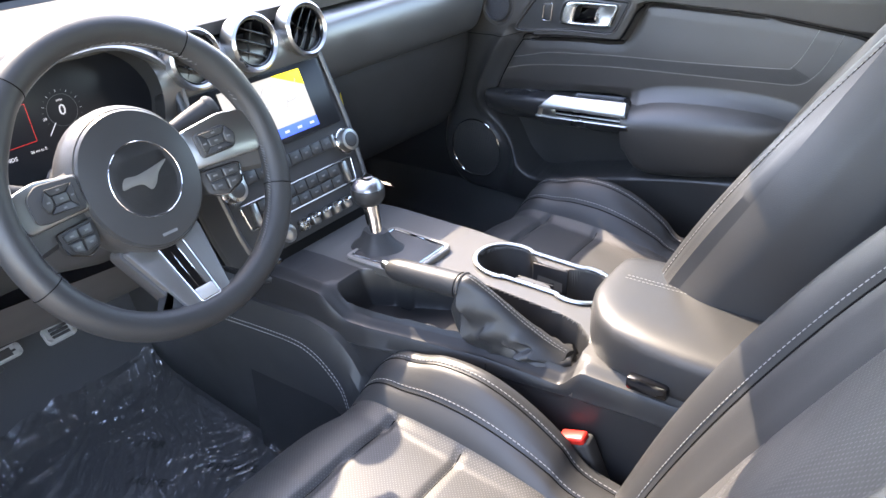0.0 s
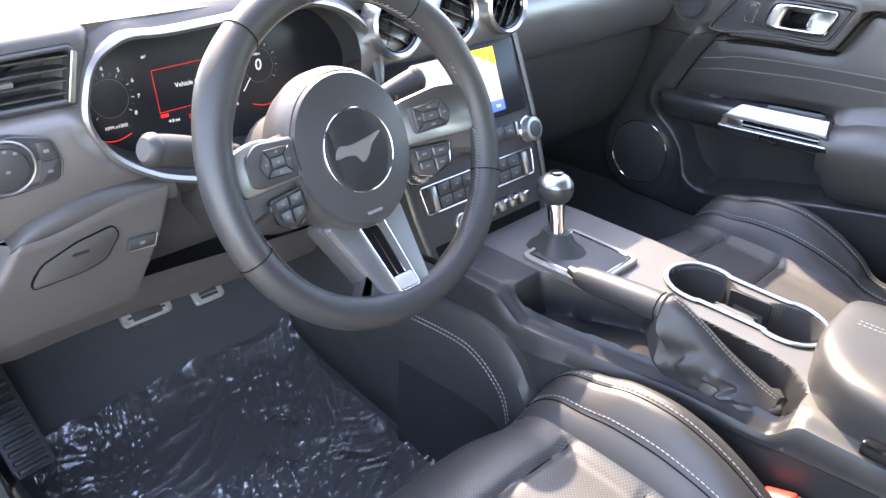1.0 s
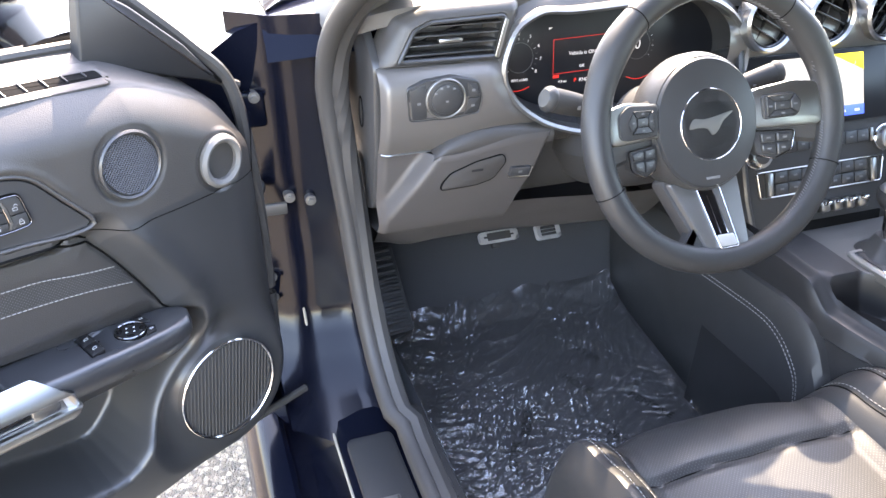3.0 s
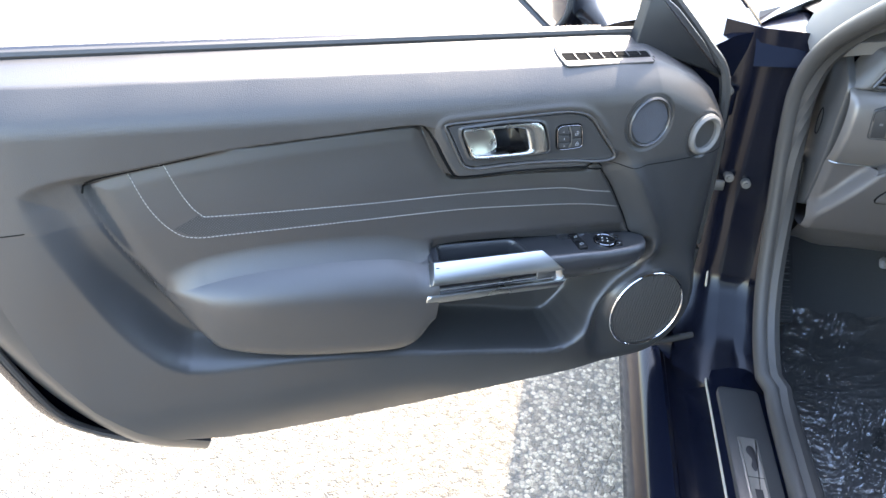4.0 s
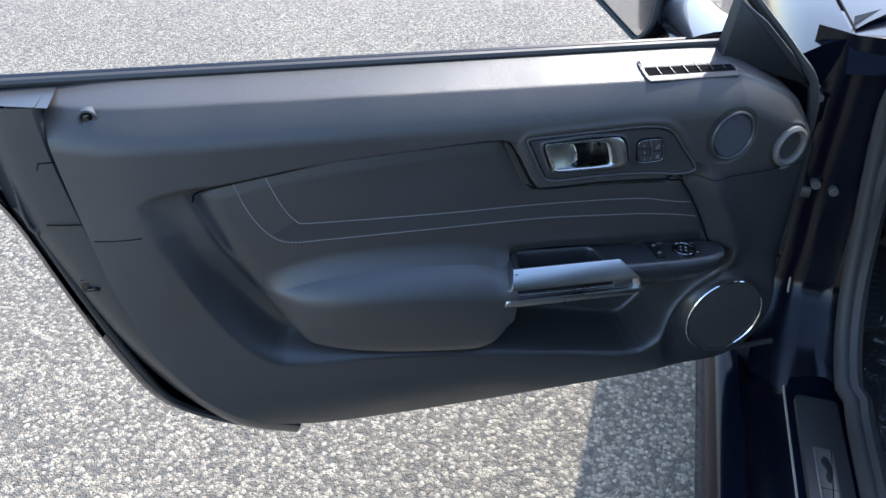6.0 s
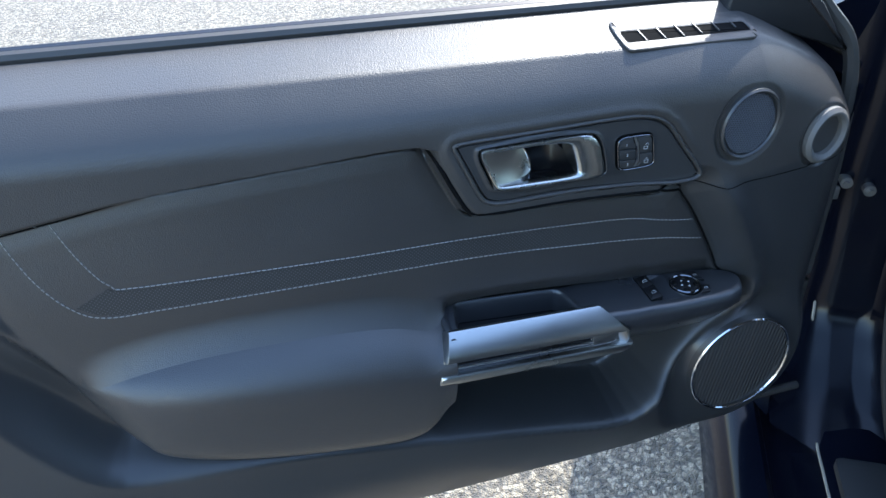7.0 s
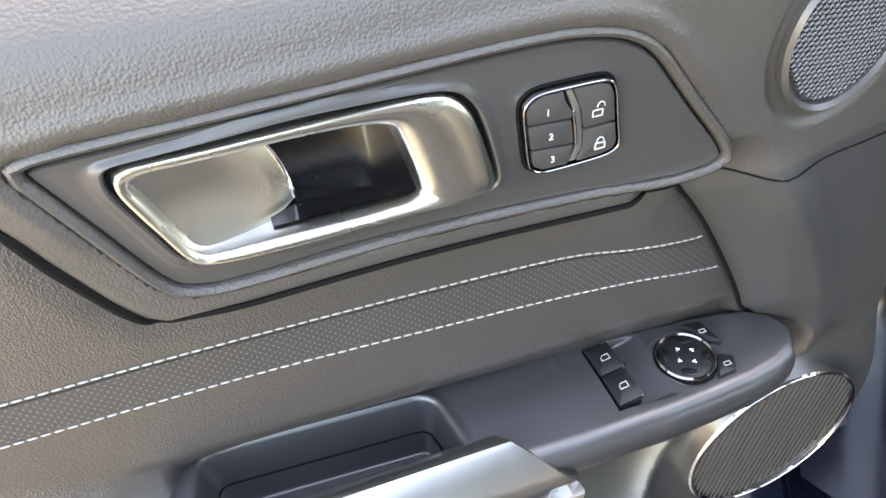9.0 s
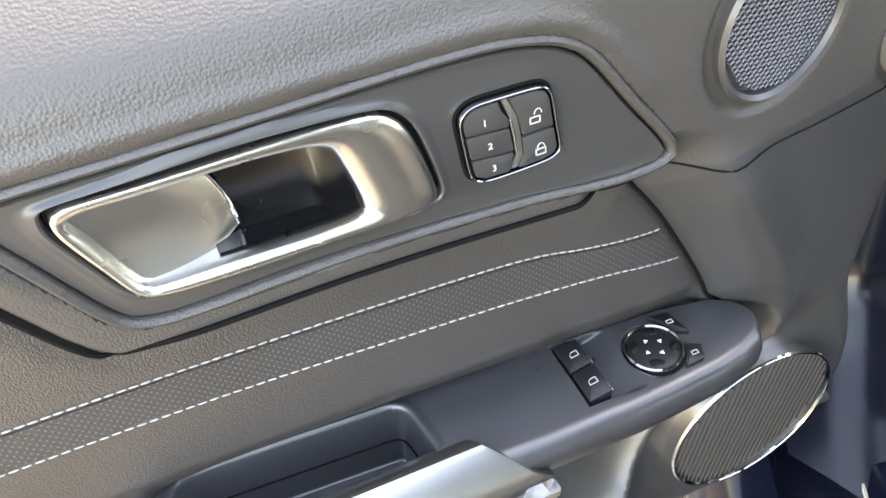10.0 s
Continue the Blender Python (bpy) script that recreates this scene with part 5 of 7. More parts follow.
    part("rear_window", sheet(lambda s, t: (0.44 + 1.28 * s, -1.55 + 0.66 * t, 0.98 + 0.30 * t), 8, 6), TINTED, car, "tinted rear window")
    # pane out of view, added with a tint to cut light on the passenger side
    part("passenger_window", sheet(lambda s, t: (1.935 - 0.235 * t, -0.30 + 1.50 * s - 0.33 * t * s, 1.0 + 0.29 * t), 8, 6), TINTED, car, "unseen tinted pane added to the closed door")
    pair("rear_side_trim", sheet(lambda s, t: (0.34, -0.75 + 0.47 * s, 0.30 + 0.95 * t), 4, 6), HARD, car)
    part("passenger_kick_wall", sheet(lambda s, t: (1.868, -0.7 + 2.5 * s, 0.15 + 0.80 * t), 6, 4), HARD, car)
    part("passenger_sill", sheet(lambda s, t: (1.685 + 0.150 * s, -0.7 + 2.4 * t, 0.352 + 0.062 * s ** 2), 4, 8), HARD, car)
    part("firewall", sheet(lambda s, t: (0.36 + 1.46 * s, 1.78, 0.20 + 0.76 * t), 6, 6), CARPET, car)
    pair("right_sill", sheet(lambda s, t: (0.402, -0.7 + 2.3 * s, 0.19 + 0.17 * t), 6, 2), CARPET, car)


car_body()
car_door("passenger_door", "closed passenger door with black leather trim and silver pull", Matrix(((0, -1, 0, 1.822), (-1, 0, 0, 1.444), (0, 0, 1, -0.003), (0, 0, 0, 1))), False)


def cabin_floor():
    def deep(x, y):
        toe = np.interp(y, [-0.8, 0.3, 1.15, 1.40, 1.62, 1.80], [0.23, 0.215, 0.222, 0.265, 0.42, 0.60])
        return float(toe)
    tagged(build("floor", *sheet(lambda s, t: (0.385 + 1.40 * s, -0.8 + 2.6 * t, deep(0, -0.8 + 2.6 * t)), 30, 60), CARPET), "black carpet in the footwells", "floor", kind="structure")

    def mat(s, t):
        x, y = 0.435 + 0.510 * s, 0.62 + 0.83 * t
        return (x, y, deep(x, y) + 0.010)
    film = thing("floor_film", "creased clear protective film over the black floor mat", "floor film")
    part("mat", sheet(mat, 30, 40), CARPET, film, "black floor mat")

    def crease(s, t):
        x, y, z = mat(s, t)
        edge = min(s, 1 - s, t, 1 - t)
        lift = 0.004
        for k, (f, g, h, turn) in enumerate(((5, 34, 0.006, 0.5), (8, 52, 0.0045, 1.1), (6, 70, 0.0035, -0.35), (10, 100, 0.0022, 0.15), (9, 150, 0.0016, 0.8))):
            c, d = math.cos(turn), math.sin(turn)
            a, b = (x * c + y * d), (-x * d + y * c)
            bend = 0.03 * noise.noise(Vector((x * 7, y * 7, 9.0 + k)))
            r = 1 - abs(noise.noise(Vector((a * f, (b + bend) * g, 3.7 * k)))) * 3.0
            gate = max(0.0, noise.noise(Vector((x * 5, y * 5, 20.0 + k))) + 0.42)
            lift += 1.05 * h * max(0.0, r) ** 2 * min(1.0, 2.2 * gate)
        lift += 0.022 * max(0.0, 0.06 - edge) / 0.06 * abs(noise.noise(Vector((x * 14, y * 14, 1))))
        wave = 0.012 * noise.noise(Vector((y * 6, x * 6, 2)))
        return (x + wave * (0.3 + s), y + wave, z + lift)
    part("film", sheet(crease, 220, 330), FILM, film, "creased clear plastic film")
    face = Matrix.Identity(4)
    for word, x, y, turn in (("PROTECTIVE COVER", 0.62, 0.95, 62), ("AFTER", 0.80, 1.28, -62), ("REMOVE", 0.74, 1.22, -62), ("PROTECTIVE COVER", 0.80, 0.98, -62), ("AFTER", 0.56, 1.08, 62), ("REMOVE", 0.62, 1.16, 62), ("PROTECTIVE COVER", 0.54, 0.86, 62), ("AFTER", 0.70, 1.05, 62), ("REMOVE", 0.86, 1.12, -62), ("PROTECTIVE COVER", 0.70, 0.82, 62), ("AFTER", 0.84, 0.84, -62)):
        letters(word, 0.025, DARKMARK, film, Matrix.Translation((x, y, deep(x, y) + 0.0135)) @ Euler((0, 0, radians(turn))).to_matrix().to_4x4() @ face, "print")


cabin_floor()


def pedals():
    def pad(name, label, x, y, z, w, h, face):
        m = Matrix.Translation((x, y, z)) @ Euler((radians(46), 0, 0)).to_matrix().to_4x4()
        ob = thing(name, label, "pedal", m)
        shape = rounded([(-w / 2, -h / 2), (w / 2, -h / 2), (w / 2, h / 2), (-w / 2, h / 2)], 0.008, 5)
        part("pad_frame", hoop(shape, inset(shape, 0.010), -0.006, 0.004, 0.0015), ALU, ob, "bright metal frame")
        part("metal_face", plate(inset(shape, 0.009), -0.006, 0.002, 0.001), face, ob)
        for k in (-1, 0, 1):
            part("grip_strip", box(0, k * h * 0.22, 0.003, w * 0.6, 0.006, 0.003, 0.001), RUBBER, ob)
        part("pedal_arm", box(0, h * 0.5 + 0.05, -0.03, 0.018, 0.16, 0.014, 0.004), DULL, ob)
    pad("brake_pedal", "metal-framed brake pedal under the dashboard", 0.672, 1.450, 0.463, 0.086, 0.024, DULL)
    pad("accelerator_pedal", "bright metal accelerator pedal under the dashboard", 0.785, 1.452, 0.455, 0.056, 0.034, ALU)
    rest = thing("foot_rest", "ribbed black foot rest on the footwell wall", "foot rest", Matrix.Translation((0.424, 1.402, 0.412)) @ Euler((radians(47), 0, radians(6))).to_matrix().to_4x4())
    part("rest_plate", plate(rounded([(-0.030, -0.088), (0.030, -0.088), (0.030, 0.088), (-0.030, 0.088)], 0.010, 4), -0.12, 0.0, 0.003), HARD, rest)
    for k in range(12):
        part("rib", box(0, -0.078 + 0.0142 * k, 0.001, 0.046, 0.0075, 0.006, 0.002), HARD, rest)


pedals()

# ---- dashboard ----
def dashboard():
    dash = thing("dashboard", "black and satin-grey dashboard with round vents and digital cluster", "dashboard")

    def brow(x):
        return 0.014 * (1 - float(smooth((x - 0.86) / 0.09)))

    def upright(x):
        return max(0.0, 1 - abs(x - MID) / 0.74)
    top = [(1.74, 0.972), (1.55, 0.985), (1.36, 0.992), (1.255, 0.994), (1.205, 0.990), (1.183, 0.980), (1.180, 0.968), (1.192, 0.958), (1.25, 0.955)]

    tops = [(q.x, q.y) for q in spline([(a, b, 0) for a, b in top], 30)]

    def pad_row(x):
        k = min(1.0, min(x - 0.335, 1.825 - x) / 0.10)
        return [(x, y + 0.03 * (1 - k) ** 2, z + brow(x) * min(1, max(0, (1.5 - y) / 0.2)) - 0.022 * (1 - k) ** 2) for y, z in tops]
    part("dash_top", loft([pad_row(x) for x in np.linspace(0.335, 1.825, 90)], closed=False), SOFT, dash, "black grained soft dash top")
    # satin band, driver's end
    band = [(1.185, 0.922), (1.160, 0.919), (1.146, 0.911), (1.138, 0.897), (1.136, 0.870), (1.142, 0.835), (1.152, 0.810), (1.160, 0.7975)]
    bands = spline([(a, b, 0) for a, b in band], 34)

    def fascia(s, q):
        z = q.y + 0.018 * float(smooth((s - 0.40) / 0.5)) * max(0.0, (0.86 - q.y) / 0.065)
        right = float(np.interp(z, [0.79, 0.805, 0.82, 0.856, 0.891, 0.93], [0.618, 0.618, 0.612, 0.560, 0.537, 0.535]))
        x = 0.354 + (right - 0.354) * s
        return (x, q.x + 0.012 * max(0.0, 1 - (x - 0.354) / 0.012) ** 2 + 0.012 * float(smooth((x - right + 0.03) / 0.03)), z)
    part("side_fascia", loft([[fascia(s, q) for q in bands] for s in np.concatenate([np.linspace(0, 0.06, 8), np.linspace(0.08, 1, 34)])], closed=False), FASCIA, dash, "satin grey fascia round the light switch")
    wide = [(1.205, 0.956), (1.180, 0.952), (1.160, 0.940), (1.150, 0.915), (1.152, 0.885), (1.165, 0.850), (1.180, 0.832), (1.20, 0.828)]
    wides = spline([(a, b, 0) for a, b in wide], 26)
    part("passenger_fascia", loft([[(x, q.x + 0.05 * max(0, (x - 1.74) / 0.08) ** 2, q.y) for q in wides] for x in np.linspace(0.905, 1.82, 60)], closed=False), BAND, dash, "satin aluminium-look dash band")
    # knee panels
    low = [(1.160, 0.797), (1.164, 0.785), (1.170, 0.75), (1.183, 0.710), (1.203, 0.668), (1.225, 0.654), (1.33, 0.648), (1.42, 0.68)]
    lows = spline([(a, b, 0) for a, b in low], 60)

    def knee(s):
        out = []
        for q in lows:
            edge = float(np.interp(q.y, [0.66, 0.711, 0.75, 0.80], [0.566, 0.578, 0.598, 0.618]))
            x = 0.354 + (edge - 0.354) * s
            top = 0.018 * float(smooth((x - 0.45) / 0.12))
            z = q.y + top * max(0.0, (q.y - 0.72) / 0.077)
            rise = 0.028 * float(smooth((x - 0.352 - 0.70 * (z - 0.711)) / 0.026)) * float(smooth((0.806 + top - z) / 0.012)) * float(smooth((z - 0.648) / 0.014))
            out.append((x, q.x - rise + 0.012 * max(0.0, 1 - (x - 0.354) / 0.012) ** 2 + 0.02 * float(smooth((s - 0.94) / 0.06)), z))
        return out
    part("knee_panel", loft([knee(s) for s in np.linspace(0, 1, 110)], closed=False), KNEE, dash, "grey-black knee panel under the light switch")
    over, below = [spline([(a, b, 0) for a, b in t], 40) for t in (((0.428, 0.797), (0.452, 0.814), (0.490, 0.826), (0.540, 0.828), (0.612, 0.820)), ((0.424, 0.790), (0.446, 0.7935), (0.490, 0.797), (0.540, 0.802), (0.612, 0.799)))]
    part("knee_strip", loft([[(p.x + (q.x - p.x) * k, y, p.y + (q.y - p.y) * k) for k, y in ((-0.1, 1.160), (0.0, 1.147), (0.25, 1.1395), (0.5, 1.1370), (0.8, 1.1370), (1.1, 1.1400), (1.25, 1.150))] for p, q in zip(over, below)], closed=False), SOFT, dash, "grained soft strip over the knee panel")
    under = spline([(1.205, 0.664, 0), (1.235, 0.630, 0), (1.275, 0.582, 0), (1.300, 0.560, 0), (1.330, 0.564, 0), (1.42, 0.640, 0)], 24)
    part("under_panel", loft([[(x, q.x, q.y + 0.020 * float(smooth((0.44 - x) / 0.07)) - 0.010 * math.sin(9 * x)) for q in under] for x in np.linspace(0.372, 0.90, 24)], closed=False), KNEE, dash, "brown-black panel under the dashboard")
    part("fascia_line", tube([(x, 1.1590 + 0.012 * max(0.0, 1 - (x - 0.354) / 0.012) ** 2, 0.7970) for x in np.linspace(0.357, 0.450, 14)], 0.0011, 6), SATIN, dash, "thin bright trim line")
    glove = [(1.21, 0.832), (1.205, 0.82), (1.205, 0.78), (1.225, 0.70), (1.265, 0.61), (1.32, 0.575), (1.45, 0.58)]
    gloves = spline([(a, b, 0) for a, b in glove], 24)
    part("glovebox", loft([[(x, q.x + 0.03 * max(0, (x - 1.74) / 0.08) ** 2, q.y) for q in gloves] for x in np.linspace(1.245, 1.82, 24)], closed=False), DULL, dash, "black glovebox lid")
    part("glove_gap", tube([(1.262, 1.186, 0.79), (1.262, 1.186, 0.70), (1.262, 1.212, 0.60)], 0.0015, 5), SEAM, dash)
    part("warning_card", plate([Vector((1.300, 0.760)), Vector((1.318, 0.795)), Vector((1.326, 0.752))], 0, 0.001, 0.0002), YELLOW, dash).matrix_local = Matrix.Translation((0, 1.196, 0)) @ Euler((radians(90), 0, 0)).to_matrix().to_4x4()
    # end cap seen in the open doorway
    cap = rounded([(1.168, 0.925), (1.178, 0.785), (1.195, 0.70), (1.25, 0.675), (1.36, 0.69), (1.36, 0.965), (1.235, 0.965)], 0.015, 4)
    part("end_cap", mapped(plate(cap, 0, 0.012, 0.004), lambda a, b, c: (0.362 - c, a, b)), HARD, dash, "black end cap with an oval cover")
    oval = disc(0.012, 30, 0.024, 1.245, 0.835)
    part("oval_cover", mapped(hoop(oval, inset(oval, 0.002), 0.009, 0.0135), lambda a, b, c: (0.362 - c, a, b)), SEAM, dash)
    # driver's side vent
    def at_front(a, b, c):
        return (a, 1.168 - c + 0.10 * (b - 0.95), b)
    frame_out = rounded([(0.381, 0.924), (0.527, 0.922), (0.542, 0.974), (0.536, 0.981), (0.430, 0.978), (0.406, 0.968)], 0.006, 4)
    soft_rim = rounded([(0.352, 0.917), (0.540, 0.917), (0.566, 0.992), (0.556, 0.998), (0.425, 0.996), (0.385, 0.980)], 0.006, 4)
    part("vent_surround", mapped(loft([[(p.x + (q.x - p.x) * f, p.y + (q.y - p.y) * f, c) for p, q in zip(frame_out, soft_rim)] for f, c in ((-0.02, -0.02), (-0.02, 0.003), (0.08, 0.0045), (0.4, 0.003), (0.75, -0.003), (1.0, -0.016), (1.1, -0.05))], cap=False), at_front), SOFT, dash, "soft black surround of the side vent")
    vent = part("side_vent", mapped(hoop(frame_out, inset(frame_out, 0.0055), -0.05, 0.006, 0.002), at_front), HARD, dash, "black slatted side air vent")
    part("vent_back", mapped(plate(inset(frame_out, 0.005), -0.05, -0.035, 0.001), at_front), DULL, dash)
    part("vent_edge", mapped(plate(rounded([(0.521, 0.925), (0.527, 0.923), (0.542, 0.973), (0.536, 0.976)], 0.002, 3), 0.0, 0.008, 0.001), at_front), SATIN, dash)
    for k in range(4):
        z = 0.9325 + 0.0120 * k
        a, b = 0.388 + 0.50 * (z - 0.924), 0.522 + 0.30 * (z - 0.924)
        part("slat", mapped(box(0.5 * (a + b), z, -0.012, b - a, 0.0022, 0.020, 0.0008), at_front), HARD, vent)
    part("vent_tab", mapped(box(0.458, 0.951, 0.001, 0.034, 0.0062, 0.010, 0.002), at_front), SATIN, vent, "satin vent tab")
    # light switch
    def on_band(a, b, c):
        return (a, 1.1362 + 0.16 * max(0, 0.872 - b) - c, b)
    hexa = rounded([(0.388, 0.898), (0.412, 0.906), (0.452, 0.909), (0.487, 0.900), (0.494, 0.878), (0.491, 0.856), (0.451, 0.852), (0.392, 0.853)], 0.005, 4)
    part("switch_frame", mapped(hoop(inset(hexa, -0.0020), hexa, -0.01, 0.0025, 0.001), on_band), HARD, dash)
    part("light_switch", mapped(plate(hexa, -0.01, 0.0012, 0.001), on_band), DULL, dash, "headlamp switch with a silver ringed dial")
    dial = disc(0.0285, 56, None, 0.441, 0.8815)
    part("dial_ring", mapped(hoop(dial, inset(dial, 0.0028), 0.0, 0.0065, 0.0012), on_band), BLOCK, dash)
    part("dial_face", mapped(plate(inset(dial, 0.003), 0.0, 0.0050, 0.001), on_band), HARD, dash)
    knob = disc(0.0205, 48, None, 0.441, 0.8815)
    part("dial_knob", mapped(plate(knob, 0.004, 0.0090, 0.0012), on_band), HARD, dash)
    for dx, dz in ((-0.016, 0.010), (-0.008, 0.0165), (0.001, 0.0185), (0.010, 0.0150), (0.0, -0.002)):
        part("dial_mark", mapped(box(0.441 + dx, 0.8815 + dz, 0.0092, 0.0036, 0.0026, 0.0006, 0), on_band), GREYMARK, dash)
    for pts in ([(0.4725, 0.9005), (0.4860, 0.8975), (0.4912, 0.8805), (0.4745, 0.8800)], [(0.4745, 0.8788), (0.4915, 0.8792), (0.4890, 0.8575), (0.4690, 0.8560)], [(0.3905, 0.8965), (0.4125, 0.9035), (0.4155, 0.8560), (0.3940, 0.8555)]):
        part("dimmer_button" if pts[0][0] > 0.45 else "fog_button", mapped(plate(rounded(pts, 0.0015, 3), 0.0, 0.0030, 0.0008), on_band), HARD, dash)
        x, z = sum(p[0] for p in pts) / len(pts), sum(p[1] for p in pts) / len(pts)
        part("button_mark", mapped(box(x, z, 0.0032, 0.005, 0.0035, 0.0006, 0), on_band), GREYMARK, dash)
    # cover and button low on the knee panel
    def on_knee(a, b, c):
        return (a, 1.1385 + 0.42 * max(0, 0.745 - b) - 0.10 * max(0, b - 0.75) - c, b)
    cover = rounded([(0.438, 0.742), (0.490, 0.744), (0.518, 0.751), (0.536, 0.776), (0.531, 0.788), (0.490, 0.781), (0.452, 0.767), (0.440, 0.752)], 0.006, 4)
    part("access_cover", mapped(plate(cover, -0.006, 0.0005, 0.0005), on_knee), SOFT, dash)
    part("cover_gap", mapped(hoop(inset(cover, -0.0016), cover, -0.006, -0.0002, 0.0002), on_knee), SEAM, dash)
    part("cover_mark", mapped(box(0.492, 0.768, 0.0006, 0.018, 0.0035, 0.0006, 0), on_knee), DARKMARK, dash)
    part("boot_button", mapped(plate(rounded([(0.542, 0.751), (0.574, 0.749), (0.578, 0.763), (0.546, 0.765)], 0.002, 3), -0.006, 0.0025, 0.001), on_knee), HARD, dash)
    part("boot_button_edge", mapped(tube([(0.542, 0.750, 0.002), (0.575, 0.748, 0.002), (0.579, 0.763, 0.002)], 0.0008, 5), on_knee), SATIN, dash)
    part("button_mark", mapped(box(0.560, 0.757, 0.0028, 0.006, 0.0035, 0.0006, 0), on_knee), GREYMARK, dash)
    # instrument cluster
    pod = [(0.537, 0.905), (0.545, 0.936), (0.558, 0.959), (0.580, 0.972), (0.600, 0.977), (0.640, 0.975), (0.715, 0.978), (0.790, 0.983), (0.835, 0.983), (0.880, 0.970), (0.915, 0.945), (0.936, 0.908), (0.935, 0.872), (0.915, 0.838), (0.870, 0.815), (0.780, 0.803), (0.680, 0.806), (0.613, 0.823), (0.570, 0.848), (0.545, 0.876)]
    line = spline([(a, b, 0) for a, b in pod], 120, True)
    flat = [Vector((q.x, q.y)) for q in line]
    def at_pod(a, b, c):
        return (a, 1.150 + 0.12 * (b - 0.80) - c, b)
    part("cluster_rim", mapped(hoop(inset(flat, -0.0080), inset(flat, 0.0005), -0.03, 0.0155, 0.004), at_pod), BAND, dash, "satin silver rim of the instrument cluster")
    part("cluster_shroud", mapped(loft([[(p.x, p.y, c) for p in inset(flat, d)] for d, c in ((-0.002, 0.0), (0.004, -0.04), (0.006, -0.070))], cap=False), at_pod), DULL, dash)
    part("cluster_surround", mapped(loft([[(p.x, p.y, c) for p in inset(flat, d)] for d, c in ((-0.003, 0.002), (-0.010, -0.003), (-0.022, -0.016), (-0.034, -0.040))], cap=False), at_pod), SOFT, dash, "soft black surround of the cluster")
    screen = part("cluster_display", mapped(plate(inset(flat, 0.004), -0.072, -0.064, 0.001), at_pod), SCREEN_DARK, dash, "dark digital instrument display")
    face = Matrix(((1, 0, 0, 0), (0, 0, -1, 0), (0, 1, 0, 0), (0, 0, 0, 1)))
    def write(text, size, x, z, mat=LIT_WHITE):
        letters(text, size, mat, screen, Matrix.Translation(at_pod(x, z, -0.0632)) @ face, "lit_writing")
    def lit(name, shape, mat):
        part(name, mapped(shape, at_pod), mat, screen)
    for cx, cz in ((0.590, 0.899), (0.792, 0.903)):
        lit("dial_circle", tube([(cx + 0.022 * math.cos(a), cz + 0.022 * math.sin(a), -0.0635) for a in np.linspace(0, 2 * math.pi, 49)], 0.0003, 4), GREYMARK)
        for k in range(17):
            a = radians(225 - 16.5 * k)
            lit("tick", tube([(cx + r * math.cos(a), cz + r * math.sin(a), -0.0635) for r in ((0.0265, 0.0290) if k % 2 else (0.0255, 0.0290))], 0.0003, 4), GREYMARK if k % 2 else LIT_WHITE)
    for n in range(1, 9):
        a = radians(225 - 33 * n)
        write(str(n), 0.0070, 0.590 + 0.0345 * math.cos(a), 0.899 + 0.0345 * math.sin(a))
    write("RPM x1000", 0.0058, 0.590, 0.866)
    write("0", 0.022, 0.792, 0.903)
    write("MPH", 0.0045, 0.792, 0.917)
    write("20", 0.0055, 0.764, 0.897)
    box_line = [(0.646, 0.921), (0.744, 0.924), (0.744, 0.873), (0.646, 0.870)]
    for (a, b), (c, d) in zip(box_line, box_line[1:] + box_line[:1]):
        lit("red_frame", tube([(a, b, -0.0635), (c, d, -0.0635)], 0.0003, 4), LIT_RED)
    lit("red_tag", box(0.651, 0.866, -0.0635, 0.010, 0.004, 0.0006, 0), LIT_RED)
    write("Vehicle is ON", 0.0082, 0.695, 0.899)
    write("OK", 0.0062, 0.695, 0.879)
    write("P", 0.0085, 0.684, 0.858, LIT_RED)
    write("RNDS", 0.0078, 0.701, 0.858)
    write("4.8 mi", 0.0058, 0.662, 0.858)
    write("26 mi to E", 0.0055, 0.742, 0.860)
    write("84°", 0.0045, 0.640, 0.938)
    for x0 in (0.566, 0.775):
        lit("red_arc", tube([(x0 + 0.04 * t, 0.855 - 0.005 * math.sin(math.pi * t), -0.0635) for t in np.linspace(0, 1, 8)], 0.0005, 4), LIT_RED)
    lit("needle", tube([(0.777, 0.889, -0.063), (0.764, 0.874, -0.063)], 0.0006, 4), LIT_WHITE)
    # column cowl
    rows = []
    for y, w, top_z, low_z in ((1.28, 0.085, 0.815, 0.69), (1.18, 0.080, 0.822, 0.695), (1.08, 0.072, 0.836, 0.735), (1.00, 0.060, 0.850, 0.78)):
        rows.append([(0.725 + w * math.cos(a) * (1.0 if math.sin(a) > 0 else 0.85), y, 0.5 * (top_z + low_z) + 0.5 * (top_z - low_z) * math.copysign(abs(math.sin(a)) ** 0.7, math.sin(a))) for a in np.linspace(0, 2 * math.pi, 28, endpoint=False)])
    part("column_cowl", loft(rows), DULL, dash, "black steering column cowl")
    part("lower_dash", loft([[(x, y, z) for y, z in ((1.20, 0.80), (1.20, 0.72), (1.235, 0.675), (1.33, 0.66))] for x in np.linspace(0.60, 0.93, 8)], closed=False), DULL, dash)
    # round vents
    for x in (0.967, 1.082, 1.198):
        m = Matrix.Translation((x, 1.150, 0.943)) @ Euler((radians(90 - 8), 0, 0)).to_matrix().to_4x4()
        ring = part("round_vent", moved(hoop(disc(0.046, 56), disc(0.038, 56), -0.02, 0.014, 0.004), m), SATIN, dash, "round air vent with a satin ring")
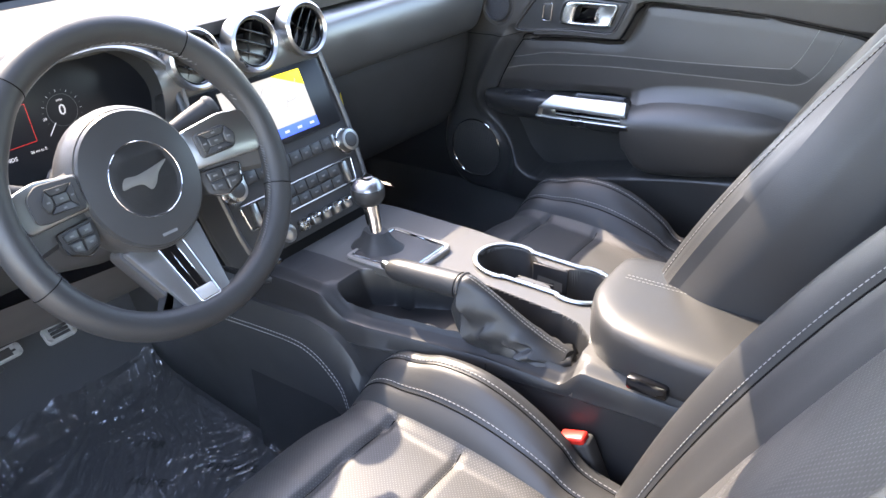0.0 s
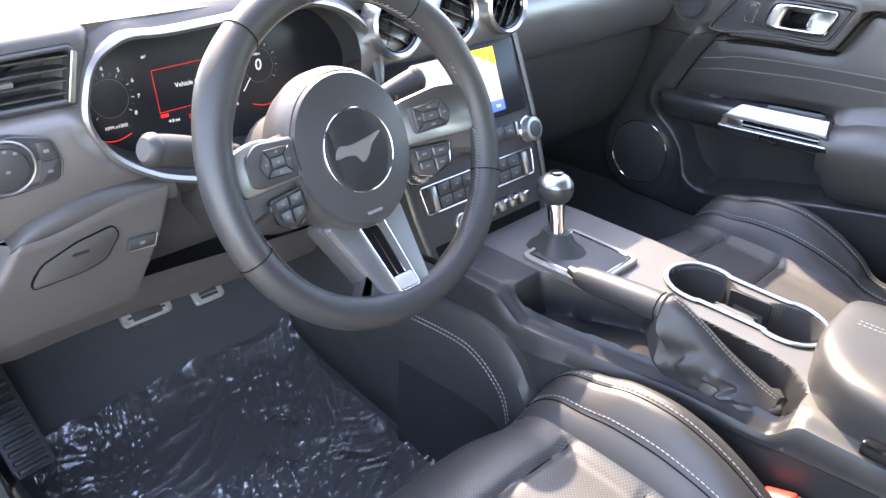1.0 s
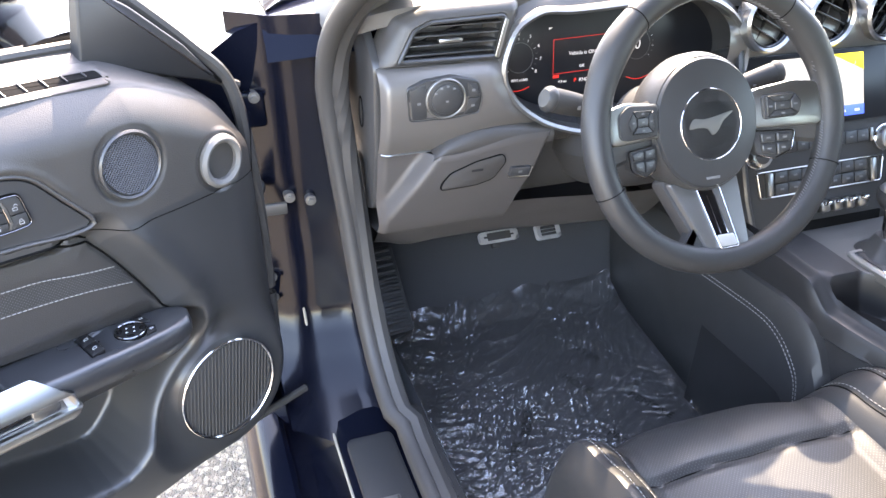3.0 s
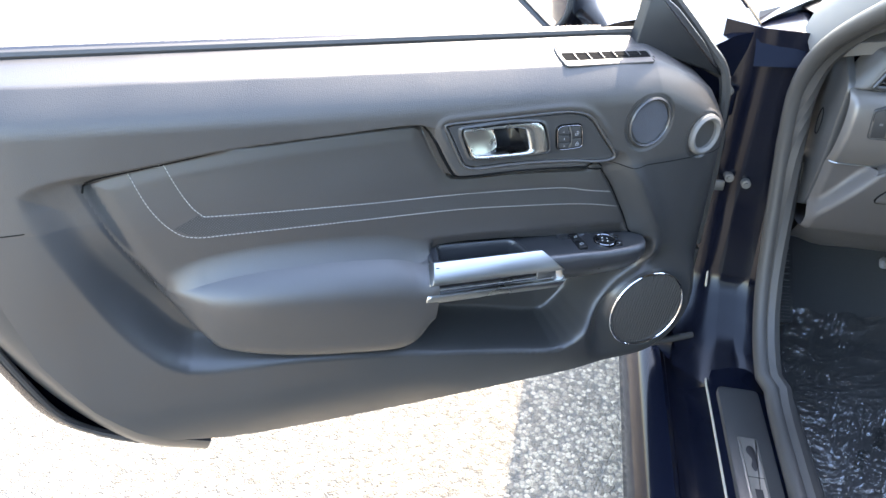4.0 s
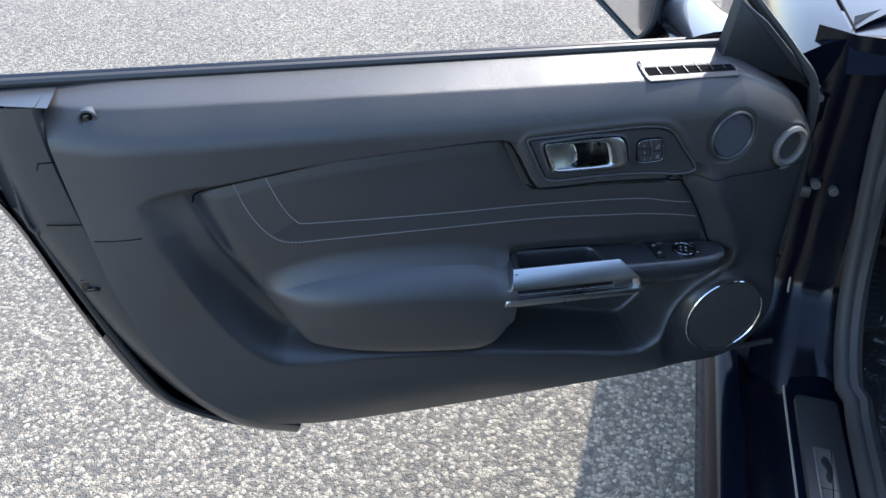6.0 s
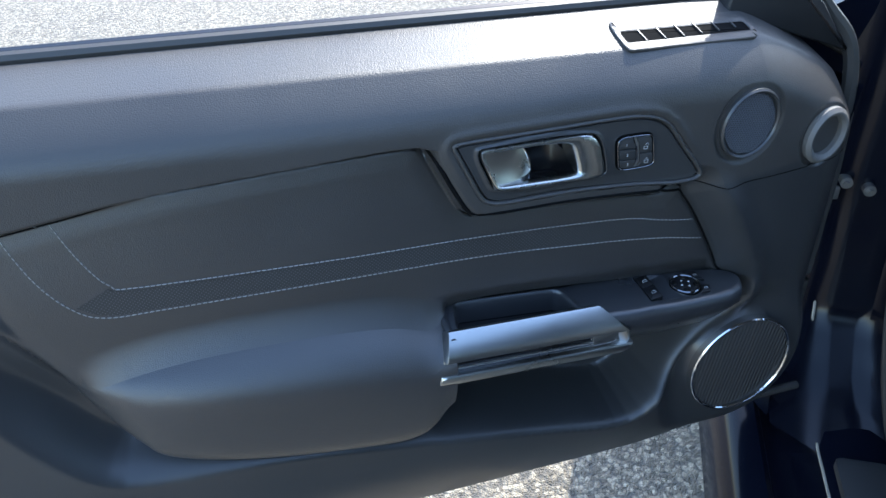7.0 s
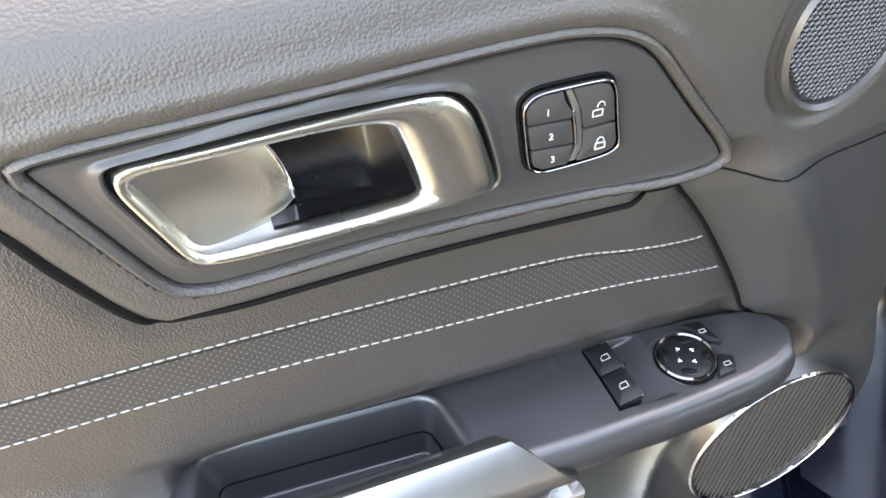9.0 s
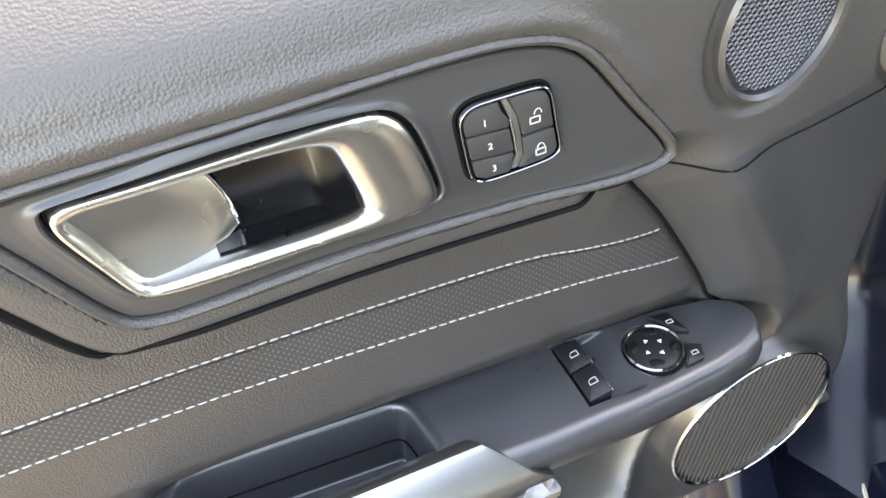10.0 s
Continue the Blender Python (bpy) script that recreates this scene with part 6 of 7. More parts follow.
        part("vent_collar", moved(hoop(disc(0.0385, 48), disc(0.035, 48), -0.03, 0.008, 0.002), m), GLOSS, ring)
        part("vent_core", moved(plate(disc(0.0365, 40), -0.05, -0.030, 0.001), m), SEAM, ring)
        turn = Euler((0, 0, -0.5 if x < 1.0 else (-0.4 if x < 1.1 else 0.9))).to_matrix().to_4x4()
        for k in (-1, 0, 1):
            half = math.sqrt(0.034 ** 2 - (0.017 * k) ** 2)
            part("blade", moved(box(0, 0.017 * k, -0.004, 2 * half, 0.0028, 0.020, 0.001), m @ turn), GLOSS, ring)
        part("blade", moved(box(0, 0, -0.012, 0.003, 0.066, 0.016, 0.001), m @ turn), DULL, ring)


dashboard()


def centre_stack():
    m = Matrix.Translation((1.08, 1.107, 0.775)) @ Euler((radians(90 - 21), 0, 0)).to_matrix().to_4x4()
    stack = thing("centre_stack", "centre stack with touch screen, climate panel and toggle switches", "control panel", m)
    body = rounded([(-0.150, 0.140), (0.150, 0.140), (0.156, 0.0), (0.150, -0.10), (0.135, -0.185), (-0.135, -0.185), (-0.150, -0.10), (-0.156, 0.0)], 0.012, 4)
    part("stack_body", plate(body, -0.08, 0.0, 0.006), DULL, stack, "black centre stack panel")
    part("stack_edge", hoop(inset(body, -0.004), inset(body, 0.006), -0.06, 0.006, 0.003), HARD, stack)
    bezel = rounded([(-0.138, 0.122), (0.138, 0.122), (0.140, 0.005), (-0.140, 0.005)], 0.006, 4)
    glass = part("touch_screen", plate(bezel, -0.004, 0.004, 0.001), SCREEN_DARK, stack, "touch screen lit with a pale map")
    part("map_image", plate([Vector(p) for p in ((-0.088, 0.014), (0.088, 0.014), (0.088, 0.114), (-0.088, 0.114))], 0.0038, 0.0044, 0.0001), LIT_MAP, glass)
    part("map_patch", plate([Vector(p) for p in ((0.025, 0.114), (0.088, 0.114), (0.088, 0.086))], 0.0044, 0.0047, 0.0001), LIT_YELLOW, glass)
    part("map_patch", plate([Vector(p) for p in ((-0.088, 0.058), (-0.055, 0.055), (-0.05, 0.036), (-0.088, 0.030))], 0.0044, 0.0047, 0.0001), LIT_YELLOW, glass)
    part("menu_bar", plate([Vector(p) for p in ((-0.088, 0.014), (0.088, 0.014), (0.088, 0.031), (-0.088, 0.031))], 0.0044, 0.0048, 0.0001), LIT_BLUE, glass)
    for k in range(6):
        part("menu_mark", box(-0.072 + 0.029 * k, 0.022, 0.005, 0.010, 0.004, 0.0004, 0), LIT_WHITE, glass)
    for k in range(5):
        part("map_line", tube([(-0.08 + 0.03 * k, 0.035 + 0.008 * k, 0.0048), (-0.03 + 0.022 * k, 0.060 + 0.009 * (k % 3), 0.0048), (0.0 + 0.018 * k, 0.10, 0.0048)], 0.0006, 4), WHITE, glass)
    for x in (-0.130, 0.130):
        knob = part("rotary_knob", moved(plate(disc(0.0195, 44), -0.002, 0.020, 0.002), Matrix.Translation((x, -0.030, 0))), SATIN, stack, "satin ringed rotary knob")
        part("knob_face", moved(plate(disc(0.0135, 40), 0.018, 0.0212, 0.001), Matrix.Translation((x, -0.030, 0))), HARD, knob)
        part("knob_collar", moved(hoop(disc(0.0225, 44), disc(0.0193, 44), -0.003, 0.007, 0.001), Matrix.Translation((x, -0.030, 0))), CHROME, knob)
    for k in range(8):
        part("media_button", box(-0.087 + 0.0248 * k, -0.022, 0.001, 0.0235, 0.020, 0.006, 0.001), HARD, stack)
        part("button_mark", box(-0.087 + 0.0248 * k, -0.022, 0.0043, 0.006, 0.003, 0.0005, 0), GREYMARK, stack)
    for x in (-0.104, 0.104):
        part("bright_edge", box(x, -0.022, 0.002, 0.006, 0.022, 0.007, 0.001), SATIN, stack)
    climate = rounded([(-0.130, -0.058), (0.130, -0.058), (0.124, -0.102), (-0.124, -0.102)], 0.006, 4)
    panel = part("climate_panel", hoop(climate, inset(climate, 0.002), -0.003, 0.004, 0.001), SATIN, stack, "silver-edged climate panel")
    for row, y in ((0, -0.070), (1, -0.090)):
        for k in range(7):
            part("climate_button", box(-0.081 + 0.027 * k, y, 0.0005, 0.0255, 0.0175, 0.005, 0.0012), HARD, panel)
            part("button_mark", box(-0.081 + 0.027 * k, y, 0.0034, 0.007, 0.003, 0.0005, 0), GREYMARK, panel)
    for x in (-0.106, 0.106):
        part("temperature_rocker", box(x, -0.080, 0.003, 0.012, 0.038, 0.010, 0.003), SATIN, panel)
    start = part("start_button", moved(plate(disc(0.013, 36), -0.002, 0.008, 0.002), Matrix.Translation((-0.060, -0.131, 0))), SATIN, stack, "round start button with a red ring")
    part("start_ring", moved(hoop(disc(0.0152, 36), disc(0.0128, 36), -0.002, 0.005, 0.001), Matrix.Translation((-0.060, -0.131, 0))), SATIN, start)
    for k in range(5):
        toggle = part("toggle_switch", box(-0.028 + 0.026 * k, -0.129, 0.007, 0.0185, 0.020, 0.014, 0.004), SATIN, stack, "satin toggle switch")
        part("toggle_tip", box(-0.028 + 0.026 * k, -0.123, 0.016, 0.016, 0.007, 0.010, 0.003), CHROME, toggle)
    part("storage_slot", plate(rounded([(-0.125, -0.150), (0.125, -0.150), (0.118, -0.182), (-0.118, -0.182)], 0.004, 3), -0.001, 0.001, 0.0003), SEAM, stack)
    part("power_socket", moved(plate(disc(0.008, 24), 0.0, 0.004, 0.001), Matrix.Translation((-0.10, -0.166, 0))), GLOSS, stack)


centre_stack()

# ---- steering wheel: x right, y up in its plane, z towards the driver ----
def steering_wheel():
    m = Matrix.Translation((0.718, 0.918, 0.889)) @ Euler((radians(90 - 22), 0, 0)).to_matrix().to_4x4()
    wheel = thing("steering_wheel", "black leather steering wheel with silver spokes and round emblem", "steering wheel", m)
    R, n = 0.169, 160
    rings = []
    for k in range(n + 1):
        a = 2 * math.pi * k / n
        thumb = math.exp(-((abs(math.remainder(a - 0.60, 2 * math.pi))) / 0.20) ** 2) + math.exp(-((abs(math.remainder(a - math.pi + 0.60, 2 * math.pi))) / 0.20) ** 2)
        r = 0.0165 + 0.0022 * thumb
        low = 0.004 * max(0.0, -math.sin(a)) ** 6
        c = Vector(((R - low) * math.cos(a), (R - low) * math.sin(a), 0))
        o = Vector((math.cos(a), math.sin(a), 0))
        rings.append([c + o * r * 1.04 * math.cos(b) + Vector((0, 0, r * math.sin(b))) for b in np.linspace(0, 2 * math.pi, 22, endpoint=False)])
    part("rim", loft(rings, cap=False), LEATHER, wheel, "smooth black leather rim")
    for deg in (-22, 202, 52, 128):
        a = radians(deg)
        o = Vector((math.cos(a), math.sin(a), 0))
        part("rim_seam", tube([o * (R + 0.0176 * math.cos(b)) + Vector((0, 0, 0.0170 * math.sin(b))) for b in np.linspace(0, 2 * math.pi, 25)], 0.0006, 5), SEAM, wheel)
    for lo, hi in ((-80, -2), (182, 260), (20, 160)):
        line = []
        for deg in np.linspace(lo, hi, 60):
            a = radians(deg)
            line.append(Vector(((R - 0.0165) * math.cos(a), (R - 0.0165) * math.sin(a), 0.004)))
        cross = []
        for i in range(0, 58):
            p, q = line[i], line[i + 1]
            cross.append(tube([p + Vector((0, 0, 0.003)), p.lerp(q, 0.5) * 0.997, q - Vector((0, 0, 0.003))], 0.0006, 4))
        part("rim_stitching", joined(*cross), GREYMARK, wheel, "grey cross stitching inside the rim")
    # hub
    def hub_ring(k, z):
        out = []
        for i in range(64):
            a = 2 * math.pi * i / 64
            x, y = math.cos(a), math.sin(a)
            r = 0.083 * (1 + 0.05 * y) * k
            out.append((x * r * (0.93 + 0.05 * max(0, y)), y * r * 1.03, z))
        return out
    part("hub", loft([hub_ring(0.82, -0.085), hub_ring(0.98, -0.075), hub_ring(1.04, -0.058), hub_ring(1.04, -0.040), hub_ring(1.0, -0.029), hub_ring(0.965, -0.0235)], cap=True), SOFT, wheel, "grained black airbag hub")
    part("airbag_cover", loft([hub_ring(0.955, -0.030), hub_ring(0.950, -0.0225), hub_ring(0.92, -0.0190), hub_ring(0.75, -0.0165), hub_ring(0.5, -0.0150)], cap=True), HARD, wheel, "smooth black airbag cover")
    part("emblem_ring", moved(hoop(disc(0.0444, 64), disc(0.0430, 64), -0.004, 0.0018, 0.0005), Matrix.Translation((0, 0.002, -0.0150))), CHROME, wheel, "thin chrome ring")
    part("emblem_disc", moved(plate(disc(0.0432, 60), -0.004, -0.0002, 0.0005), Matrix.Translation((0, 0.002, -0.0148))), DULL, wheel, "black emblem disc")
    shape = spline([(-0.034, -0.003, 0), (-0.027, 0.009, 0), (-0.010, 0.008, 0), (0.012, 0.011, 0), (0.035, 0.015, 0), (0.019, 0.003, 0), (0.010, -0.009, 0), (0.001, -0.014, 0), (-0.007, -0.005, 0), (-0.020, -0.003, 0)], 90, True)
    part("emblem_shape", moved(plate([Vector((p.x * 0.92, p.y * 0.92)) for p in shape], -0.001, 0.0012, 0.0002), Matrix.Translation((0, 0.002, -0.0148))), BLOCK, wheel, "plain silver emblem shape")
    part("airbag_mark", box(0.0, -0.064, -0.0168, 0.020, 0.0035, 0.0006, 0), GREYMARK, wheel)
    # side spokes with their switches
    for s in (-1, 1):
        def flip(x, y, z, s=s):
            return (s * x, y, z)
        rows = []
        for k in np.linspace(0, 1, 14):
            x = 0.062 + 0.098 * k
            up, dn = 0.040 - 0.014 * k, -0.020 - 0.018 * k
            z = -0.036 + 0.030 * k
            rows.append([(x, up, z - 0.014), (x, up + 0.001, z - 0.003), (x, up - 0.004, z + 0.002), (x, 0.5 * (up + dn), z + 0.004), (x, dn + 0.004, z + 0.002), (x, dn - 0.001, z - 0.003), (x, dn, z - 0.014)])
        part("spoke", mapped(loft(rows), flip), SOFT, wheel, "black side spoke")
        blade = rounded([(0.066, 0.038), (0.120, 0.046), (0.150, 0.040), (0.156, 0.010), (0.152, -0.014), (0.066, -0.010)] if s > 0 else [(0.066, 0.034), (0.120, 0.040), (0.150, 0.034), (0.154, 0.008), (0.150, -0.010), (0.066, -0.006)], 0.008, 4)
        pod = rounded([(0.078, 0.030), (0.118, 0.031), (0.128, 0.016), (0.122, 0.000), (0.080, -0.001)], 0.006, 4) if s > 0 else rounded([(0.072, 0.033), (0.122, 0.036), (0.138, 0.026), (0.138, -0.002), (0.126, -0.005), (0.074, -0.004)], 0.006, 4)
        level = (lambda x, y, z, s=s: (s * x, y, z - 0.031 + 0.030 * (x - 0.062) / 0.098))
        part("spoke_bezel", mapped(plate(blade, 0.000, 0.0075, 0.003), level), SATIN, wheel, "satin silver spoke bezel")
        part("switch_pod", mapped(plate(pod, 0.004, 0.0105, 0.002), level), DULL, wheel, "black switch pod")
        for pts in ([(0.092, 0.020), (0.110, 0.020), (0.110, 0.010), (0.092, 0.010)], [(0.082, 0.028), (0.091, 0.021), (0.091, 0.009), (0.083, 0.002)], [(0.092, 0.021), (0.111, 0.021), (0.116, 0.029), (0.084, 0.028)], [(0.092, 0.009), (0.111, 0.009), (0.119, 0.002), (0.084, 0.001)], [(0.112, 0.020), (0.117, 0.027), (0.125, 0.015), (0.120, 0.004), (0.112, 0.010)]):
            part("wheel_button", mapped(plate(rounded(pts, 0.0015, 2), 0.008, 0.0130, 0.001), level), HARD, wheel)
            part("button_mark", mapped(box(sum(p[0] for p in pts) / len(pts), sum(p[1] for p in pts) / len(pts), 0.0133, 0.004, 0.002, 0.0005, 0), level), GREYMARK, wheel)
        lower = rounded([(0.070, -0.014), (0.122, -0.018), (0.118, -0.042), (0.095, -0.052), (0.074, -0.044)], 0.005, 4)
        part("lower_pod", mapped(plate(lower, -0.012, 0.002, 0.002), level), DULL, wheel, "black lower switch pod")
        part("pod_edge", mapped(tube([(p.x, p.y, 0.002) for p in lower[3:22]], 0.0009, 5), level), DARKCHROME, wheel)
        for pts in ([(0.078, -0.018), (0.096, -0.019), (0.096, -0.030), (0.079, -0.030)], [(0.098, -0.019), (0.117, -0.021), (0.115, -0.030), (0.098, -0.030)], [(0.079, -0.032), (0.096, -0.032), (0.096, -0.046), (0.080, -0.042)], [(0.098, -0.032), (0.114, -0.032), (0.111, -0.042), (0.098, -0.047)]):
            part("wheel_button", mapped(plate(rounded(pts, 0.002, 2), -0.002, 0.006, 0.0015), level), HARD, wheel)
            part("button_mark", mapped(box(sum(p[0] for p in pts) / 4, sum(p[1] for p in pts) / 4, 0.0063, 0.005, 0.002, 0.0005, 0), level), GREYMARK, wheel)
    # lower spoke: two silver arms and a slot
    def lower_level(x, y, z):
        k = max(0.0, min(1.0, (-y - 0.070) / 0.085))
        return (x, y, z - 0.038 + 0.044 * k)
    yoke = rounded([(-0.052, -0.066), (0.052, -0.066), (0.031, -0.150), (0.025, -0.164), (-0.025, -0.164), (-0.031, -0.150)], 0.007, 4)
    slot = rounded([(-0.018, -0.066), (0.018, -0.066), (0.014, -0.150), (-0.014, -0.150)], 0.004, 6)
    part("lower_spoke", mapped(plate(yoke, -0.012, 0.004, 0.004), lower_level), BAND, wheel, "satin silver lower spoke")
    part("spoke_slot", mapped(plate(slot, 0.001, 0.0046, 0.0005), lower_level), GLOSS, wheel, "dark slot in the spoke")
    part("slot_rim", mapped(hoop(slot, inset(slot, 0.0012), 0.002, 0.0062, 0.0004), lower_level), CHROME, wheel)
    for x0, x1 in ((-0.006, -0.0055), (0.0055, 0.005)):
        part("slot_line", mapped(tube([(x0, -0.070, 0.0050), (x1, -0.133, 0.0050)], 0.0006, 6), lower_level), CHROME, wheel)
    part("slot_insert", mapped(plate([Vector((0.0062, -0.068)), Vector((0.0164, -0.068)), Vector((0.0132, -0.134)), Vector((0.0058, -0.134))], 0.003, 0.0052, 0.0006), lower_level), BAND, wheel)
    part("slot_tip", mapped(plate(rounded([(-0.0128, -0.134), (0.0128, -0.134), (0.012, -0.148), (-0.012, -0.148)], 0.003, 4), 0.003, 0.0065, 0.0016), lower_level), ALU, wheel, "silver foot of the slot")
    for s in (-1, 1):
        web = rounded([(s * 0.026, -0.112), (s * 0.020, -0.160), (s * 0.070, -0.150), (s * 0.050, -0.138)][::s], 0.006, 5)
        part("spoke_web", mapped(plate(web, -0.022, -0.001, 0.006), lower_level), LEATHER, wheel, "leather web between rim and spoke")
    part("spoke_back", mapped(plate(inset(yoke, -0.005), -0.030, -0.006, 0.006), lower_level), SOFT, wheel)
    part("hub_boss", loft([[(0.055 * k * math.cos(a), 0.055 * k * math.sin(a), z) for a in np.linspace(0, 2 * math.pi, 28, endpoint=False)] for k, z in ((1.0, -0.07), (1.1, -0.10), (1.15, -0.15))]), DULL, wheel)


steering_wheel()


def stalk(name, label, base, tip, end):
    ob = thing(name, label, "stalk")
    a, b = Vector(base), Vector(tip)
    line = [a.lerp(b, k) for k in np.linspace(0, 1, 10)]
    part("lever", tube(line, [0.0075, 0.008, 0.0095, 0.011, 0.0120, 0.0125, 0.0130, 0.0132, 0.0132, 0.0128], 20, flat=1.2), DULL, ob)
    part("tip_cap", tube([a.lerp(b, k) for k in (0.97, 1.0, 1.05, 1.09)], [0.0132, 0.0142, 0.0132, 0.0095], 20, flat=1.2), HARD if end else DULL, ob, "grey end cap" if end else "")
    part("stalk_mark", joined(*[box(*(a.lerp(b, k) + Vector((0, -0.0135, 0.0))), 0.005, 0.001, 0.005, 0) for k in (0.45, 0.6)]), GREYMARK, ob)


stalk("indicator_stalk", "black indicator stalk with a grey end behind the wheel", (0.645, 1.052, 0.868), (0.540, 1.024, 0.906), True)
stalk("wiper_stalk", "black wiper stalk behind the wheel", (0.795, 1.045, 0.872), (0.888, 1.026, 0.908), False)

# ---- front seats: y forward, origin on the floor under the cushion's middle ----
TALL = list(zip(*[(q.x, q.y) for q in spline([(0, 0.006, 0), (0.22, 0.014, 0), (0.30, 0.044, 0), (0.39, 0.069, 0), (0.48, 0.085, 0), (0.57, 0.091, 0), (0.68, 0.084, 0), (0.79, 0.064, 0), (1.0, 0.05, 0)], 200)]))


def seat_cushion(s, t):
    """s runs across from -1 to 1 and down both flanks past it, t from the back to the front edge."""
    y = -0.06 + 0.50 * t
    q = abs(s)
    half = 0.235
    inner = min(q, 1.0)
    x = math.copysign(half * inner, s)
    centre = 0.470 + 0.030 * t - 0.018 * (1 - t)
    tall = float(np.interp(t, TALL[0], TALL[1]))
    ridge = tall * float(smooth((inner - 0.58) / 0.40))
    puff = 0.006 * math.sin(math.pi * min(1, inner / 0.70)) if inner < 0.70 else 0.0
    z = centre + ridge + 0.6 * puff
    if q > 1:
        d = q - 1
        x = math.copysign(half + 0.016 * math.sin(min(1, d / 0.25) * 1.57), s)
        z = centre + tall + 0.010 - 0.010 * math.cosh(min(d, 0.3) * 6) - 0.20 * d
    nose = max(0.0, (t - 0.80) / 0.20)
    drop = 1 - math.sqrt(max(0.0, 1 - min(1, nose) ** 2.2))
    y -= 0.050 * float(smooth((inner - 0.35) / 0.5)) * nose * 0.4
    y += 0.03 * (1 - min(1, inner) ** 2) * nose
    z -= drop * (0.13 + 0.02 * inner)
    for groove in (0.69, 0.79, 0.93):
        z -= (0.007 if groove < 0.7 else 0.0035) * math.exp(-((q - groove) / 0.014) ** 2) * (1 - nose)
    if inner < 0.70:
        z -= 0.007 * math.exp(-((t - 0.775 + 0.02 * (inner / 0.70) ** 2) / 0.012) ** 2) + 0.004 * math.exp(-((t - 0.53) / 0.010) ** 2)
    return (x, y, z)


def seat_back(s, t):
    """s across from -1 to 1 and round both flanks past it, t from the bottom to the top."""
    q, inner = abs(s), min(abs(s), 1.0)
    rake = radians(28)
    h = 0.02 + 0.68 * t
    half = 0.262 - 0.045 * float(smooth((t - 0.55) / 0.45)) - 0.02 * float(smooth((0.15 - t) / 0.15))
    x = math.copysign(half * inner, s)
    bolster = 0.078 * float(smooth((inner - 0.50) / 0.36)) * (0.55 + 0.45 * math.sin(math.pi * min(1, max(0, t * 0.95 + 0.12)))) - 0.022 * float(smooth((inner - 0.85) / 0.15))
    fwd = 0.03 + bolster + 0.016 * math.sin(math.pi * min(1, t * 1.2)) * (1 - inner)
    if q > 1:
        d = q - 1
        x = math.copysign(half + 0.022 * math.sin(min(1, d / 0.3) * 1.57) - 0.03 * max(0, d - 0.6), s)
        fwd = 0.03 + 0.040 - 0.20 * d
    for groove in (0.53, 0.70, 0.88):
        fwd -= 0.006 * math.exp(-((q - groove) / 0.018) ** 2)
    if inner < 0.53:
        fwd -= 0.005 * math.exp(-((t - 0.30 - 0.10 * (inner / 0.53) ** 2) / 0.010) ** 2) + 0.005 * math.exp(-((t - 0.72) / 0.010) ** 2)
    top = max(0.0, (t - 0.88) / 0.12)
    fwd -= 0.09 * top ** 2.5
    h -= 0.02 * top * inner ** 2
    y = -0.062 + fwd * math.cos(rake) - h * math.sin(rake)
    z = 0.440 + h * math.cos(rake) + fwd * math.sin(rake) * 0.6
    return (x, y, z)


def split(fn, nu, nv, reach, bound):
    """Three shapes out of one grid: the middle, the bolsters and the flanks."""
    ss = np.linspace(-reach, reach, nu + 1)
    out = []
    for pick in range(3):
        verts, faces, index = [], [], {}
        def vertex(i, j):
            if (i, j) not in index:
                index[(i, j)] = len(verts)
                verts.append(fn(ss[i], j / nv))
            return index[(i, j)]
        for i in range(nu):
            q = abs(0.5 * (ss[i] + ss[i + 1]))
            if (0 if q < bound else (1 if q < 1.0 else 2)) != pick:
                continue
            for j in range(nv):
                faces.append((vertex(i, j), vertex(i + 1, j), vertex(i + 1, j + 1), vertex(i, j + 1)))
        out.append((verts, faces))
    return out


def half_of(shape, side):
    """The faces on one side of the middle."""
    verts, faces = shape
    keep = [f for f in faces if side * sum(verts[i][0] for i in f) > 0]
    index = {v: k for k, v in enumerate(sorted({i for f in keep for i in f}))}
    return [verts[i] for i in index], [tuple(index[i] for i in f) for f in keep]


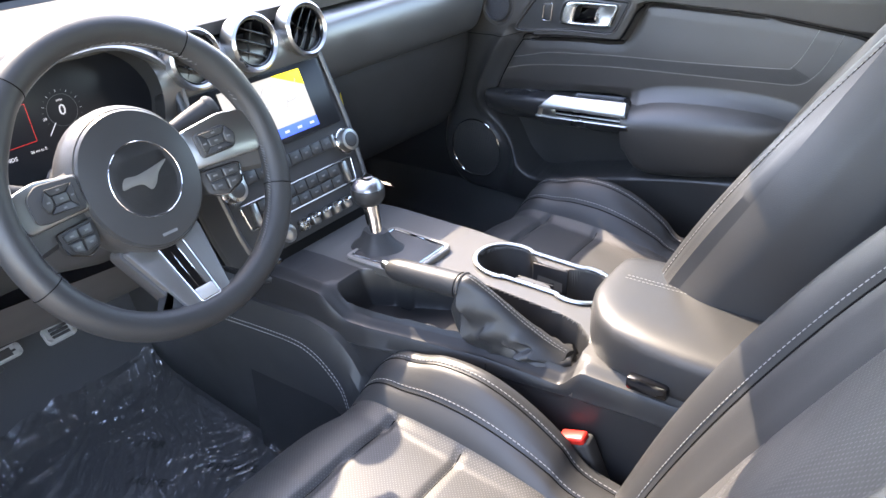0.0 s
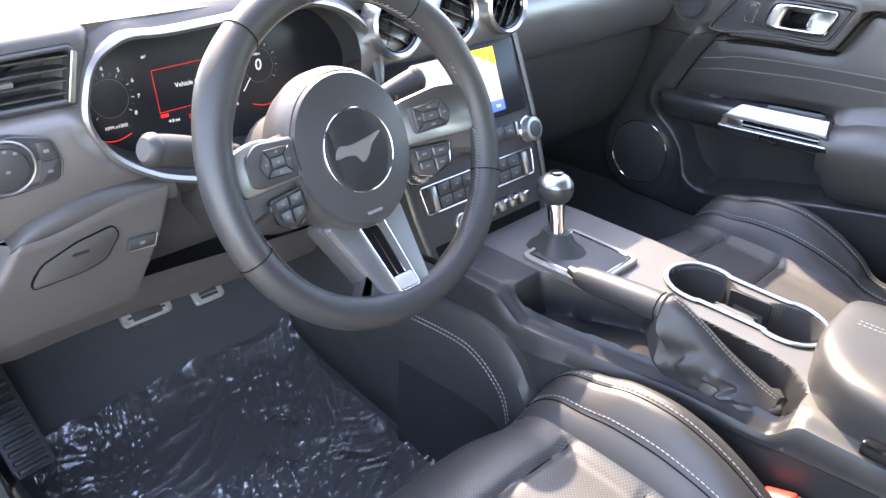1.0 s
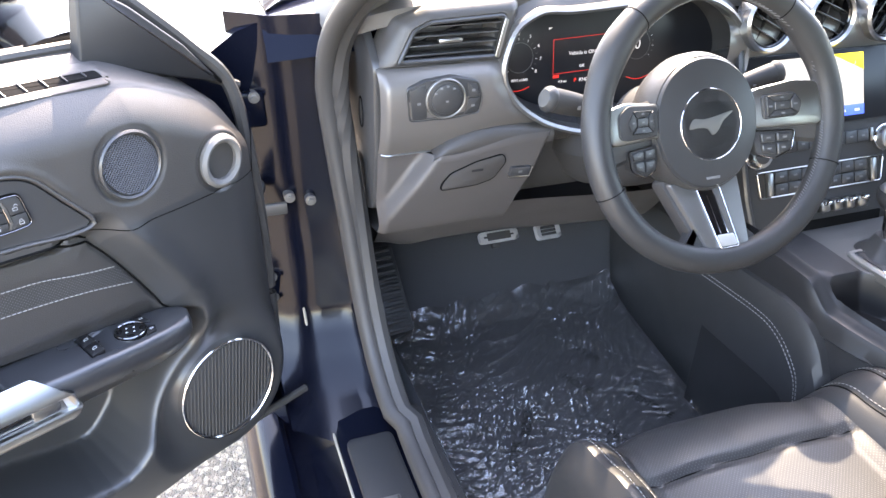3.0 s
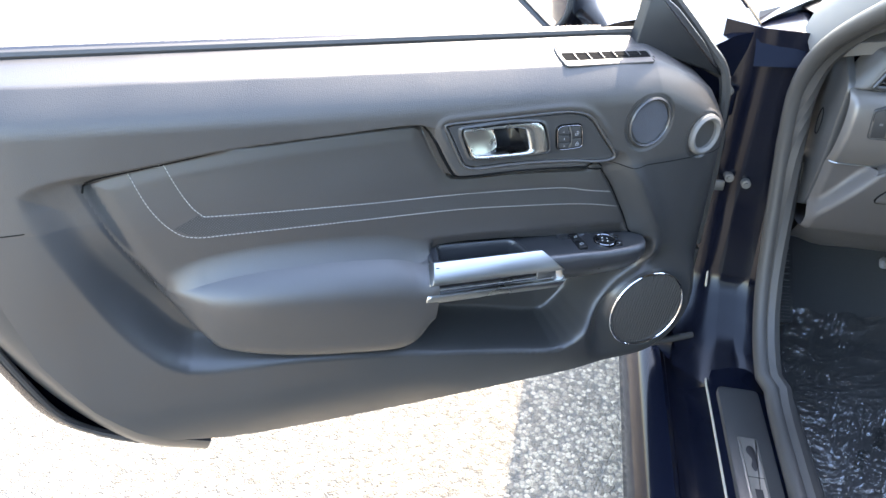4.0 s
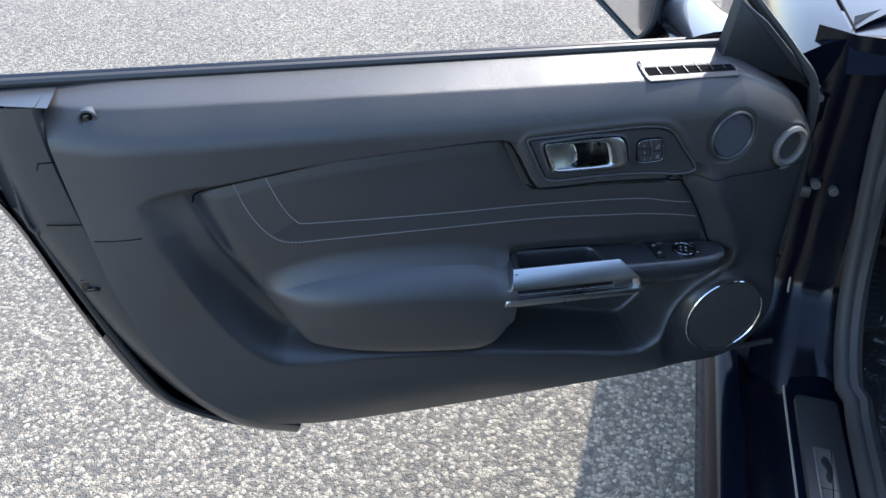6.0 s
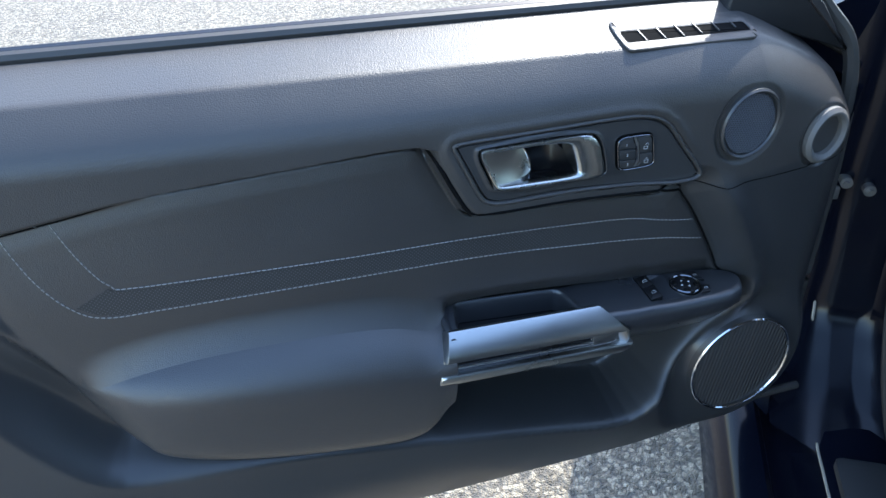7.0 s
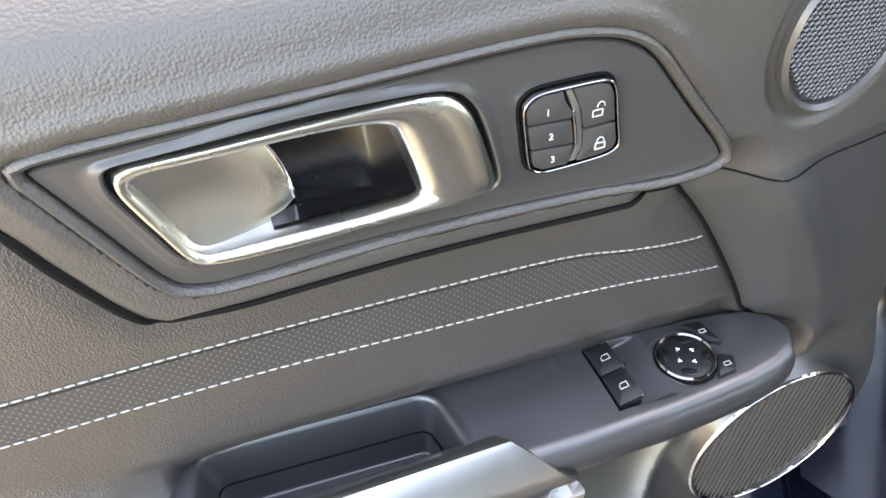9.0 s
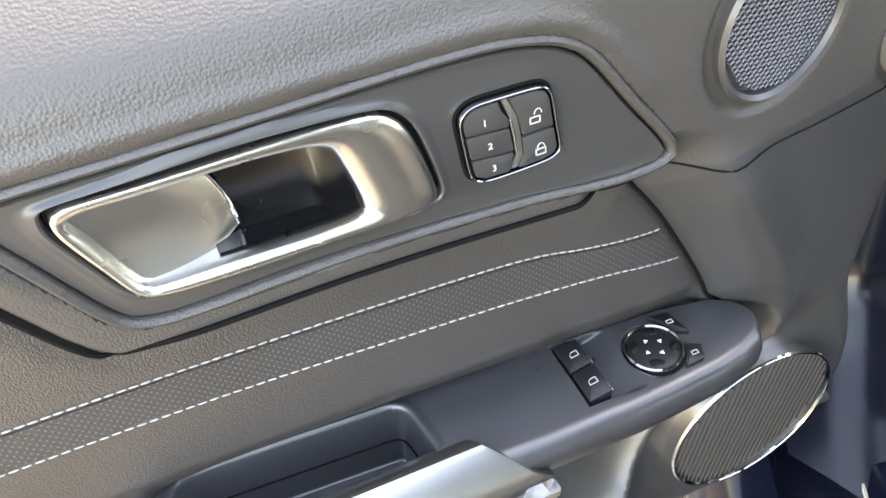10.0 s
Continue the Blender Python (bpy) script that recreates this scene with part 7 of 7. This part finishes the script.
def sports_seat(name, label, x, y):
    seat = thing(name, label, "car seat", Matrix.Translation((x, y, 0)))
    mid, bolster, flank = split(seat_cushion, 150, 90, 1.75, 0.69)
    cushion = part("cushion", mid, PERF_SEAT, seat, "perforated leather cushion centre")
    for side in (-1, 1):
        part("cushion_bolster", half_of(bolster, side), LEATHER, cushion, "stitched black leather bolster")
        part("cushion_side", half_of(flank, side), LEATHER, cushion)
    mid, bolster, flank = split(seat_back, 150, 100, 1.75, 0.53)
    back = part("backrest", mid, PERF_SEAT, seat, "perforated leather backrest centre")
    for side in (-1, 1):
        part("backrest_bolster", half_of(bolster, side), LEATHER, back, "stitched black leather bolster")
        part("backrest_side", half_of(flank, side), LEATHER, back)
    part("backrest_shell", sheet(lambda s, t: (-0.25 + 0.5 * s, -0.17 - 0.29 * t - 0.03 * math.sin(math.pi * s), 0.42 + 0.62 * t), 10, 10), HARD, back)
    for s in (-1, 1):
        for q, end in ((0.69, 0.93), (0.79, 0.95), (0.93, 0.96)):
            groove = [Vector(seat_cushion(s * q, t)) + Vector((0, 0, 0.0002)) for t in np.linspace(0.0, end, 90)]
            part("seam", tube(groove, 0.0013, 5), SEAM, cushion)
        for q in (0.53, 0.70, 0.88):
            groove = [Vector(seat_back(s * q, t)) + Vector((0, 0.0003, 0)) for t in np.linspace(0.02, 0.97, 90)]
            part("seam", tube(groove, 0.0013, 5), SEAM, back)
        for q in (0.805, 0.945):
            line = [Vector(seat_cushion(s * q, t)) + Vector((0, 0, 0.0008)) for t in np.linspace(0.0, 0.97, 120)]
            part("stitching", stitches(line, 0.005, 0.002, 0.00055), THREAD, cushion, "pale stitching")
            line = [Vector(seat_back(s * (0.895 if q > 0.9 else 0.715), t)) + Vector((0, 0.0010, 0.0005)) for t in np.linspace(0.02, 0.97, 140)]
            part("stitching", stitches(line, 0.005, 0.002, 0.00055), THREAD, back, "pale stitching")
    for t0, bow in ((0.775, 0.02), (0.53, 0.0)):
        groove = [Vector(seat_cushion(q, t0 - bow * (q / 0.70) ** 2)) + Vector((0, 0, 0.0002)) for q in np.linspace(-0.68, 0.68, 60)]
        part("seam", tube(groove, 0.0012, 5), SEAM, cushion)
    part("seat_base", joined(box(-0.19, 0.14, 0.29, 0.06, 0.48, 0.14, 0.01), box(0.19, 0.14, 0.29, 0.06, 0.48, 0.14, 0.01), box(0, 0.30, 0.34, 0.36, 0.06, 0.06, 0.01)), DULL, seat, "black seat frame on its rails")
    return seat


sports_seat("driver_seat", "black leather driver's sports seat with pale stitching", 0.738, 0.430)
sports_seat("passenger_seat", "black leather passenger sports seat with pale stitching", 1.428, 0.562)

# ---- centre console and what stands on it ----
def console():
    ob = thing("centre_console", "black centre console with cup holders and padded armrest", "car console")
    XR = 1.262

    def left(y):
        return float(np.interp(y, [0.10, 0.45, 0.55, 0.67, 0.76, 0.85, 0.92, 1.12], [1.035, 1.028, 1.018, 1.006, 0.985, 0.962, 0.955, 0.955]))

    def well(y):
        """The right edge of the hand brake's well."""
        return float(np.interp(y, [0.53, 0.545, 0.57, 0.60, 0.78, 0.83, 0.92, 1.12], [1.060, 1.085, 1.106, 1.112, 1.112, 1.084, 1.036, 1.036]))

    def top_height(y):
        return float(np.interp(y, [0.10, 0.45, 0.60, 0.85, 1.00, 1.12], [0.585, 0.585, 0.600, 0.618, 0.622, 0.618]))
    cups = [(1.190, 0.741, 0.048), (1.195, 0.614, 0.047)]

    def height(x, y):
        z = top_height(y)
        # long hollow beside the hand brake
        edge_x = left(y)
        a = float(smooth((x - edge_x - 0.016) / 0.010)) * float(smooth((well(y) - x) / 0.010)) * float(smooth((y - 0.538) / 0.012)) * float(smooth((0.922 - y) / 0.024))
        # the driver's side of the hollow has a lower rail
        r = float(smooth((edge_x + 0.034 - x) / 0.020)) * float(smooth((y - 0.520) / 0.04)) * float(smooth((0.940 - y) / 0.060))
        z -= max(0.062 * a, 0.034 * r)
        for cx, cy, r in cups:
            z -= 0.075 * float(smooth((r - math.hypot(x - cx, y - cy)) / 0.005))
        z -= 0.045 * float(smooth((0.026 - abs(x - 1.193)) / 0.006)) * float(smooth((0.035 - abs(y - 0.678)) / 0.006))
        g = float(smooth((x - 1.055) / 0.004)) * float(smooth((1.165 - x) / 0.004)) * float(smooth((y - 0.842) / 0.004)) * float(smooth((0.955 - y) / 0.004))
        z -= 0.012 * g
        edge = min(x - edge_x, XR - x)
        z -= 0.010 * (1 - float(smooth(edge / 0.018)))
        return z
    verts, faces = sheet(lambda s, t: (left(0.10 + t) + (XR - left(0.10 + t)) * s, 0.10 + t, height(left(0.10 + t) + (XR - left(0.10 + t)) * s, 0.10 + t)), 210, 340)
    groups = {"console_plate": [], "well": [], "cup_well": []}
    for f in faces:
        x, y, z = [sum(verts[i][k] for i in f) / 4 for k in range(3)]
        cup = any(math.hypot(x - cx, y - cy) < r - 0.001 for cx, cy, r in cups) or (abs(x - 1.193) < 0.022 and abs(y - 0.678) < 0.03)
        groups["cup_well" if cup else "console_plate" if x > well(y) - 0.001 or y < 0.537 else "well"].append(f)
    for name, mat, label in (("console_plate", CONSOLE, "satin grey console plate round the cup holders"), ("well", BLACK, "black well beside the hand brake"), ("cup_well", DULL, "black cup holder well")):
        index = {v: k for k, v in enumerate(sorted({i for f in groups[name] for i in f}))}
        build(name, [verts[i] for i in index], [tuple(index[i] for i in f) for f in groups[name]], mat, ob, label, fix=False)
    side = []
    for y in np.linspace(0.10, 1.12, 140):
        x, z = left(y), height(left(y), y)
        side.append([(x, y, z), (x - 0.004, y, z - 0.006), (x - 0.006, y, z - 0.024), (x - 0.008, y, 0.546), (x - 0.0085, y, 0.544), (x - 0.006, y, 0.541), (x - 0.012, y, 0.49), (x - 0.016, y, 0.36), (x - 0.02, y, 0.20)])
    wall = loft(side, closed=False)
    part("console_side", joined(wall, mapped(wall, lambda x, y, z: (left(y) + XR - x, y, z))), BLACK, ob, "black console side")
    part("side_seam", tube([(left(0.664) - d, 0.664, z) for d, z in ((0.0042, height(left(0.664), 0.664) - 0.006), (0.0062, height(left(0.664), 0.664) - 0.024), (0.0085, 0.546))], 0.0007, 5), SEAM, ob)
    # rims of the cup holders as one silver line
    rim = []
    for cx, cy, r in cups:
        f = 1 if cy > 0.68 else -1
        for a in np.linspace(-0.15 * math.pi, 1.15 * math.pi, 30):
            rim.append(Vector((cx + (r + 0.004) * math.cos(a) * f, cy + (r + 0.004) * math.sin(a) * f, top_height(cy + (r + 0.004) * math.sin(a) * f) + 0.003)))
    part("cup_holder_rim", tube(spline(rim, 120, True), 0.0042, 8, True, 0.6), SATIN, ob, "satin rim round the two cup holders")
    for cx, cy, r in cups:
        f = 1 if cy > 0.68 else -1
        part("cup_wall", sheet(lambda s, t: (cx + f * (r - 0.0035 - 0.003 * t) * math.cos((-0.15 + 1.30 * s) * math.pi), cy + f * (r - 0.0035 - 0.003 * t) * math.sin((-0.15 + 1.30 * s) * math.pi), top_height(cy) - 0.001 - 0.075 * t), 40, 4), DULL, ob, "smooth black wall of the cup holder")
        part("cup_floor", plate(disc(r - 0.006, 30, None, cx, cy), top_height(cy) - 0.082, top_height(cy) - 0.073, 0.001), RUBBER, ob)
    part("cup_bridge", box(1.193, 0.678, top_height(0.678) - 0.052, 0.052, 0.080, 0.016, 0.003), BLACK, ob, "low bridge between the cup holders")
    for x in (1.1685, 1.2175):
        part("bridge_wall", box(x, 0.678, top_height(0.678) - 0.024, 0.003, 0.062, 0.046, 0.001), BLACK, ob)
    # armrest lid
    rows = []
    for y, x0, x1, k in ((0.557, 1.132, 1.225, 0.70), (0.555, 1.112, 1.236, 0.82), (0.549, 1.094, 1.243, 0.91), (0.538, 1.076, 1.248, 0.97), (0.520, 1.055, 1.251, 1.0), (0.495, 1.040, 1.253, 1.0), (0.45, 1.030, 1.254, 1.0), (0.40, 1.024, 1.254, 1.0), (0.25, 1.022, 1.254, 1.0), (0.14, 1.022, 1.254, 1.0), (0.12, 1.03, 1.246, 0.9)):
        ring = []
        for a in np.linspace(0, 2 * math.pi, 44, endpoint=False):
            c, s = math.cos(a), math.sin(a)
            ring.append((0.5 * (x0 + x1) + 0.5 * (x1 - x0) * math.copysign(abs(c) ** 0.50, c), y, 0.614 + 0.049 * k ** 0.7 * math.copysign(abs(s) ** 0.40, s) * (0.93 if s > 0 else 0.8)))
        rows.append(ring)
    lid = part("armrest_lid", loft(rows), LEATHER, ob, "padded armrest lid with a stitched seam")
    for x in (1.108, 1.116):
        part("stitching", stitches([(x + 0.050, y, 0.6600) for y in np.linspace(0.14, 0.530, 60)]), THREAD, lid, "pale stitching")
    part("lid_latch", box(1.024, 0.435, 0.596, 0.016, 0.055, 0.020, 0.005), GLOSS, ob, "black lid catch")
    # shifter surround
    gate = rounded([(1.046, 0.832), (1.168, 0.832), (1.176, 0.965), (1.046, 0.965)], 0.016, 5)
    part("shifter_surround", hoop(gate, inset(gate, 0.009), 0.612, 0.6262, 0.002), BLOCK, ob, "satin frame round the shifter")
    part("shifter_well", plate(inset(gate, 0.011), 0.620, 0.6252, 0.0004), LEATHER, ob)
    part("shifter_rim", hoop(inset(gate, 0.009), inset(gate, 0.0125), 0.620, 0.6275, 0.001), CHROME, ob)
    # padded knee bolster with its seam
    def bolster_top(y):
        return float(np.interp(y, [0.80, 0.83, 0.848, 0.865, 0.881, 0.90, 0.928, 0.96, 1.05, 1.45], [0.40, 0.455, 0.494, 0.522, 0.540, 0.553, 0.562, 0.565, 0.560, 0.55]))
    pad = []
    for y in np.concatenate([np.linspace(0.80, 0.97, 40), np.linspace(0.98, 1.45, 16)]):
        top_z = bolster_top(y)
        pad.append([(0.955, y, top_z + 0.004), (0.940, y, top_z), (0.930, y, top_z - 0.02), (0.930, y, top_z - 0.08), (0.955, y, 0.30), (0.972, y, 0.20)])
    part("knee_bolster", loft(pad, closed=False), LEATHER, ob, "padded leather knee bolster")
    seam = [Vector((0.9292, q.x, q.y)) for q in spline([(1.16, 0.512, 0), (1.032, 0.522, 0), (0.975, 0.5235, 0), (0.945, 0.517, 0), (0.917, 0.501, 0), (0.886, 0.469, 0), (0.874, 0.43, 0)], 80)]
    part("stitching", stitches(seam, 0.005, 0.002, 0.0007), THREAD, ob, "pale stitching")
    part("stitching", stitches([p + Vector((0, 0.003, -0.008)) for p in seam], 0.005, 0.002, 0.0007), THREAD, ob, "pale stitching")
    part("stitching", stitches([(0.964, y, 0.612) for y in np.linspace(0.94, 1.08, 40)]), THREAD, ob, "pale stitching")


console()


def shifter():
    ob = thing("gear_lever", "chrome gear lever with a leather ball knob", "gear lever")
    base, tip = Vector((1.104, 0.938, 0.618)), Vector((1.114, 0.960, 0.714))
    boot = []
    for k, r in ((0.0, 0.046), (0.08, 0.040), (0.2, 0.026), (0.34, 0.019)):
        c = base.lerp(tip, k)
        boot.append([(c.x + r * math.cos(a) * (0.9 + 0.1 * math.sin(4 * a)), c.y + r * 1.15 * math.sin(a), c.z) for a in np.linspace(0, 2 * math.pi, 32, endpoint=False)])
    part("boot", loft(boot), LEATHER, ob, "black leather boot")
    part("shaft", tube([base.lerp(tip, k) for k in np.linspace(0.28, 0.86, 8)], [0.0125, 0.0125, 0.0125, 0.0125, 0.0125, 0.013, 0.0135, 0.0145], 24), CHROME, ob, "polished chrome shaft")
    rows = []
    for a in np.linspace(-1.35, 1.35, 20):
        rows.append([tip + Vector((0.0275 * math.cos(a) * math.cos(b), 0.0285 * math.cos(a) * math.sin(b), 0.0265 * math.sin(a) * (0.9 if a > 0 else 1.0))) for b in np.linspace(0, 2 * math.pi, 32, endpoint=False)])
    part("knob", loft(rows), LEATHER, ob, "black leather ball knob")
    rows = []
    for a in np.linspace(0.35, 1.45, 14):
        rows.append([tip + Vector((0.0282 * math.cos(a) * math.cos(b) * (1 - 0.28 * (math.sin(b) < -0.3) * 0), 0.0292 * math.cos(a) * math.sin(b), 0.0272 * math.sin(a) * 0.92)) for b in np.linspace(0, 2 * math.pi, 32, endpoint=False)])
    part("knob_cap", loft(rows), SATIN, ob, "chrome knob cap")
    part("knob_disc", moved(plate(disc(0.010, 28), 0, 0.0015, 0.0006), Matrix.Translation(tip + Vector((0, 0, 0.0255)))), GLOSS, ob)


shifter()


def hand_brake():
    ob = thing("hand_brake", "black leather hand brake lever with a gathered boot", "hand brake")
    a, b = Vector((1.024, 0.846, 0.648)), Vector((1.029, 0.716, 0.652))
    line = [a.lerp(b, k) for k in np.linspace(0, 1, 14)]
    part("grip", tube(line, [0.0125, 0.016, 0.0175, 0.018, 0.0182, 0.0184, 0.0186, 0.0188, 0.019, 0.019, 0.019, 0.019, 0.0188, 0.018], 20), LEATHER, ob, "black leather grip")
    part("release_button", tube([a + Vector((0.003, 0.016, 0.001)), a + Vector((0.002, 0.008, 0.0)), a], [0.006, 0.0075, 0.0075], 14), SATIN, ob, "silver release button")
    part("grip_seam", tube([b + Vector((0.0192 * math.cos(t), 0.006, 0.0192 * math.sin(t))) for t in np.linspace(0, 2 * math.pi, 25)], 0.0008, 5), SEAM, ob)
    # the boot hangs like a tent from the collar to the floor of the hollow
    top = spline([b + Vector((0, 0.004, 0.019)), b + Vector((0.001, -0.016, 0.019)), (1.036, 0.668, 0.650), (1.046, 0.630, 0.618), (1.056, 0.592, 0.590), (1.064, 0.566, 0.574)], 40)
    rows = []
    for i, p in enumerate(top):
        k = i / 39
        low = b.z - 0.019 + (0.550 - b.z + 0.019) * float(smooth(k / 0.30))
        high = max(p.z, low + 0.012)
        wide = 0.020 + 0.009 * float(smooth(k / 0.35))
        ring = []
        for j in range(36):
            t = 2 * math.pi * j / 36
            drop = 0.5 - 0.5 * math.sin(t)
            fold = 0.0042 * math.sin(14 * drop + 17 * k) + 0.0030 * math.sin(5 * t + 31 * k) + 0.009 * noise.noise(Vector((7 * drop, 9 * k, 1.5 * math.cos(t))))
            fold *= float(smooth(k / 0.2)) * math.sin(math.pi * drop)
            w = (0.020 + (wide - 0.020) * drop) * (1 + 0.20 * drop * float(smooth(k / 0.3)))
            ring.append((p.x + (w + fold) * math.cos(t), p.y + 0.040 * drop ** 1.3 * (1 - k) * float(smooth(k / 0.12)) + fold, high + (low - high) * drop))
        rows.append(ring)
    part("boot", loft(rows), LEATHER, ob, "wrinkled black leather boot")
    part("boot_collar", tube([b + Vector((0.0200 * math.cos(t), -0.001, 0.0200 * math.sin(t))) for t in np.linspace(0, 2 * math.pi, 30, endpoint=False)], 0.0022, 8, True), LEATHER, ob)
    for off in (-0.0045, 0.0010):
        part("stitching", stitches([p + Vector((off, 0, 0.0006)) for p in top[3:]]), THREAD, ob, "pale stitching")
    hem = spline([(1.020, 0.782, 0.566), (1.022, 0.740, 0.560), (1.026, 0.700, 0.562), (1.030, 0.650, 0.561), (1.034, 0.600, 0.560), (1.050, 0.566, 0.562), (1.078, 0.566, 0.562)], 24)
    part("boot_hem", tube(hem, [0.004 + 0.007 * math.sin(math.pi * (0.08 + 0.84 * n / 23)) + 0.0016 * math.sin(n * 1.9) for n in range(24)], 12), LEATHER, ob, "gathered hem of the boot")


hand_brake()


def buckle():
    ob = thing("seat_belt_buckle", "black seat belt buckle with a red release button", "seat belt")
    m = Matrix.Translation((0.992, 0.512, 0.488)) @ Euler((radians(-18), radians(-6), radians(4))).to_matrix().to_4x4()
    part("buckle_body", moved(box(0, 0, -0.030, 0.026, 0.048, 0.085, 0.006, 3), m), DULL, ob)
    part("release_button", moved(box(-0.002, 0.0, 0.014, 0.020, 0.038, 0.012, 0.004, 3), m), RED, ob, "red release button")
    part("stem", moved(box(0, 0.0, -0.14, 0.012, 0.034, 0.15, 0.004), m), DULL, ob)


buckle()
